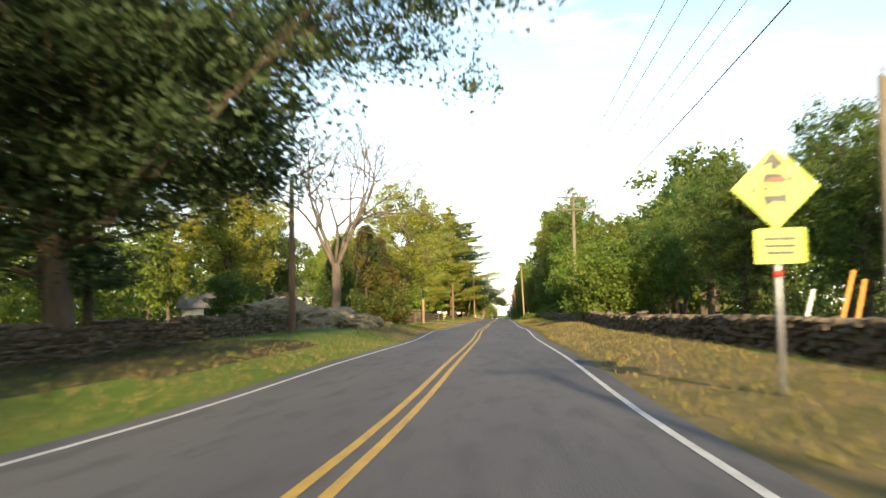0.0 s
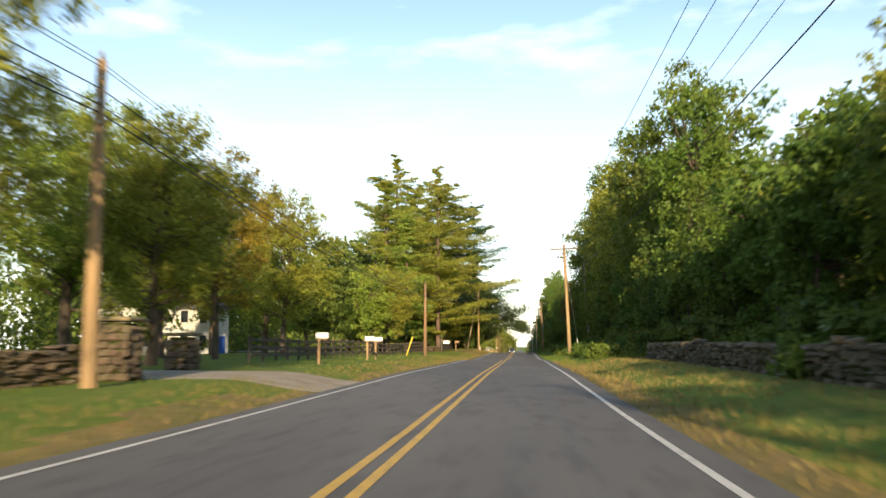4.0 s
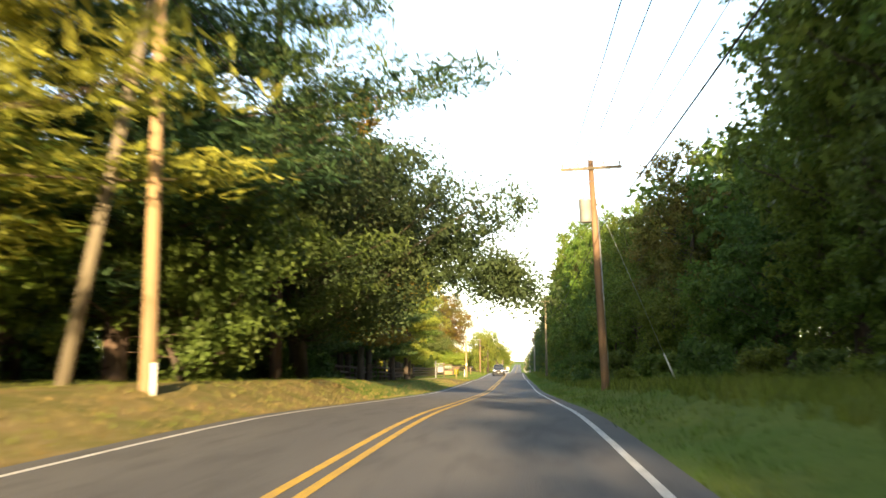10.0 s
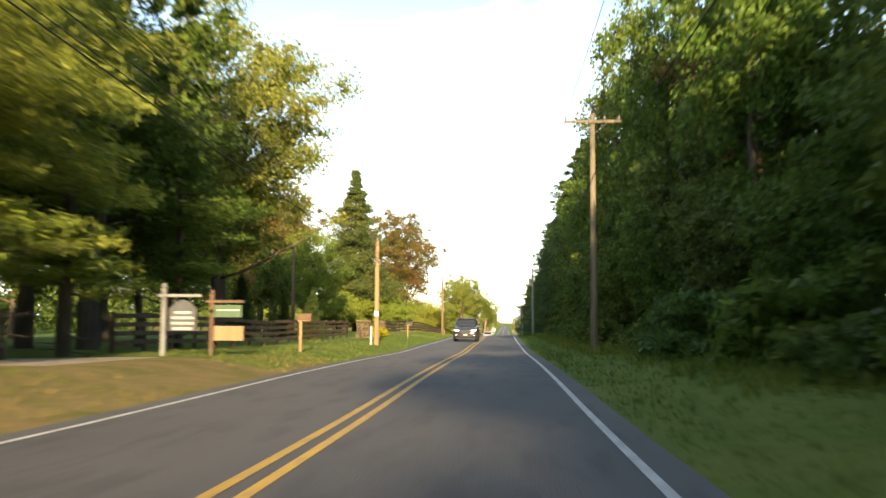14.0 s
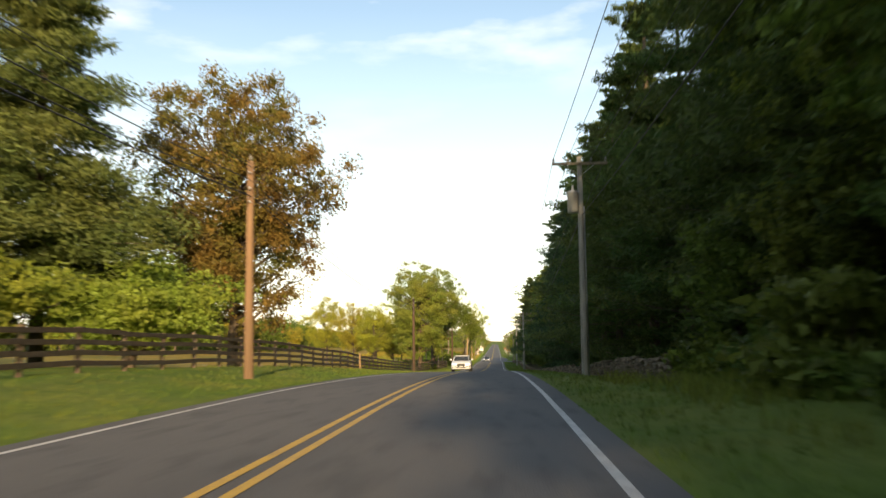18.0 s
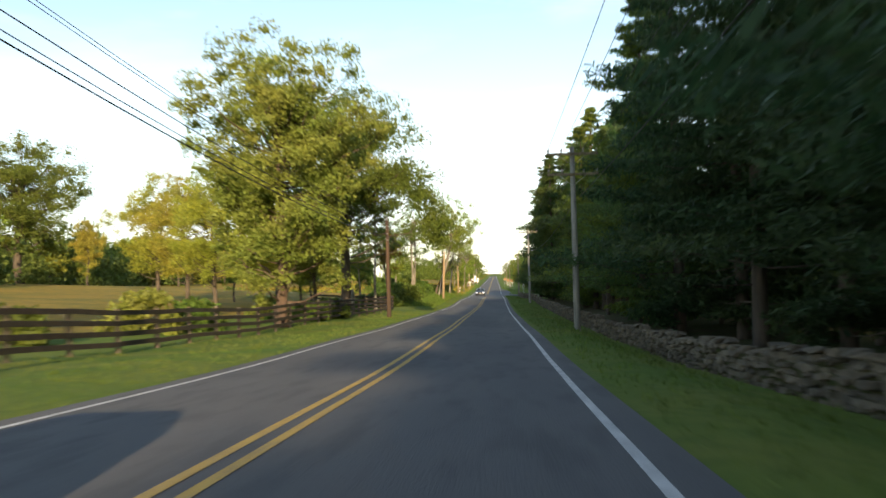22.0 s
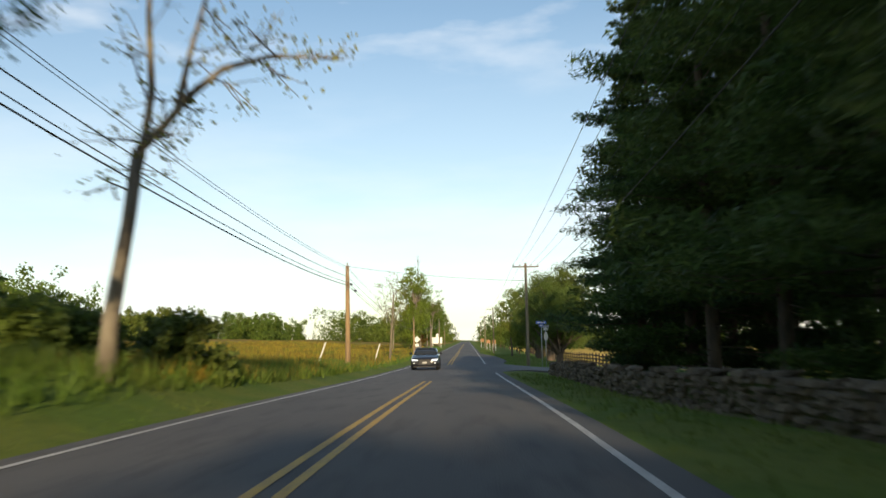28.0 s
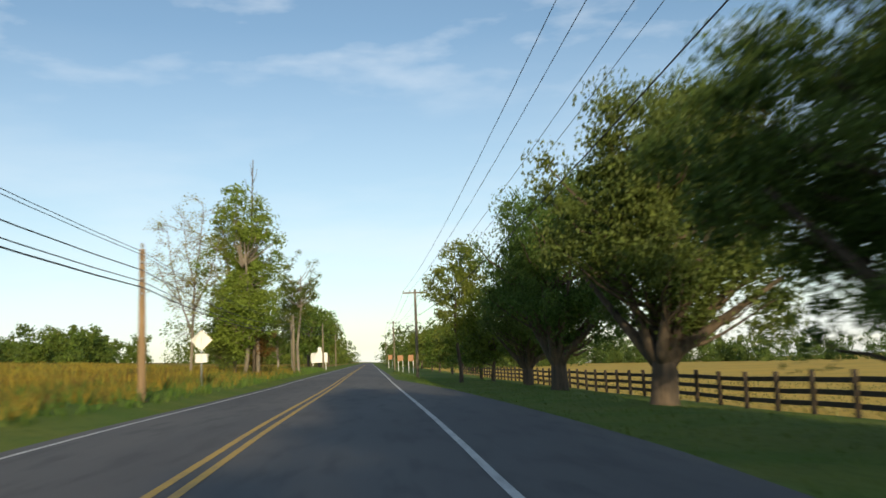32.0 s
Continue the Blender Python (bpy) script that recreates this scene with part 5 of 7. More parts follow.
for k in range(34):
    plant("weed", 6.3 + R.uniform(-0.9, 1.6), 136 + 1.9 * k + R.uniform(-0.8, 0.8), R.uniform(0.5, 1.0), leaf=R.choice([L_DARK, L_GREEN]), label="tall leafy roadside weed", group="roadside weeds", **BUSH)
for k in range(30):
    plant("weed", 7.2 + R.uniform(-0.8, 0.9), 255 + 4.7 * k, R.uniform(0.6, 1.1), leaf=R.choice([L_WEED, L_GREEN]), label="tall leafy roadside weed", group="roadside weeds", **BUSH)
for x, y, s in ((-9.2, 362, 0.72), (-9.4, 364.4, 0.78), (-9.5, 367, 0.7), (-9.7, 370, 0.66)):
    plant("bush_b", x, y, s, leaf=L_LIME, label="clipped golden shrub beside a gate pier", group="golden shrubs", **BUSH)
for k in range(12):
    plant("bush_b", R.uniform(-12, -10.2), 92 + R.uniform(-8, 14), R.uniform(0.4, 0.7), leaf=L_GREEN, label="small shrub beside a stone wall", group="wall shrubs", **BUSH)
for k in range(12):
    plant(R.choice(["bush_a", "bush_b"]), R.uniform(-15, -9.5), 500 + R.uniform(0, 46), R.uniform(0.6, 1.1), leaf=R.choice([L_GREEN, L_FEATHER]), label="leafy bush behind a board fence", group="fence bushes", **BUSH)
for k in range(26):
    plant(R.choice(["bush_a", "bush_b"]), -13 + R.uniform(-3, 1.6), 258 + 2.1 * k, R.uniform(0.8, 1.4), leaf=R.choice([L_GREEN, L_DARK]), label="leafy bush behind a shaded fence", group="pine row bushes", **BUSH)
for k in range(9):
    plant("bush_a", -9.5 + R.uniform(-1.5, 0.8), 241 + 2.6 * k, R.uniform(0.7, 1.2), leaf=L_DARK, label="dark bush in the shade of a broad tree", group="shade bushes", **BUSH)

# ---- utility poles and wires ----
def utility_pole(x, y, height, mat, arms=(), label="", transformer=None, guy=0, lean=(0, 0), box_at=None, name="utility_pole", girth=1.0):
    """Poles taper; arms: (height, half length); transformer: height of a hung can."""
    g = ground_z(x, y)
    t = thing(name, label, "utility pole", pose(x, y, g, lean[0], lean[1], 0))
    part("pole", tubes("pole", [[(0, 0, -0.6, 0.165 * girth), (0, 0, 0.1, 0.16 * girth), (0, 0, height * 0.5, 0.135 * girth), (0, 0, height, 0.105 * girth)]], mat, 12), t)
    for k, (h, half) in enumerate(arms):
        part("crossarm", bx("crossarm", 2 * half, 0.09, 0.115, M_POLE, 0.008), t, at=pose(0, -0.14, h))
        for s in (-1, 1):
            part("brace", tubes("brace", [[(0, -0.10, h - 0.55, 0.012), (s * 0.62, -0.10, h - 0.06, 0.012)]], M_METAL, 5), t)
        for u in (-half + 0.08, -half * 0.42, half * 0.42, half - 0.08):
            part("insulator", INSULATOR, t, at=pose(u, -0.14, h + 0.055))
    if not arms:
        part("insulator", INSULATOR, t, at=pose(0, 0, height))
        for h in (height - 0.4, height - 0.9, height - 1.35):
            part("clamp", bx("clamp", 0.07, 0.22, 0.06, M_METAL, 0.01), t, at=pose(0.03, -0.1, h))
    if transformer:
        part("transformer", TRANSFORMER, t, "grey transformer can", at=pose(-0.33, -0.10, transformer))
        part("conduit", tubes("conduit", [[(0.16, 0.02, 0.0, 0.03), (0.15, 0.02, transformer - 0.2, 0.03)]], M_METAL, 6), t)
    if guy:
        part("guy_wire", tubes("guy_wire", [[(0, 0, height * 0.86, 0.009), (guy, 1.6, 0.0, 0.009)]], M_METAL, 4), t)
        a, b = Vector((guy, 1.6, 0.0)), Vector((0, 0, height * 0.86))
        c = a + (b - a).normalized() * 1.4
        part("guy_guard", tubes("guy_guard", [[(*a, 0.035), (*c, 0.035)]], M_WHITE, 8), t, "pale plastic guy guard")
    if box_at:
        part("meter_box", bx("meter_box", 0.24, 0.13, 0.3, M_WHITE, 0.02), t, at=pose(0.02, -0.21, box_at))
    return t


def lathe(name, profile, mat, sides=12):
    """A turned shape from (radius, height) pairs."""
    vs, fs = [], []
    for r, z in profile:
        for s in range(sides):
            a = 2 * math.pi * s / sides
            vs.append((r * math.cos(a), r * math.sin(a), z))
    for i in range(len(profile) - 1):
        for s in range(sides):
            p, q = i * sides + s, i * sides + (s + 1) % sides
            fs.append((p, q, q + sides, p + sides))
    fs.append(tuple(range(sides - 1, -1, -1)))
    fs.append(tuple(range((len(profile) - 1) * sides, len(profile) * sides)))
    return mesh_of(name, vs, fs, mat, smooth=True)


INSULATOR = lathe("insulator", [(0.02, 0), (0.02, 0.06), (0.06, 0.07), (0.035, 0.11), (0.055, 0.125), (0.03, 0.17), (0.02, 0.2)], M_CERAMIC, 8)
TRANSFORMER = lathe("transformer", [(0.20, -0.5), (0.24, -0.47), (0.24, 0.36), (0.26, 0.38), (0.23, 0.44), (0.06, 0.5), (0.05, 0.62), (0.03, 0.7)], M_CAN, 14)

RIGHT_POLES = [(7.1, -20.0, 10.0), (7.1, 70.2, 10.0), (5.3, 160.8, 9.3), (5.1, 246.5, 9.0), (5.3, 328.4, 10.1), (5.2, 414.5, 9.5), (5.3, 505.0, 8.6), (5.9, 578.8, 9.4), (6.8, 668.8, 9.4), (6.2, 755, 8.6), (6.3, 840, 9.2), (6.4, 930, 9.2)]
LEFT_POLES = [(-7.7, -24.0, 7.2), (-7.7, 39.0, 6.7), (-7.4, 101.5, 6.8), (-7.6, 167.5, 6.7), (-5.5, 228.5, 9.5), (-5.7, 341.1, 5.9), (-6.4, 404.0, 7.0), (-6.9, 467.3, 7.35), (-5.8, 524.3, 6.65), (-5.3, 580.5, 6.4),
              (-5.7, 639.0, 6.0), (-5.1, 695.0, 4.55), (-5.4, 753.0, 5.4), (-5.6, 811.0, 6.9), (-5.8, 870.0, 6.9)]
for i, (x, y, h) in enumerate(RIGHT_POLES):
    arms = [(h - 0.35, 1.2)]
    if i in (1, 6):
        arms.append((h - 1.3, 1.2))
    utility_pole(x, y, h, M_POLE_RED if i == 3 else M_POLE_TAN if i == 2 else M_POLE_GREY if i in (5, 6, 7) else M_POLE, arms, "weathered grey-brown utility pole with a wooden crossarm", transformer=h - 2.0 if i in (3, 5) else None, guy=0.9 if i == 2 else (3.0 if i == 3 else 0), lean=(0, -2.2 if i in (2, 3) else 0))
for i, (x, y, h) in enumerate(LEFT_POLES):
    utility_pole(x, y, h, M_POLE_DARK if i in (7, 8) else M_POLE_RED if i in (1, 3, 6) else M_POLE_TAN if i in (2, 4, 5, 9, 10, 11) else M_POLE, (), "plain brown wooden utility pole carrying low cables", box_at=1.75 if i == 5 else None, lean=(0, 2.5 if i == 9 else 0), girth=0.78 if i == 11 else 1.0)
brace = thing("push_brace_pole", "pale leaning brace pole propping a utility pole", "utility pole", pose(-7.4, 228.6, ground_z(-7.4, 228.6)))
part("pole", tubes("pole", [[(0, 0, -0.5, 0.15), (1.75, 0, 8.6, 0.11)]], M_POLE, 10), brace)
utility_pole(-15.5, 362, 7.0, M_POLE_RED, (), "plain brown wooden utility pole in a yard")
utility_pole(-5.6, 666.5, 6.0, M_POLE, (), "leaning grey utility pole at a field's edge", lean=(0, 4), girth=0.68)
utility_pole(8.15, 16.0, 4.95, M_POLE, (), "short grey wooden stub pole behind a wall", name="stub_pole")


def wire(poles, dx, dz, sag, r, label):
    run = []
    for (xa, ya, ha), (xb, yb, hb) in zip(poles, poles[1:]):
        za, zb = ground_z(xa, ya) + ha + dz, ground_z(xb, yb) + hb + dz
        for k in range(12):
            f = k / 12
            run.append((xa + (xb - xa) * f + dx, ya + (yb - ya) * f - 0.14, za + (zb - za) * f - sag * 4 * f * (1 - f), r))
    thing("overhead_wire", label, "wire", data=tubes("overhead_wire", [run], M_WIRE, 4), group="overhead wires")


for dx in (-1.12, -0.5, 0.5, 1.12):
    wire(RIGHT_POLES, dx, -0.10, 0.9, 0.011, "thin dark power line strung between poles")
wire(RIGHT_POLES, 0.05, -2.6, 0.8, 0.02, "thick dark cable strung below the power lines")
for dz, sag, r in ((-0.1, 0.65, 0.010), (-0.2, 0.65, 0.010), (-0.66, 0.7, 0.016), (-1.0, 0.7, 0.014), (-1.17, 0.7, 0.020)):
    wire(LEFT_POLES, 0.05, dz, sag, r, "dark cable strung between low roadside poles")
utility_pole(17.0, 641.0, 6.3, M_POLE, (), "plain wooden utility pole beside a side street")
wire([(-5.7, 639.0, 6.2), (17.0, 641.0, 6.3)], 0, -0.25, 0.75, 0.009, "dark cable crossing over the road")
g = ground_z(-5.7, 639)
for y, z in ((640.2, 4.98), (642.4, 4.74)):
    thing("splice_case", "black cable splice case hung on a wire", "splice case", pose(-5.64, y, g + z, 92, 0, 0), data=lathe("splice_case", [(0.02, -0.3), (0.07, -0.22), (0.07, 0.22), (0.02, 0.3)], M_PLASTIC, 8))


# ---- fences ----
def board_fence(name, pts, rails, post_h, label, mat, pitch=2.4, post=(0.13, 0.13), board_h=0.15, posts_mat=None):
    t = thing(name, label, "fence", pose(pts[0][0], pts[0][1], ground_z(*pts[0])))
    inv = t.matrix_world.inverted()
    pm = bx("post", post[0], post[1], post_h + 0.5, posts_mat or mat, 0.012)
    bd = bx("board", 0.03, pitch + 0.04, board_h, mat, 0.005)
    line = []
    for (xa, ya), (xb, yb) in zip(pts, pts[1:]):
        n = max(1, round(math.hypot(xb - xa, yb - ya) / pitch))
        for k in range(n):
            line.append((xa + (xb - xa) * k / n, ya + (yb - ya) * k / n))
    line.append(pts[-1])
    rr = random.Random(5)
    for i, (x, y) in enumerate(line):
        z = ground_z(x, y)
        part("post", pm, t, at=inv @ pose(x, y, z + (post_h - 0.5) / 2 + rr.uniform(-0.03, 0.03), rr.uniform(-1.2, 1.2), rr.uniform(-1.2, 1.2), 0))
        if i + 1 == len(line):
            break
        x2, y2 = line[i + 1]
        z2 = ground_z(x2, y2)
        d = math.hypot(x2 - x, y2 - y)
        turn = -math.degrees(math.atan2(x2 - x, y2 - y))
        side = 0.085
        for h in rails:
            m = pose((x + x2) / 2, (y + y2) / 2, (z + z2) / 2 + h + rr.uniform(-0.015, 0.015), math.degrees(math.atan2(z2 - z, d)) + rr.uniform(-0.4, 0.4), 0, turn)
            part("board", bd, t, at=inv @ m @ pose(side, 0, 0) @ Matrix.Diagonal((1, d / pitch, 1, 1)))
    return t


board_fence("board_fence", [(-12.2, 128), (-12.0, 165), (-11.4, 200)], (0.35, 0.75, 1.12), 1.3, "dark weathered three-board fence along a lawn", M_FENCE_GREY)
board_fence("board_fence", [(-10.6, 262), (-10.4, 311)], (0.35, 0.72, 1.08), 1.25, "dark board fence under shady pines", M_FENCE)
board_fence("board_fence", [(-10.8, 318), (-10.2, 357)], (0.3, 0.6, 0.9, 1.18), 1.3, "dark four-board fence beside a lawn", M_FENCE)
board_fence("board_fence", [(-11.5, 377), (-10.2, 410), (-9.8, 444), (-10.0, 480), (-9.4, 510), (-7.8, 544)], (0.27, 0.58, 0.89, 1.2), 1.32, "dark brown four-board horse fence with greyer posts on a verge", M_FENCE_DARK, pitch=3.1, posts_mat=M_FENCE_POST)
board_fence("board_fence", [(-7.8, 544), (-16, 549)], (0.27, 0.58, 0.89, 1.2), 1.32, "dark brown four-board horse fence turning off a drive", M_FENCE_DARK, pitch=3.1, posts_mat=M_FENCE_POST)
board_fence("board_fence", [(15.0, 596), (14.6, 638)], (0.3, 0.62, 0.94), 1.15, "dark board fence along a hay field", M_FENCE_DARK)
board_fence("board_fence", [(52, 658.5), (14.4, 657.2)], (0.3, 0.65, 1.0), 1.25, "dark board fence beside a side street", M_FENCE_DARK)
board_fence("board_fence", [(14.2, 657), (14.4, 700), (15.0, 760), (15.2, 800)], (0.3, 0.65, 1.0), 1.25, "dark board fence along a hay field", M_FENCE_DARK)
thing("fence_post", "pale new wooden post beside a dark fence", "post", pose(-8.9, 444.2, ground_z(-8.9, 444.2) + 0.5), data=bx("fence_post", 0.14, 0.14, 1.4, M_CEDARPOST, 0.012))

# solid timber screen by the drive
screen = thing("timber_screen", "dark weathered solid timber fence on a bank", "fence", pose(-9.8, 207, ground_z(-9.8, 207)))
plank = bx("plank", 0.03, 2.36, 0.2, M_FENCE_GREY, 0.006)
spost = bx("post", 0.12, 0.12, 1.7, M_FENCE_GREY, 0.01)
for i in range(9):
    y = 207 + 2.4 * i
    z = ground_z(-9.8, y)
    part("post", spost, screen, at=pose(0, y - 207, z - ground_z(-9.8, 207) + 0.55))
    for k in range(6):
        part("plank", plank, screen, at=pose(0.08, y - 207 + 1.2, z - ground_z(-9.8, 207) + 0.13 + 0.21 * k))


# ---- dry stone walls ----
def stone_mesh(seed):
    rng = random.Random(seed)
    bm = bmesh.new()
    for _ in range(15):
        v = Vector((rng.uniform(-1, 1), rng.uniform(-1, 1), rng.uniform(-1, 1)))
        v /= max(abs(v.x), abs(v.y), abs(v.z)) ** 0.75
        bm.verts.new((v.x * 0.5, v.y * 0.5, v.z * 0.5))
    bmesh.ops.convex_hull(bm, input=bm.verts)
    bmesh.ops.delete(bm, geom=[v for v in bm.verts if not v.link_faces], context="VERTS")
    return bm_mesh("stone", bm, M_STONE)


STONES = [stone_mesh(s) for s in range(60, 70)]
STONE_DATA = []
for me in STONES:
    STONE_DATA.append(([v.co.copy() for v in me.vertices], [tuple(p.vertices) for p in me.polygons]))


def stone_wall(label, pts, height, near, seed, course=0.13, length=0.36, depth=0.42):
    """Courses of irregular stones on a dark core; those between near[0] and near[1] along y are parts of their own."""
    rr = random.Random(seed)
    t = thing("stone_wall", label, "wall", pose(pts[0][0], pts[0][1], ground_z(*pts[0])))
    inv = t.matrix_world.inverted()
    vs, fs, count = [], [], 0
    cv, cf = [], []
    for (xa, ya), (xb, yb) in zip(pts, pts[1:]):
        span = math.hypot(xb - xa, yb - ya)
        turn = -math.degrees(math.atan2(xb - xa, yb - ya))
        for c in range(int(height / course) + 1):
            s = rr.uniform(0, 0.3)
            while s < span:
                ln = length * rr.uniform(0.55, 1.5)
                f = min((s + ln / 2) / span, 1)
                x, y = xa + (xb - xa) * f, ya + (yb - ya) * f
                top = height * (1 + 0.16 * noise.noise((y * 0.35, seed, 1.0)))
                zc = course * (c + 0.5)
                s += ln * 0.97
                if zc > top:
                    continue
                m = pose(x + rr.uniform(-0.05, 0.05), y, ground_z(x, y) - 0.03 + zc + rr.uniform(-0.02, 0.02), rr.uniform(-7, 7), rr.uniform(-7, 7), turn + rr.uniform(-9, 9)) \
                    @ Matrix.Diagonal((depth * rr.uniform(0.85, 1.15), ln * 1.06, course * rr.uniform(0.95, 1.35), 1))
                k = rr.randrange(10)
                if near[0] < y < near[1] and count < 300:
                    part("stone", STONES[k], t, at=inv @ m)
                    count += 1
                else:
                    q = inv @ m
                    v0 = len(vs)
                    vs += [q @ v for v in STONE_DATA[k][0]]
                    fs += [tuple(i + v0 for i in p) for p in STONE_DATA[k][1]]
        n = int(span / 3) + 1
        for i in range(n + 1):
            x, y = xa + (xb - xa) * i / n, ya + (yb - ya) * i / n
            z = ground_z(x, y)
            k0 = len(cv)
            for dx, dz in ((-0.1, -0.2), (-0.1, height * 0.8), (0.1, height * 0.8), (0.1, -0.2)):
                cv.append(inv @ Vector((x + dx, y, z + dz)))
            if i:
                cf += [(k0 - 4 + j, k0 - 4 + (j + 1) % 4, k0 + (j + 1) % 4, k0 + j) for j in range(4)]
    if vs:
        tagged(part("stones", mesh_of("stones", vs, fs, M_STONE), t, "the rest of the piled stones"), kind="stuff")
    part("core", mesh_of("core", cv, cf, M_LITTER), t, "dark earth and rubble inside the wall")
    return t


stone_wall("grey dry stone wall below a lawn", [(-9.2, 4), (-9.0, 30), (-8.8, 46)], 0.85, (13, 40), 1)
stone_wall("grey dry stone wall along a straw-coloured verge", [(7.3, 2), (7.2, 60), (7.4, 128)], 0.78, (10, 34), 2)
stone_wall("low brown dry stone wall below dark pines", [(7.0, 404), (6.8, 440), (6.8, 500), (6.9, 540), (6.95, 585), (6.5, 598), (6.05, 608), (6.05, 637)], 0.84, (410, 432), 3)
stone_wall("low pale field stone wall at a drive", [(-11.5, 200.5), (-9.6, 205)], 0.65, (0, 900), 4)
stone_wall("low stone wall beside a gate pier", [(-9.6, 96), (-8.9, 104)], 0.85, (0, 900), 5)


def stone_pier(x, y, w, h):
    t = thing("stone_pier", "square field stone gate pier", "gate pier", pose(x, y, ground_z(x, y)), group="gate piers")
    rr = random.Random(int(y))
    k = 0
    part("core", bx("core", w * 0.8, w * 0.8, h, M_LITTER, 0.02), t, at=pose(0, 0, h / 2 - 0.05))
    rows = int(h / 0.19)
    for c in range(rows):
        for side in range(4):
            u = -w / 2
            while u < w / 2 - 0.1:
                ln = rr.uniform(0.22, 0.42)
                ln = min(ln, w / 2 - u + 0.05)
                m = pose(0, 0, 0.1 + c * 0.19, 0, 0, 90 * side) @ pose(u + ln / 2, -w / 2 + 0.06, 0, rr.uniform(-4, 4), rr.uniform(-4, 4), rr.uniform(-4, 4)) @ Matrix.Diagonal((ln, 0.24, 0.2, 1))
                part("stone", STONES[rr.randrange(10)], t, at=m)
                u += ln
    part("cap", bx("cap", w + 0.16, w + 0.16, 0.1, M_ROCK, 0.03), t, "flat stone cap", at=pose(0, 0, h + 0.04))


stone_pier(-8.6, 105.2, 1.05, 1.45)
stone_pier(-9.7, 112.6, 0.85, 1.1)
stone_pier(-9.2, 358.5, 0.9, 1.25)
stone_pier(-10.2, 374.5, 0.9, 1.2)

# rock outcrop on the bank
def boulder(x, y, sx, sy, sz, seed, turn=0):
    bm = bmesh.new()
    bmesh.ops.create_icosphere(bm, subdivisions=5, radius=1.0)
    for v in bm.verts:
        d = v.co.copy()
        f = 1 + 0.30 * noise.noise(d * 1.3 + Vector((seed, 0, 0))) + 0.16 * noise.noise(d * 3.1 + Vector((0, seed, 0))) + 0.06 * noise.noise(d * 8 + Vector((0, 0, seed)))
        f += 0.10 * abs(noise.noise(d * 5.5 + Vector((seed, seed, 0)))) - 0.07 * (noise.noise(Vector((d.x * 2, d.y * 2, d.z * 11 + seed))) > 0.12)
        step = 0.22 * (round(d.z * 4) / 4 - d.z)
        v.co = Vector((d.x * f * sx, d.y * f * sy, (d.z + step) * f * sz))
    thing("boulder", "pale weathered rock outcrop on a grassy bank", "rock", pose(x, y, ground_z(x, y) - 0.1 * sz, 0, 0, turn), data=bm_mesh("boulder", bm, M_ROCK), group="rock outcrop")


for a in ((-9.5, 46.5, 2.4, 2.6, 1.5, 1), (-7.6, 49.5, 1.9, 2.4, 0.95, 2), (-11.5, 50.5, 2.8, 3.0, 1.75, 3), (-8.6, 54, 2.3, 2.6, 1.15, 4), (-6.5, 53.2, 1.1, 1.6, 0.5, 5), (-10.8, 56.5, 2.6, 2.4, 1.3, 6), (-7.2, 57, 1.5, 1.7, 0.6, 7), (-9.8, 63, 2.2, 3.6, 0.95, 9), (-8.9, 69.5, 1.7, 3.0, 0.6, 10), (7.45, 50.7, 0.5, 0.6, 0.45, 8)):
    boulder(*a)

# ---- signs, mailboxes, markers ----
def flat(name, pts, depth, mat):
    """A plate in the xz plane facing -y, from its outline."""
    bm = bmesh.new()
    f = bm.faces.new([bm.verts.new((x, 0, z)) for x, z in pts])
    r = bmesh.ops.extrude_face_region(bm, geom=[f])
    bmesh.ops.translate(bm, vec=(0, depth, 0), verts=[v for v in r["geom"] if isinstance(v, bmesh.types.BMVert)])
    return bm_mesh(name, bm, mat)


def rect(w, h, cx=0.0, cz=0.0, r=0.0):
    if r <= 0:
        return [(cx - w / 2, cz - h / 2), (cx + w / 2, cz - h / 2), (cx + w / 2, cz + h / 2), (cx - w / 2, cz + h / 2)]
    out = []
    for sx, sz, a0 in ((1, -1, -90), (1, 1, 0), (-1, 1, 90), (-1, -1, 180)):
        for k in range(4):
            a = radians(a0 + 30 * k)
            out.append((cx + sx * (w / 2 - r) + r * math.cos(a), cz + sz * (h / 2 - r) + r * math.sin(a)))
    return out


def bars(parent, rows, w, cz, mat, y=-0.006, cx=0.0, h=0.04, pitch=0.075):
    """Plain bars in place of unreadable writing."""
    for k, f in enumerate(rows):
        part("writing_bar", flat("writing_bar", rect(w * f, h, cx, cz - pitch * k), 0.004, mat), parent, at=pose(0, y, 0))


# lime bus-stop warning sign
g = ground_z(4.95, 11.8)
sign = thing("warning_sign", "lime diamond bus warning sign with a plaque", "road sign", pose(4.95, 11.8, g, 0, 0, -3))
part("post", tubes("post", [[(0, 0.03, -0.4, 0.045), (0, 0.03, 3.0, 0.045)]], M_METAL, 8), sign)
part("reflector_band", tubes("reflector_band", [[(0, 0.03, 1.50, 0.052), (0, 0.03, 1.58, 0.052)]], M_RED, 8), sign, "red reflective band")
dz = 2.79 - g
face = part("sign_face", flat("sign_face", [(0, dz - 0.54), (0.54, dz), (0, dz + 0.54), (-0.54, dz)], 0.006, M_SIGN_LIME), sign, "lime diamond face", at=pose(0, -0.03, 0))
part("bus_roof", flat("bus_roof", [(-0.17, dz + 0.06), (0.17, dz + 0.06), (0.15, dz + 0.15), (0.09, dz + 0.19), (-0.09, dz + 0.19), (-0.15, dz + 0.15)], 0.004, M_BLACK), face, at=pose(0, -0.005, 0))
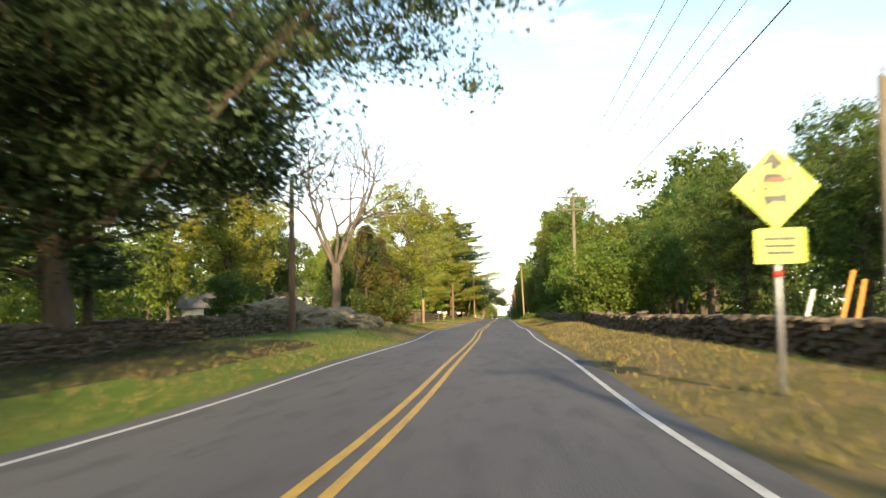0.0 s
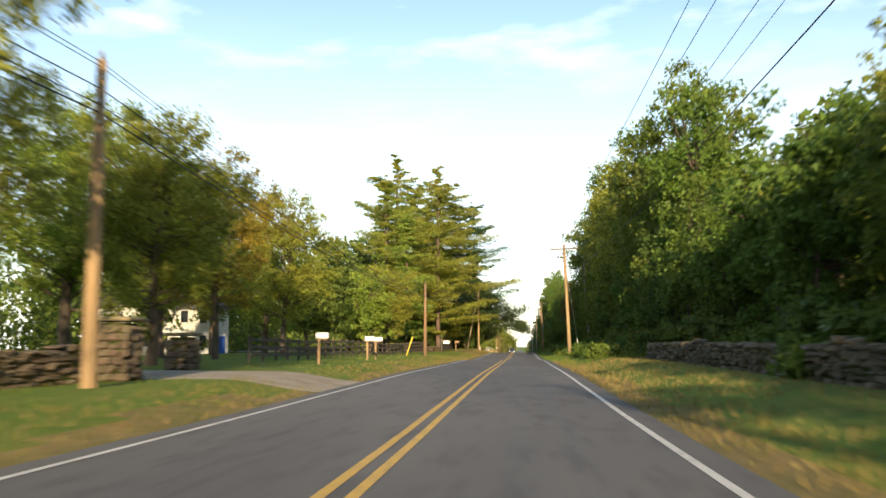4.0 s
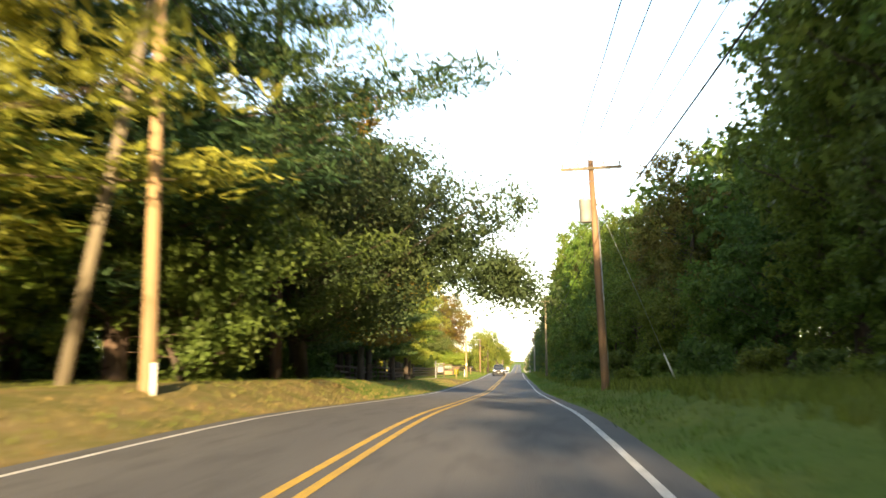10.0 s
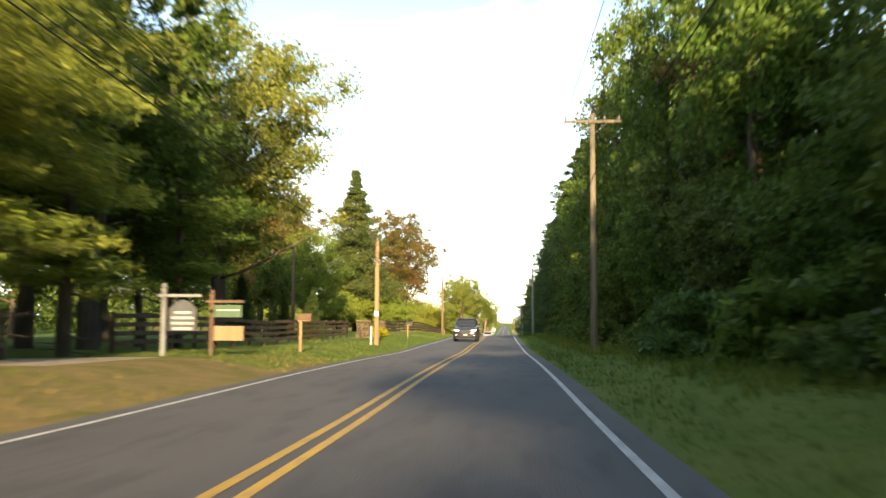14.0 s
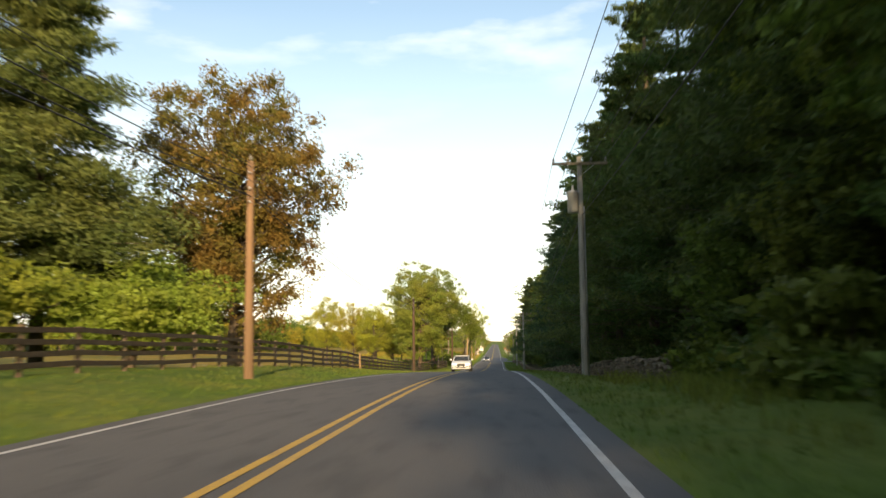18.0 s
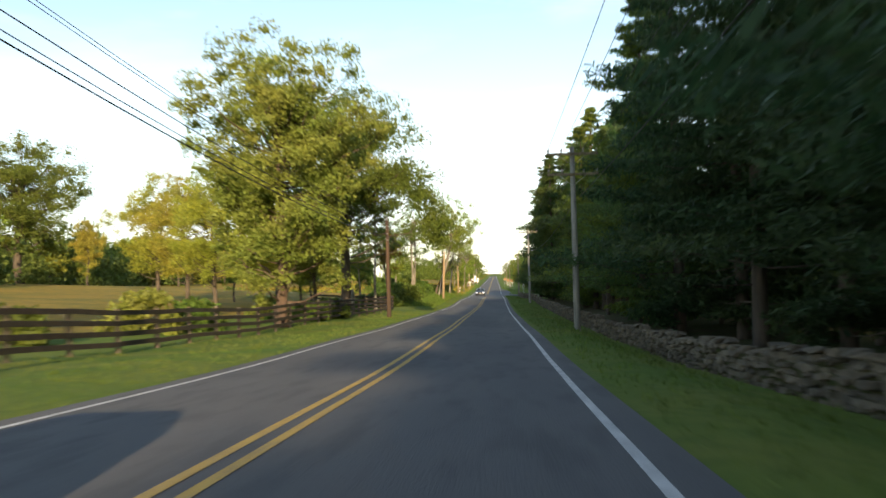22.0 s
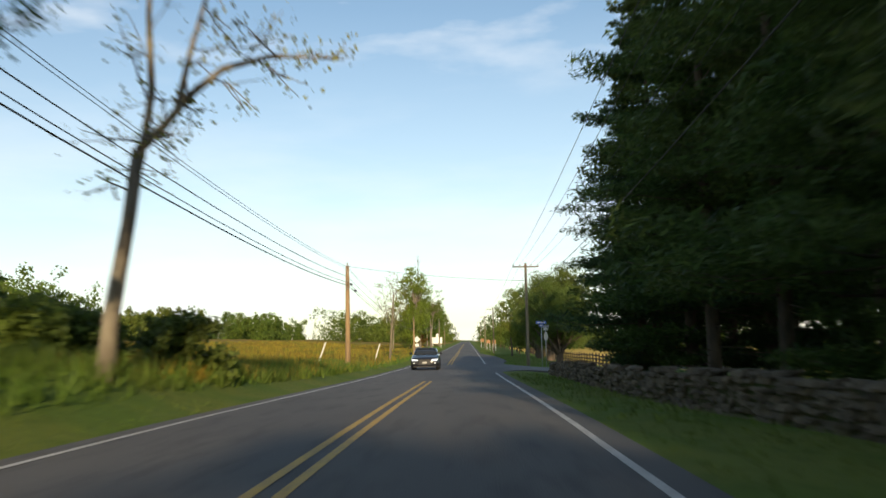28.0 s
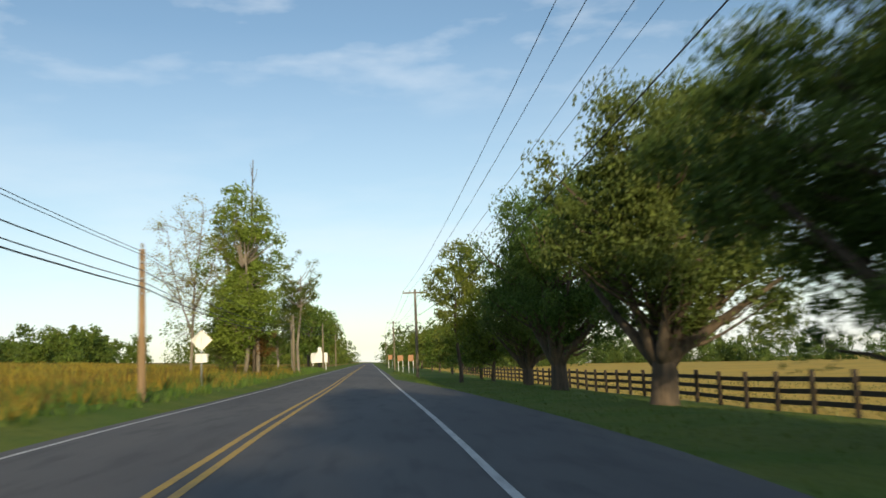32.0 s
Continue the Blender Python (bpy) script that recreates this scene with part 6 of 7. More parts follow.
part("bus_sign", flat("bus_sign", rect(0.20, 0.045, 0, dz + 0.10, 0.01), 0.004, M_RED), face, "red band", at=pose(0, -0.010, 0))
part("bus_front", flat("bus_front", rect(0.32, 0.20, 0, dz - 0.09, 0.03), 0.004, M_BLACK), face, at=pose(0, -0.005, 0))
part("bus_window", flat("bus_window", rect(0.24, 0.08, 0, dz - 0.055, 0.01), 0.004, M_SIGN_LIME), face, at=pose(0, -0.010, 0))
part("bus_light", flat("bus_light", rect(0.09, 0.07, 0.22, dz + 0.12, 0.03), 0.004, M_RED), face, at=pose(0, -0.005, 0))
part("bus_light", flat("bus_light", rect(0.10, 0.07, -0.27, dz - 0.03, 0.03), 0.004, M_RED), face, at=pose(0, -0.005, 0))
for s in (-0.11, 0.11):
    part("bus_wheel", flat("bus_wheel", rect(0.07, 0.08, s, dz - 0.21, 0.02), 0.004, M_BLACK), face, at=pose(0, -0.005, 0))
part("arrow", flat("arrow", [(-0.17, dz + 0.27), (-0.06, dz + 0.31), (-0.06, dz + 0.23), (0.06, dz + 0.23), (0.06, dz + 0.31), (0.17, dz + 0.27), (0, dz + 0.49)], 0.004, M_BLACK), face, "black arrow", at=pose(0, -0.005, 0))
plaque = part("plaque", flat("plaque", rect(0.62, 0.45, 0.03, 2.04 - g, 0.03), 0.006, M_SIGN_LIME), sign, "lime rectangular plaque", at=pose(0, -0.03, 0))
bars(plaque, (0.8, 0.8, 0.7), 0.55, 2.04 - g + 0.09, M_BLACK, cx=0.03, h=0.045, pitch=0.09)


def marker(x, y, h, mat, lean, label):
    thing("marker_stake", label, "marker stake", pose(x, y, ground_z(x, y), 0, lean, 0), data=bx("marker_stake", 0.09, 0.05, 2 * h, mat, 0.012), group="marker stakes")


marker(9.1, 24.0, 1.4, M_WHITE, 15, "pale plastic cable marker leaning behind a wall")
marker(9.35, 22.2, 1.8, M_ORANGE, 15, "orange plastic cable marker leaning behind a wall")
marker(9.8, 22.4, 1.55, M_ORANGE, 13, "orange plastic cable marker leaning behind a wall")
marker(-9.4, 167.8, 1.9, M_YMARK, 18, "yellow plastic cable marker leaning on a lawn")
marker(-7.4, 638.2, 1.5, M_WHITE, 20, "pale plastic cable marker leaning in a field")
marker(-6.6, 663.0, 1.6, M_SIDING, 17, "faded pale cable marker leaning in a field")
marker(-5.3, 228.3, 0.62, M_WHITE, 0, "white plastic marker post beside a utility pole")
marker(-5.95, 340.7, 1.0, M_WHITE, 0, "white plastic marker post beside a utility pole")


def mailbox(x, y, mat, post_mat, turn=90, label="white metal mailbox on a wooden post", h=1.05):
    t = thing("mailbox", label, "mailbox", pose(x, y, ground_z(x, y), 0, 0, turn))
    part("post", bx("post", 0.1, 0.1, h + 0.4, post_mat, 0.01), t, at=pose(0, 0.1, h / 2 - 0.2))
    part("bracket", bx("bracket", 0.07, 0.5, 0.04, post_mat, 0.006), t, at=pose(0, -0.02, h + 0.0))
    prof = [(-0.1, 0.0), (0.1, 0.0), (0.1, 0.14)] + [(0.1 * math.cos(radians(a)), 0.14 + 0.1 * math.sin(radians(a))) for a in (30, 60, 90, 120, 150)] + [(-0.1, 0.14)]
    part("box", flat("box", prof, 0.5, mat), t, at=pose(0, -0.28, h + 0.03))
    part("door", flat("door", [(x * 1.05, z * 1.03) for x, z in prof], 0.02, mat), t, at=pose(0, -0.30, h + 0.03))
    part("flag", bx("flag", 0.01, 0.16, 0.06, M_RED, 0.003), t, "red metal flag", at=pose(0.108, 0.0, h + 0.2))


mailbox(-7.0, 121, M_WHITE, M_CEDARPOST)
mailbox(-7.1, 133.5, M_WHITE, M_CEDARPOST)
mailbox(-7.2, 137, M_WHITE, M_CEDARPOST)
mailbox(-7.3, 204.2, M_CEDARPOST, M_CEDARPOST, label="brown wooden mailbox on a wooden post", h=1.1)
mailbox(-5.8, 323, M_BROWNPOST, M_CEDARPOST, label="wooden mailbox post beside a gravel drive", h=1.15)
mailbox(-6.1, 362, M_PLASTIC, M_CEDARPOST, label="black metal mailbox on a pale post", h=1.05)


def hanging_sign(x, y, h, arm, board, mat, post_mat, label, writing, wmat, low=0.0, shaped=False):
    t = thing("hanging_sign", label, "sign", pose(x, y, ground_z(x, y)))
    part("post", bx("post", 0.11, 0.11, h + 0.4, post_mat, 0.01), t, at=pose(0, 0, h / 2 - 0.2))
    part("finial", lathe("finial", [(0.08, 0), (0.09, 0.03), (0.03, 0.05), (0.055, 0.09), (0.0, 0.14)], post_mat, 8), t, at=pose(0, 0, h))
    part("arm", bx("arm", arm + 0.25, 0.08, 0.08, post_mat, 0.008), t, at=pose(arm / 2 - 0.05, 0, h - 0.22))
    bw, bh = board
    top = h - 0.32 - low
    pts = rect(bw, bh, arm * 0.55, top - bh / 2)
    if shaped:
        cx = arm * 0.55
        pts = [(cx - bw / 2, top - bh), (cx + bw / 2, top - bh), (cx + bw / 2, top - bh * 0.3), (cx + bw * 0.3, top - bh * 0.12), (cx, top), (cx - bw * 0.3, top - bh * 0.12), (cx - bw / 2, top - bh * 0.3)]
    b = part("board", flat("board", pts, 0.03, mat), t, at=pose(0, -0.02, 0))
    bars(b, writing, bw, top - bh * 0.42, wmat, cx=arm * 0.55, pitch=bh * 0.17, h=bh * 0.08)
    for s in (-0.3, 0.3):
        part("chain", tubes("chain", [[(arm * 0.55 + s * bw, 0, h - 0.24, 0.008), (arm * 0.55 + s * bw, 0, top - bh * (0.2 if shaped else 0), 0.008)]], M_METAL, 4), t)


hanging_sign(-8.5, 195.5, 1.75, 1.0, (0.75, 0.36), M_WHITE, M_FENCE_GREY, "white board hanging from a dark wooden post", (0.7,), M_METAL)
hanging_sign(-7.6, 314, 1.85, 0.95, (0.75, 0.85), M_SLATE, M_GREY_POST, "dark slate-grey shaped board hanging from a grey post", (0.6, 0.8, 0.8, 0.7), M_CAN, shaped=True)
hanging_sign(-6.8, 315.6, 1.75, 0.85, (0.8, 0.35), M_GREEN_SIGN, M_BROWNPOST, "green and tan sign board hanging from a brown post", (0.8,), M_SIDING)
thing("sign_panel", "tan wooden sign panel fixed to a post", "sign", pose(-6.3, 315.6, ground_z(-6.5, 315.6) + 0.62), data=bx("sign_panel", 0.86, 0.05, 0.42, M_CEDARPOST, 0.01))

# diamond sign seen from behind the field
g = ground_z(-5.35, 706)
ds = thing("warning_sign", "grey back of a diamond road sign with a small plate", "road sign", pose(-5.35, 706, g, 0, 0, 6))
part("post", tubes("post", [[(0, 0.03, -0.4, 0.035), (0, 0.03, 2.6, 0.035)]], M_METAL, 8), ds)
part("sign_face", flat("sign_face", [(0, 1.6), (0.45, 2.05), (0, 2.5), (-0.45, 2.05)], 0.006, M_SIGN_YELLOW), ds, "dull metal diamond face")
part("plate", flat("plate", rect(0.5, 0.36, 0, 1.3, 0.02), 0.006, M_WHITE), ds, "white plate")

# street name signs and the back of a stop sign
g = ground_z(7.5, 661.7) + 0.82
st = thing("street_sign", "two blue street name blades on a steel post", "street sign", pose(7.5, 661.7, g))
part("post", tubes("post", [[(0, 0, -1.3, 0.03), (0, 0, 2.95, 0.03)]], M_METAL, 8), st)
for z, turn, w in ((2.86, 18, 0.95), (2.62, -62, 0.8)):
    bl = part("name_blade", flat("name_blade", rect(w, 0.24, 0, z, 0.03), 0.006, M_BLUE), st, "blue street name blade", at=pose(0, 0, 0, 0, 0, turn))
    bars(bl, (0.7,), w, z, M_WHITE, h=0.09)
g = ground_z(7.75, 660.4) + 0.7
so = thing("stop_sign", "grey back of an octagonal stop sign with name blades", "road sign", pose(7.75, 660.4, g, 0, 0, 58))
part("post", tubes("post", [[(0, 0.02, -1.2, 0.035), (0, 0.02, 2.75, 0.035)]], M_METAL, 8), so)
part("sign_face", flat("sign_face", [(0.38 * math.cos(radians(22.5 + 45 * k)), 1.78 + 0.38 * math.sin(radians(22.5 + 45 * k))) for k in range(8)], 0.006, M_SIGN_YELLOW), so, "dull metal octagon")
for z, turn in ((2.38, 0), (2.6, 70)):
    part("name_blade", flat("name_blade", rect(0.75, 0.2, 0, z, 0.02), 0.006, M_METAL), so, at=pose(0, 0, 0, 0, 0, turn))

# far signs down the road
g = ground_z(-5.9, 811)
hs = thing("yard_sign", "white house-shaped sign by the roadside", "sign", pose(-6.2, 811, g))
part("board", flat("board", [(-1.3, 0.9), (1.3, 0.9), (1.3, 2.4), (0.4, 2.5), (0.35, 3.3), (-0.2, 3.3), (-0.25, 2.5), (-1.3, 2.4)], 0.08, M_WHITE), hs)
for s in (-1, 1):
    part("post", bx("post", 0.1, 0.1, 1.4, M_WHITE, 0.01), hs, at=pose(s * 1.0, 0.1, 0.5))
for x, y, w, mat in ((6.6, 815, 0.9, M_ROADWORK), (7.6, 800, 0.8, M_ROADWORK), (5.6, 842, 0.9, M_ROADWORK)):
    g = ground_z(x, y)
    o = thing("roadwork_sign", "orange sign on posts beside the road", "road sign", pose(x, y, g))
    part("board", flat("board", rect(w, 0.9, 0, 2.2, 0.04), 0.02, mat), o)
    for s in (-0.4, 0.4):
        part("post", bx("post", 0.08, 0.06, 2.7, M_WHITE, 0.01), o, at=pose(s * w, 0.05, 1.3))


# ---- houses in the yards ----
def house(x, y, w, d, h, turn, label):
    t = thing("house", label, "house", pose(x, y, ground_z(x, y), 0, 0, turn))
    bm = bmesh.new()
    box(bm, w, d, h, pose(0, 0, h / 2 - 0.2))
    part("wall", bm_mesh("wall", bm, M_SIDING), t)
    rise = d * 0.38
    o = 0.5
    vs = [(-w / 2 - o, -d / 2 - o, h - 0.35), (w / 2 + o, -d / 2 - o, h - 0.35), (w / 2 + o, d / 2 + o, h - 0.35), (-w / 2 - o, d / 2 + o, h - 0.35), (-w / 2 - o, 0, h + rise), (w / 2 + o, 0, h + rise)]
    part("roof", mesh_of("roof", vs, [(0, 1, 5, 4), (2, 3, 4, 5), (1, 2, 5), (3, 0, 4), (3, 2, 1, 0)], M_ROOF), t, "grey shingle roof")
    if h > 3:
        part("chimney", bx("chimney", 0.8, 0.6, 2.2, M_STONE, 0.02), t, at=pose(w * 0.3, 0.3, h + rise))
    pane = bx("pane", 0.95, 0.05, 1.35, M_GLASS, 0.01)
    fr = bx("frame", 1.15, 0.08, 1.55, M_WHITE, 0.01)
    for z in (1.5, 4.3)[: 2 if h > 4.5 else 1]:
        for k in range(int(w // 2.6)):
            u = -w / 2 + 1.5 + 2.6 * k
            wi = part("window", fr, t, at=pose(u, -d / 2 - 0.02, z))
            part("pane", pane, wi, at=pose(0, -0.03, 0))
    dr = part("door", bx("door", 1.0, 0.08, 2.1, M_BLUE, 0.01), t, at=pose(w / 2 - 1.0, -d / 2 - 0.03, 1.05))
    part("door_handle", bx("door_handle", 0.04, 0.06, 0.12, M_CHROME, 0.008), dr, at=pose(0.4, -0.06, 0))


house(-41, 188, 13, 8, 5.6, 55, "white two-storey house half hidden by yard trees")
house(-27, 86, 4, 3, 2.3, 40, "small white outbuilding on a lawn")
house(-44, 345, 12, 8, 5.2, 60, "pale house half hidden behind a yard's trees")


# ---- cars ----
def loft(name, stations, mat, smooth=True):
    """A skin over cross-sections; each is a list of (x, z) at one y."""
    vs, fs = [], []
    n = len(stations[0][1])
    for y, sec in stations:
        vs += [(x, y, z) for x, z in sec]
    for i in range(len(stations) - 1):
        for k in range(n):
            p, q = i * n + k, i * n + (k + 1) % n
            fs.append((p, q, q + n, p + n))
    fs.append(tuple(range(n - 1, -1, -1)))
    fs.append(tuple(range((len(stations) - 1) * n, len(stations) * n)))
    return mesh_of(name, vs, fs, mat, smooth=smooth)


def car(x, y, label, paint, L, W, H, bonnet, suv):
    """Facing -y. Body below the belt line, glazed cabin above, wheels and front details."""
    z0 = road_z(y)
    tilt = math.degrees(math.atan2(road_z(y + 1) - road_z(y - 1), 2))
    t = thing("car", label, "car", pose(x, y, z0 + 0.008, tilt, 0, 0))
    hw, lo, belt = W / 2, 0.24 if suv else 0.19, bonnet + 0.08

    def sec(w, low, top, flare=0.0):
        return [(-w * 0.9, low), (w * 0.9, low), (w, low + 0.14), (w + flare, (low + top) / 2), (w * 0.97, top - 0.08), (w * 0.86, top), (0, top + 0.035), (-w * 0.86, top), (-w * 0.97, top - 0.08), (-w - flare, (low + top) / 2), (-w, low + 0.14)]

    h = L / 2
    part("body", loft("body", [(-h, sec(hw * 0.80, lo + 0.12, bonnet - 0.32)), (-h + 0.10, sec(hw * 0.92, lo, bonnet - 0.22)), (-h + 0.45, sec(hw * 0.98, lo, bonnet - 0.11, 0.01)), (-h + 1.25, sec(hw, lo, bonnet + 0.03, 0.01)),
                               (-h + 1.6, sec(hw, lo, belt, 0.01)), (h - 1.2, sec(hw, lo, belt + 0.03, 0.01)), (h - 0.5, sec(hw * 0.98, lo, belt + 0.04)), (h - 0.1, sec(hw * 0.93, lo + 0.03, belt - 0.02)), (h, sec(hw * 0.85, lo + 0.12, belt - 0.15))], paint), t)
    y0, y1, y2, y3 = -h + (1.25 if suv else 1.4), -h + (2.0 if suv else 2.3), h - (0.75 if suv else 1.5), h - (0.25 if suv else 0.7)

    def cab(w, low, top):
        return [(-w, low), (w, low), (w * 0.97, low + (top - low) * 0.5), (w * 0.86, top - 0.05), (w * 0.72, top), (-w * 0.72, top), (-w * 0.86, top - 0.05), (-w * 0.97, low + (top - low) * 0.5)]

    part("glasshouse", loft("glasshouse", [(y0, cab(hw * 0.80, belt - 0.06, belt + 0.0)), (y1, cab(hw * 0.90, belt - 0.06, H - 0.05)), ((y1 + y2) / 2, cab(hw * 0.92, belt - 0.06, H - 0.02)), (y2, cab(hw * 0.90, belt - 0.06, H - 0.06)), (y3, cab(hw * 0.82, belt - 0.06, belt + 0.06))], M_GLASS), t, "dark tinted windows")
    roof_w = hw * 0.70
    part("roof", loft("roof", [(y1 - 0.05, [(-roof_w, H - 0.06), (roof_w, H - 0.06), (roof_w * 0.9, H - 0.02), (-roof_w * 0.9, H - 0.02)]), ((y1 + y2) / 2, [(-roof_w * 1.06, H - 0.05), (roof_w * 1.06, H - 0.05), (roof_w * 0.92, H + 0.02), (-roof_w * 0.92, H + 0.02)]),
                               (y2 + 0.05, [(-roof_w, H - 0.08), (roof_w, H - 0.08), (roof_w * 0.9, H - 0.03), (-roof_w * 0.9, H - 0.03)])], paint), t)
    for s in (-1, 1):
        part("pillar", tubes("pillar", [[(s * hw * 0.80, y0 + 0.02, belt, 0.035), (s * hw * 0.70, y1, H - 0.05, 0.035)]], paint, 6), t)
        part("pillar", tubes("pillar", [[(s * hw * 0.88, (y1 + y2) / 2, belt, 0.04), (s * hw * 0.72, (y1 + y2) / 2, H - 0.04, 0.035)]], paint, 6), t)
        lamp = loft("headlight", [(-0.03, [(-0.17, -0.04), (0.15, -0.075), (0.19, 0.075), (-0.15, 0.03)]), (0.26, [(-0.13, -0.04), (0.20, -0.07), (0.23, 0.09), (-0.11, 0.05)])], M_LAMP)
        part("headlight", lamp, t, at=pose(s * hw * 0.66, -h - 0.01, bonnet - 0.29) @ Matrix.Diagonal((s * 1.15, 1, 0.8, 1)))
        sc = part("side_intake", bx("side_intake", 0.36, 0.07, 0.13, M_PLASTIC, 0.02), t, "black side intake", at=pose(s * hw * 0.68, -h + 0.03, lo + 0.27))
        part("side_slot", bx("side_slot", 0.30, 0.06, 0.06, M_PLASTIC, 0.015), t, "black slot below the headlight", at=pose(s * hw * 0.70, -h + 0.045, lo + 0.43))
        part("fog_light", bx("fog_light", 0.10, 0.03, 0.04, M_LAMP, 0.01), sc, at=pose(0.05 * s, -0.035, 0))
        mi = part("mirror", bx("mirror", 0.2, 0.12, 0.14, paint, 0.03), t, at=pose(s * (hw + 0.09), y0 + 0.35, belt + 0.08))
        part("mirror_glass", bx("mirror_glass", 0.15, 0.01, 0.1, M_CHROME, 0.003), mi, at=pose(0, 0.062, 0))
        part("tail_light", bx("tail_light", 0.26, 0.06, 0.16, M_LAMP_RED, 0.02), t, at=pose(s * hw * 0.72, h - 0.05, belt - 0.12))
        rad = 0.37 if suv else 0.33
        for yy in (-h + 0.92, h - 0.95):
            wh = part("wheel", lathe("wheel", [(rad * 0.62, -0.11), (rad, -0.09), (rad, 0.09), (rad * 0.62, 0.11)], M_TYRE, 20), t, at=pose(s * (hw - 0.10), yy, rad, 0, 90, 0))
            part("rim", lathe("rim", [(rad * 0.6, -0.118), (rad * 0.55, -0.10), (rad * 0.2, -0.09), (rad * 0.2, 0.09), (rad * 0.55, 0.10), (rad * 0.6, 0.118)], M_CHROME, 20), wh)
            part("wheel_arch", tubes("wheel_arch", [[(s * (hw + 0.004), yy + (rad + 0.05) * math.cos(radians(a)), rad + (rad + 0.05) * math.sin(radians(a)), 0.03) for a in range(-10, 191, 20)]], M_PLASTIC, 5), t)
    gr = part("grille", flat("grille", rect(W * 0.42, 0.31, 0, 0, 0.11), 0.08, M_PLASTIC), t, "dark mesh grille", at=pose(0, -h - 0.015, bonnet - 0.40))
    part("grille_frame", tubes("grille_frame", [[(x, -0.004, z, 0.012) for x, z in rect(W * 0.42, 0.31, 0, 0, 0.11) + [(W * 0.21 - 0.11, -0.155)]]], paint, 5), gr)
    for k in range(3):
        part("grille_bar", bx("grille_bar", W * 0.33, 0.012, 0.014, M_PLASTIC, 0.003), gr, at=pose(0, -0.006, -0.06 + 0.06 * k))
    part("lower_intake", bx("lower_intake", W * 0.48, 0.06, 0.10, M_PLASTIC, 0.02), t, at=pose(0, -h + 0.0, lo + 0.20))
    part("skirt", bx("skirt", W * 0.82, 0.24, 0.10, M_PLASTIC, 0.03), t, "black lower skirt", at=pose(0, -h + 0.14, lo + 0.02))
    part("licence_plate", bx("licence_plate", 0.3, 0.015, 0.11, M_CAN, 0.004), t, at=pose(0, -h - 0.022, lo + 0.29))
    part("windscreen_wiper", tubes("windscreen_wiper", [[(-0.4, y0 + 0.03, belt + 0.04, 0.012), (0.15, y0 + 0.10, belt + 0.10, 0.008)]], M_PLASTIC, 4), t)


car(-1.62, 364.5, "black suv in the oncoming lane", M_CAR_GREY, 5.0, 1.95, 1.86, 1.18, True)
car(-1.95, 464.2, "white suv in the oncoming lane with dark windows", M_CAR_WHITE, 4.6, 1.88, 1.6, 1.04, True)
car(-1.55, 648.5, "black sedan in the oncoming lane", M_CAR_BLACK, 4.9, 1.86, 1.45, 0.94, False)

# ---- grass ----
rng_g = np.random.default_rng(17)


def blades(name, label, n, xa, xb, ya, yb, h, w, mat, keep=None, clump=3):
    """Tufts of narrow blades scattered over a strip beside the road."""
    m = n // clump
    x0, y0 = rng_g.uniform(xa, xb, m), rng_g.uniform(ya, yb, m)
    vs = []
    for x, y in zip(x0, y0):
        if keep and not keep(x, y):
            continue
        x += road_x(y)
        z = ground_z(x, y)
        for _ in range(clump):
            u, v = x + rng_g.normal() * 0.05, y + rng_g.normal() * 0.05
            hh = h * rng_g.uniform(0.5, 1.4)
            a = rng_g.uniform(0, 6.283)
            c, s = math.cos(a) * w, math.sin(a) * w
            lx, ly = rng_g.normal() * hh * 0.35, rng_g.normal() * hh * 0.35
            vs += [(u - c, v - s, z - 0.02), (u + c, v + s, z - 0.02), (u + lx, v + ly, z + hh)]
    n3 = len(vs)
    me = bpy.data.meshes.new(name)
    me.vertices.add(n3)
    me.vertices.foreach_set("co", np.asarray(vs).ravel())
    me.loops.add(n3)
    me.loops.foreach_set("vertex_index", np.arange(n3, dtype=np.int32))
    me.polygons.add(n3 // 3)
    me.polygons.foreach_set("loop_start", np.arange(0, n3, 3, dtype=np.int32))
    me.update(calc_edges=True)
    me.materials.append(mat)
    thing(name, label, "grass", kind="stuff", data=me)


def patchy(x, y):
    return noise.noise((x * 0.25, y * 0.25, 5.0)) > -0.25


def clear(x, y):
    return not ((107 < y < 112) or (206 < y < 212) or (306 < y < 312)) and not (541 < y < 547)


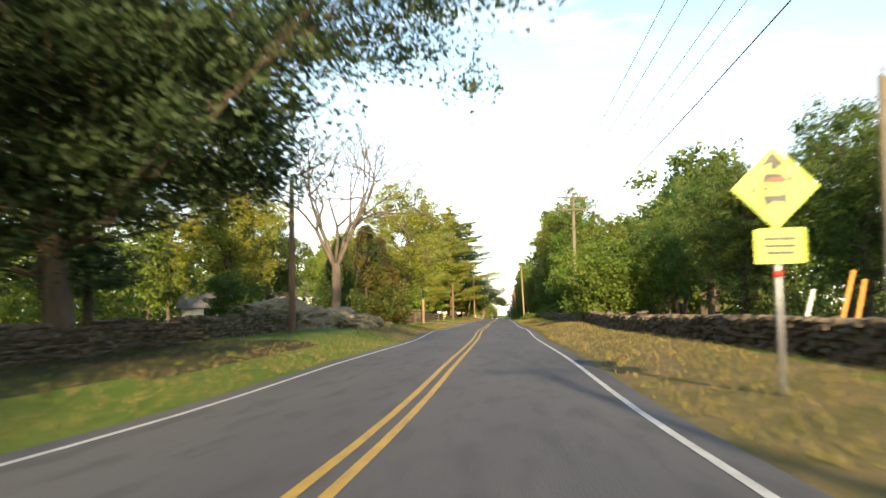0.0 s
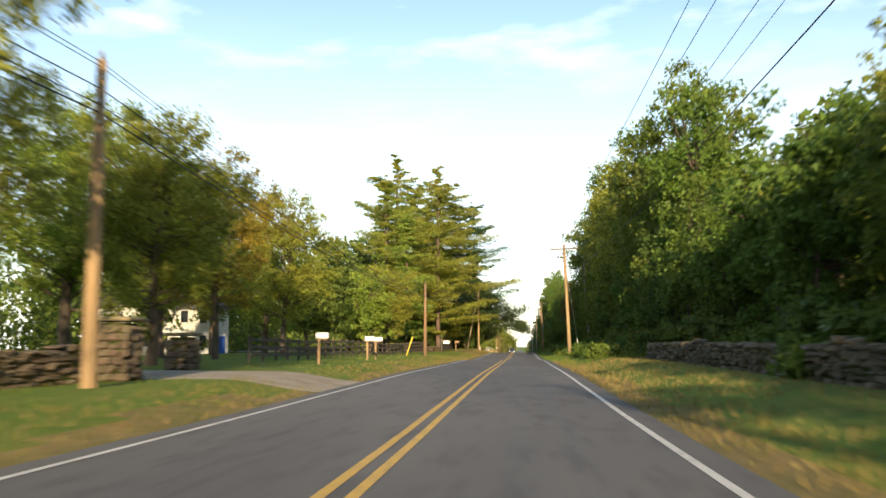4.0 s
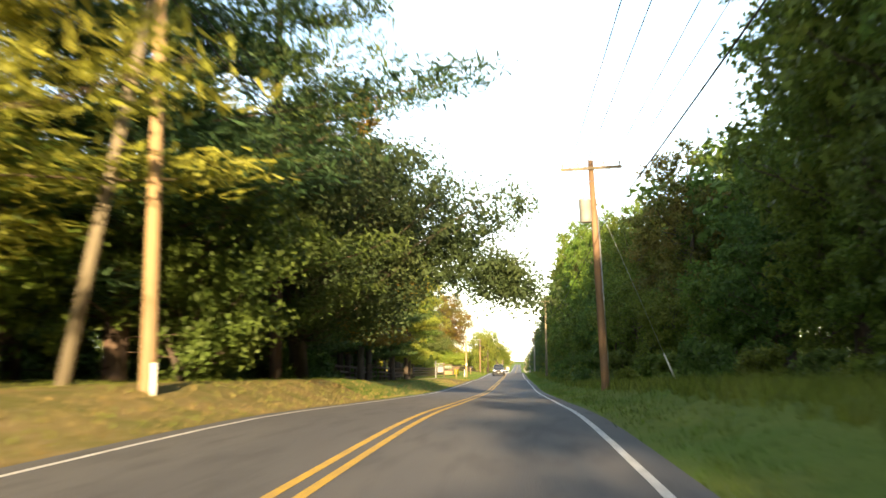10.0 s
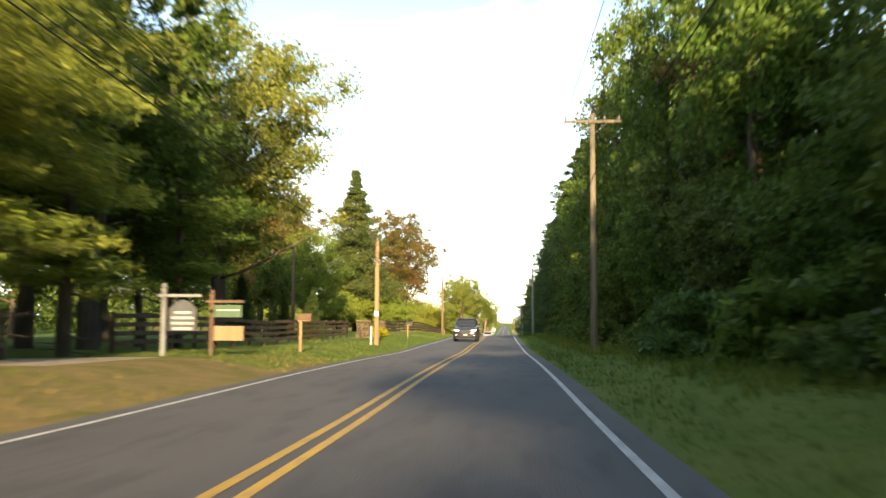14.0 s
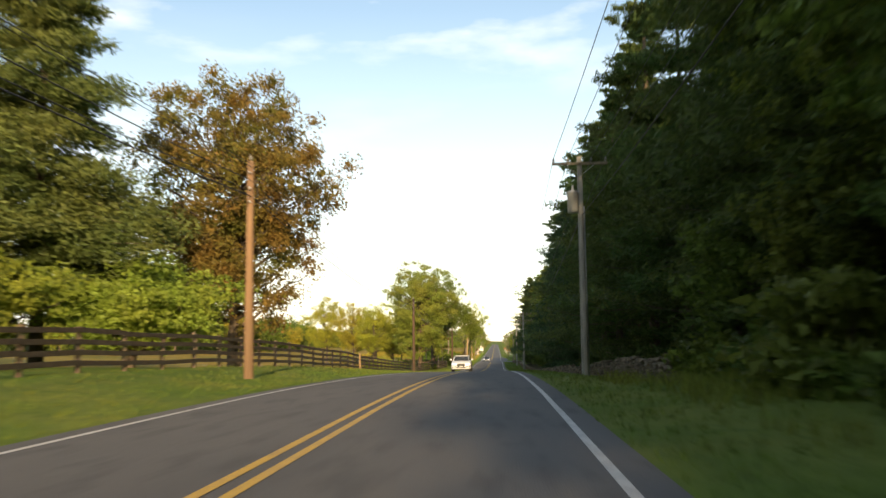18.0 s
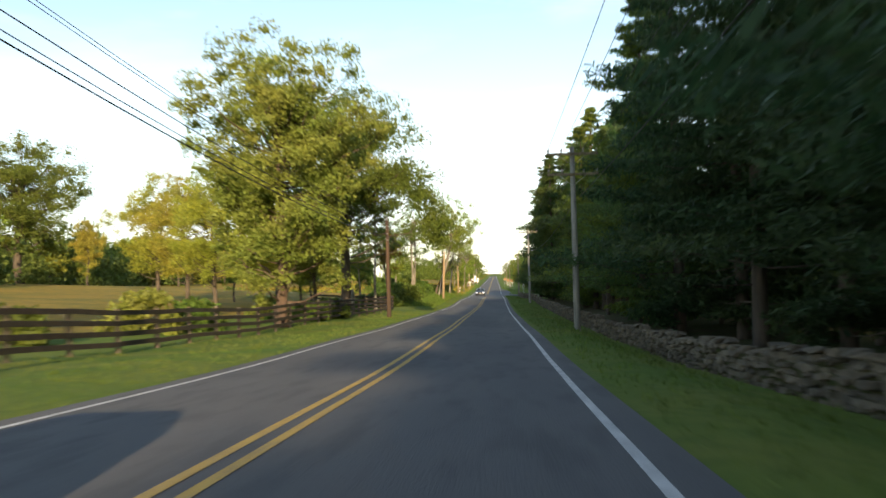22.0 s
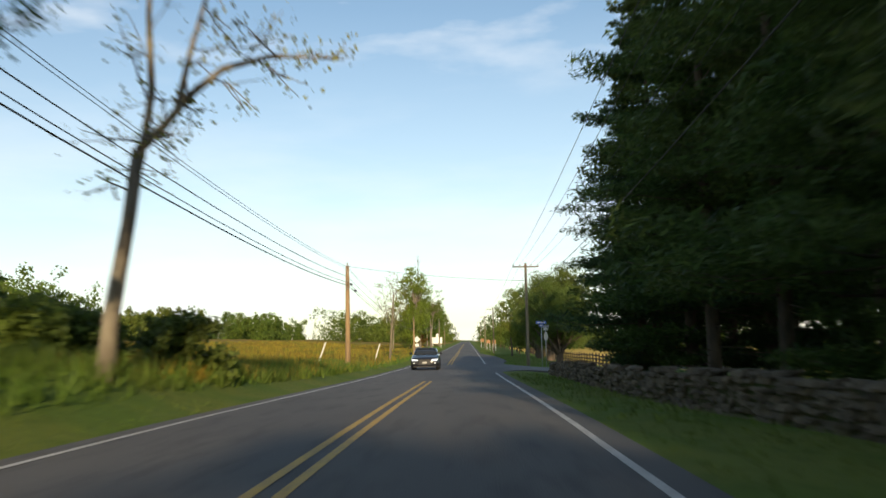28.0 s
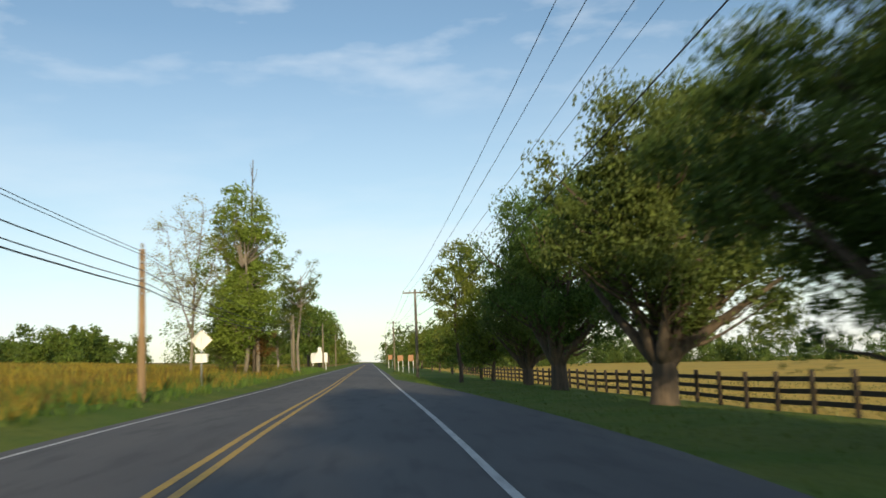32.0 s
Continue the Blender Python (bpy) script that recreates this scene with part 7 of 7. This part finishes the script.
blades("grass", "green mown verge grass beside the road", 52000, 3.7, 7.6, 130, 632, 0.10, 0.014, L_GRASS)
blades("grass", "straw-coloured verge grass beside a stone wall", 16000, 3.7, 7.0, 2, 130, 0.11, 0.012, L_STRAW)
blades("grass", "green verge grass at a field's edge", 12000, 4.0, 12.0, 664, 760, 0.09, 0.014, L_GRASS, lambda x, y: x > 3.7 + shoulder_w(y))
blades("grass", "green lawn grass beside the road", 42000, -10.0, -3.7, 0, 560, 0.09, 0.014, L_GRASS, lambda x, y: clear(x, y) and patchy(x, y))
blades("dry_grass", "dry straw grass along the road's edge", 18000, -5.6, -3.55, 0, 322, 0.10, 0.012, L_STRAW, clear)
blades("grass", "green verge grass along the road's edge", 20000, -6.5, -3.55, 318, 606, 0.08, 0.012, L_GRASS, clear)
blades("dry_grass", "dry straw grass along the road's edge", 3000, 3.55, 4.6, 90, 150, 0.08, 0.012, L_STRAW)
blades("grass", "green verge grass along the road's edge", 9000, 3.55, 4.6, 150, 400, 0.08, 0.012, L_GRASS)
blades("tall_grass", "tall green weeds and grass on a bank", 26000, -9.5, -4.6, 556, 640, 0.42, 0.022, L_WEED)
blades("tall_grass", "tall green grass at a field's edge", 16000, -8.5, -4.4, 640, 800, 0.35, 0.022, L_GRASS)


def drift(a, b, lo):
    """Uneven patches of one plant in the meadow."""
    return lambda x, y: noise.noise((x * a, y * a, b)) + 0.5 * noise.noise((x * a * 3, y * a * 3, b)) > lo


blades("goldenrod", "golden meadow of goldenrod and dry stalks", 64000, -42, -7.0, 606, 800, 0.62, 0.04, L_GOLDENROD, drift(0.10, 1.0, -0.12))
blades("meadow_weed", "green weeds mixed through a golden meadow", 60000, -42, -6.0, 600, 800, 0.55, 0.035, L_WEED, drift(0.13, 4.0, 0.02))
blades("dry_stalk", "brown dry stalks in a golden meadow", 50000, -40, -6.5, 606, 800, 0.58, 0.035, L_BROWN, drift(0.16, 8.0, 0.05))
blades("goldenrod", "goldenrod and straw at a meadow's edge", 16000, -8.0, -4.9, 606, 760, 0.40, 0.024, L_GOLDENROD, drift(0.3, 2.0, 0.0))
blades("dry_stalk", "brown stalks at a meadow's edge", 9000, -8.0, -5.2, 600, 760, 0.42, 0.024, L_BROWN, drift(0.3, 6.0, 0.1))
blades("hay_stubble", "pale cut hay stubble in a field", 24000, 15.5, 42, 600, 780, 0.16, 0.03, L_STRAW, patchy)
blades("tall_grass", "tall green weeds at a wood's edge", 30000, 5.2, 8.4, 132, 404, 0.32, 0.02, L_WEED, patchy)
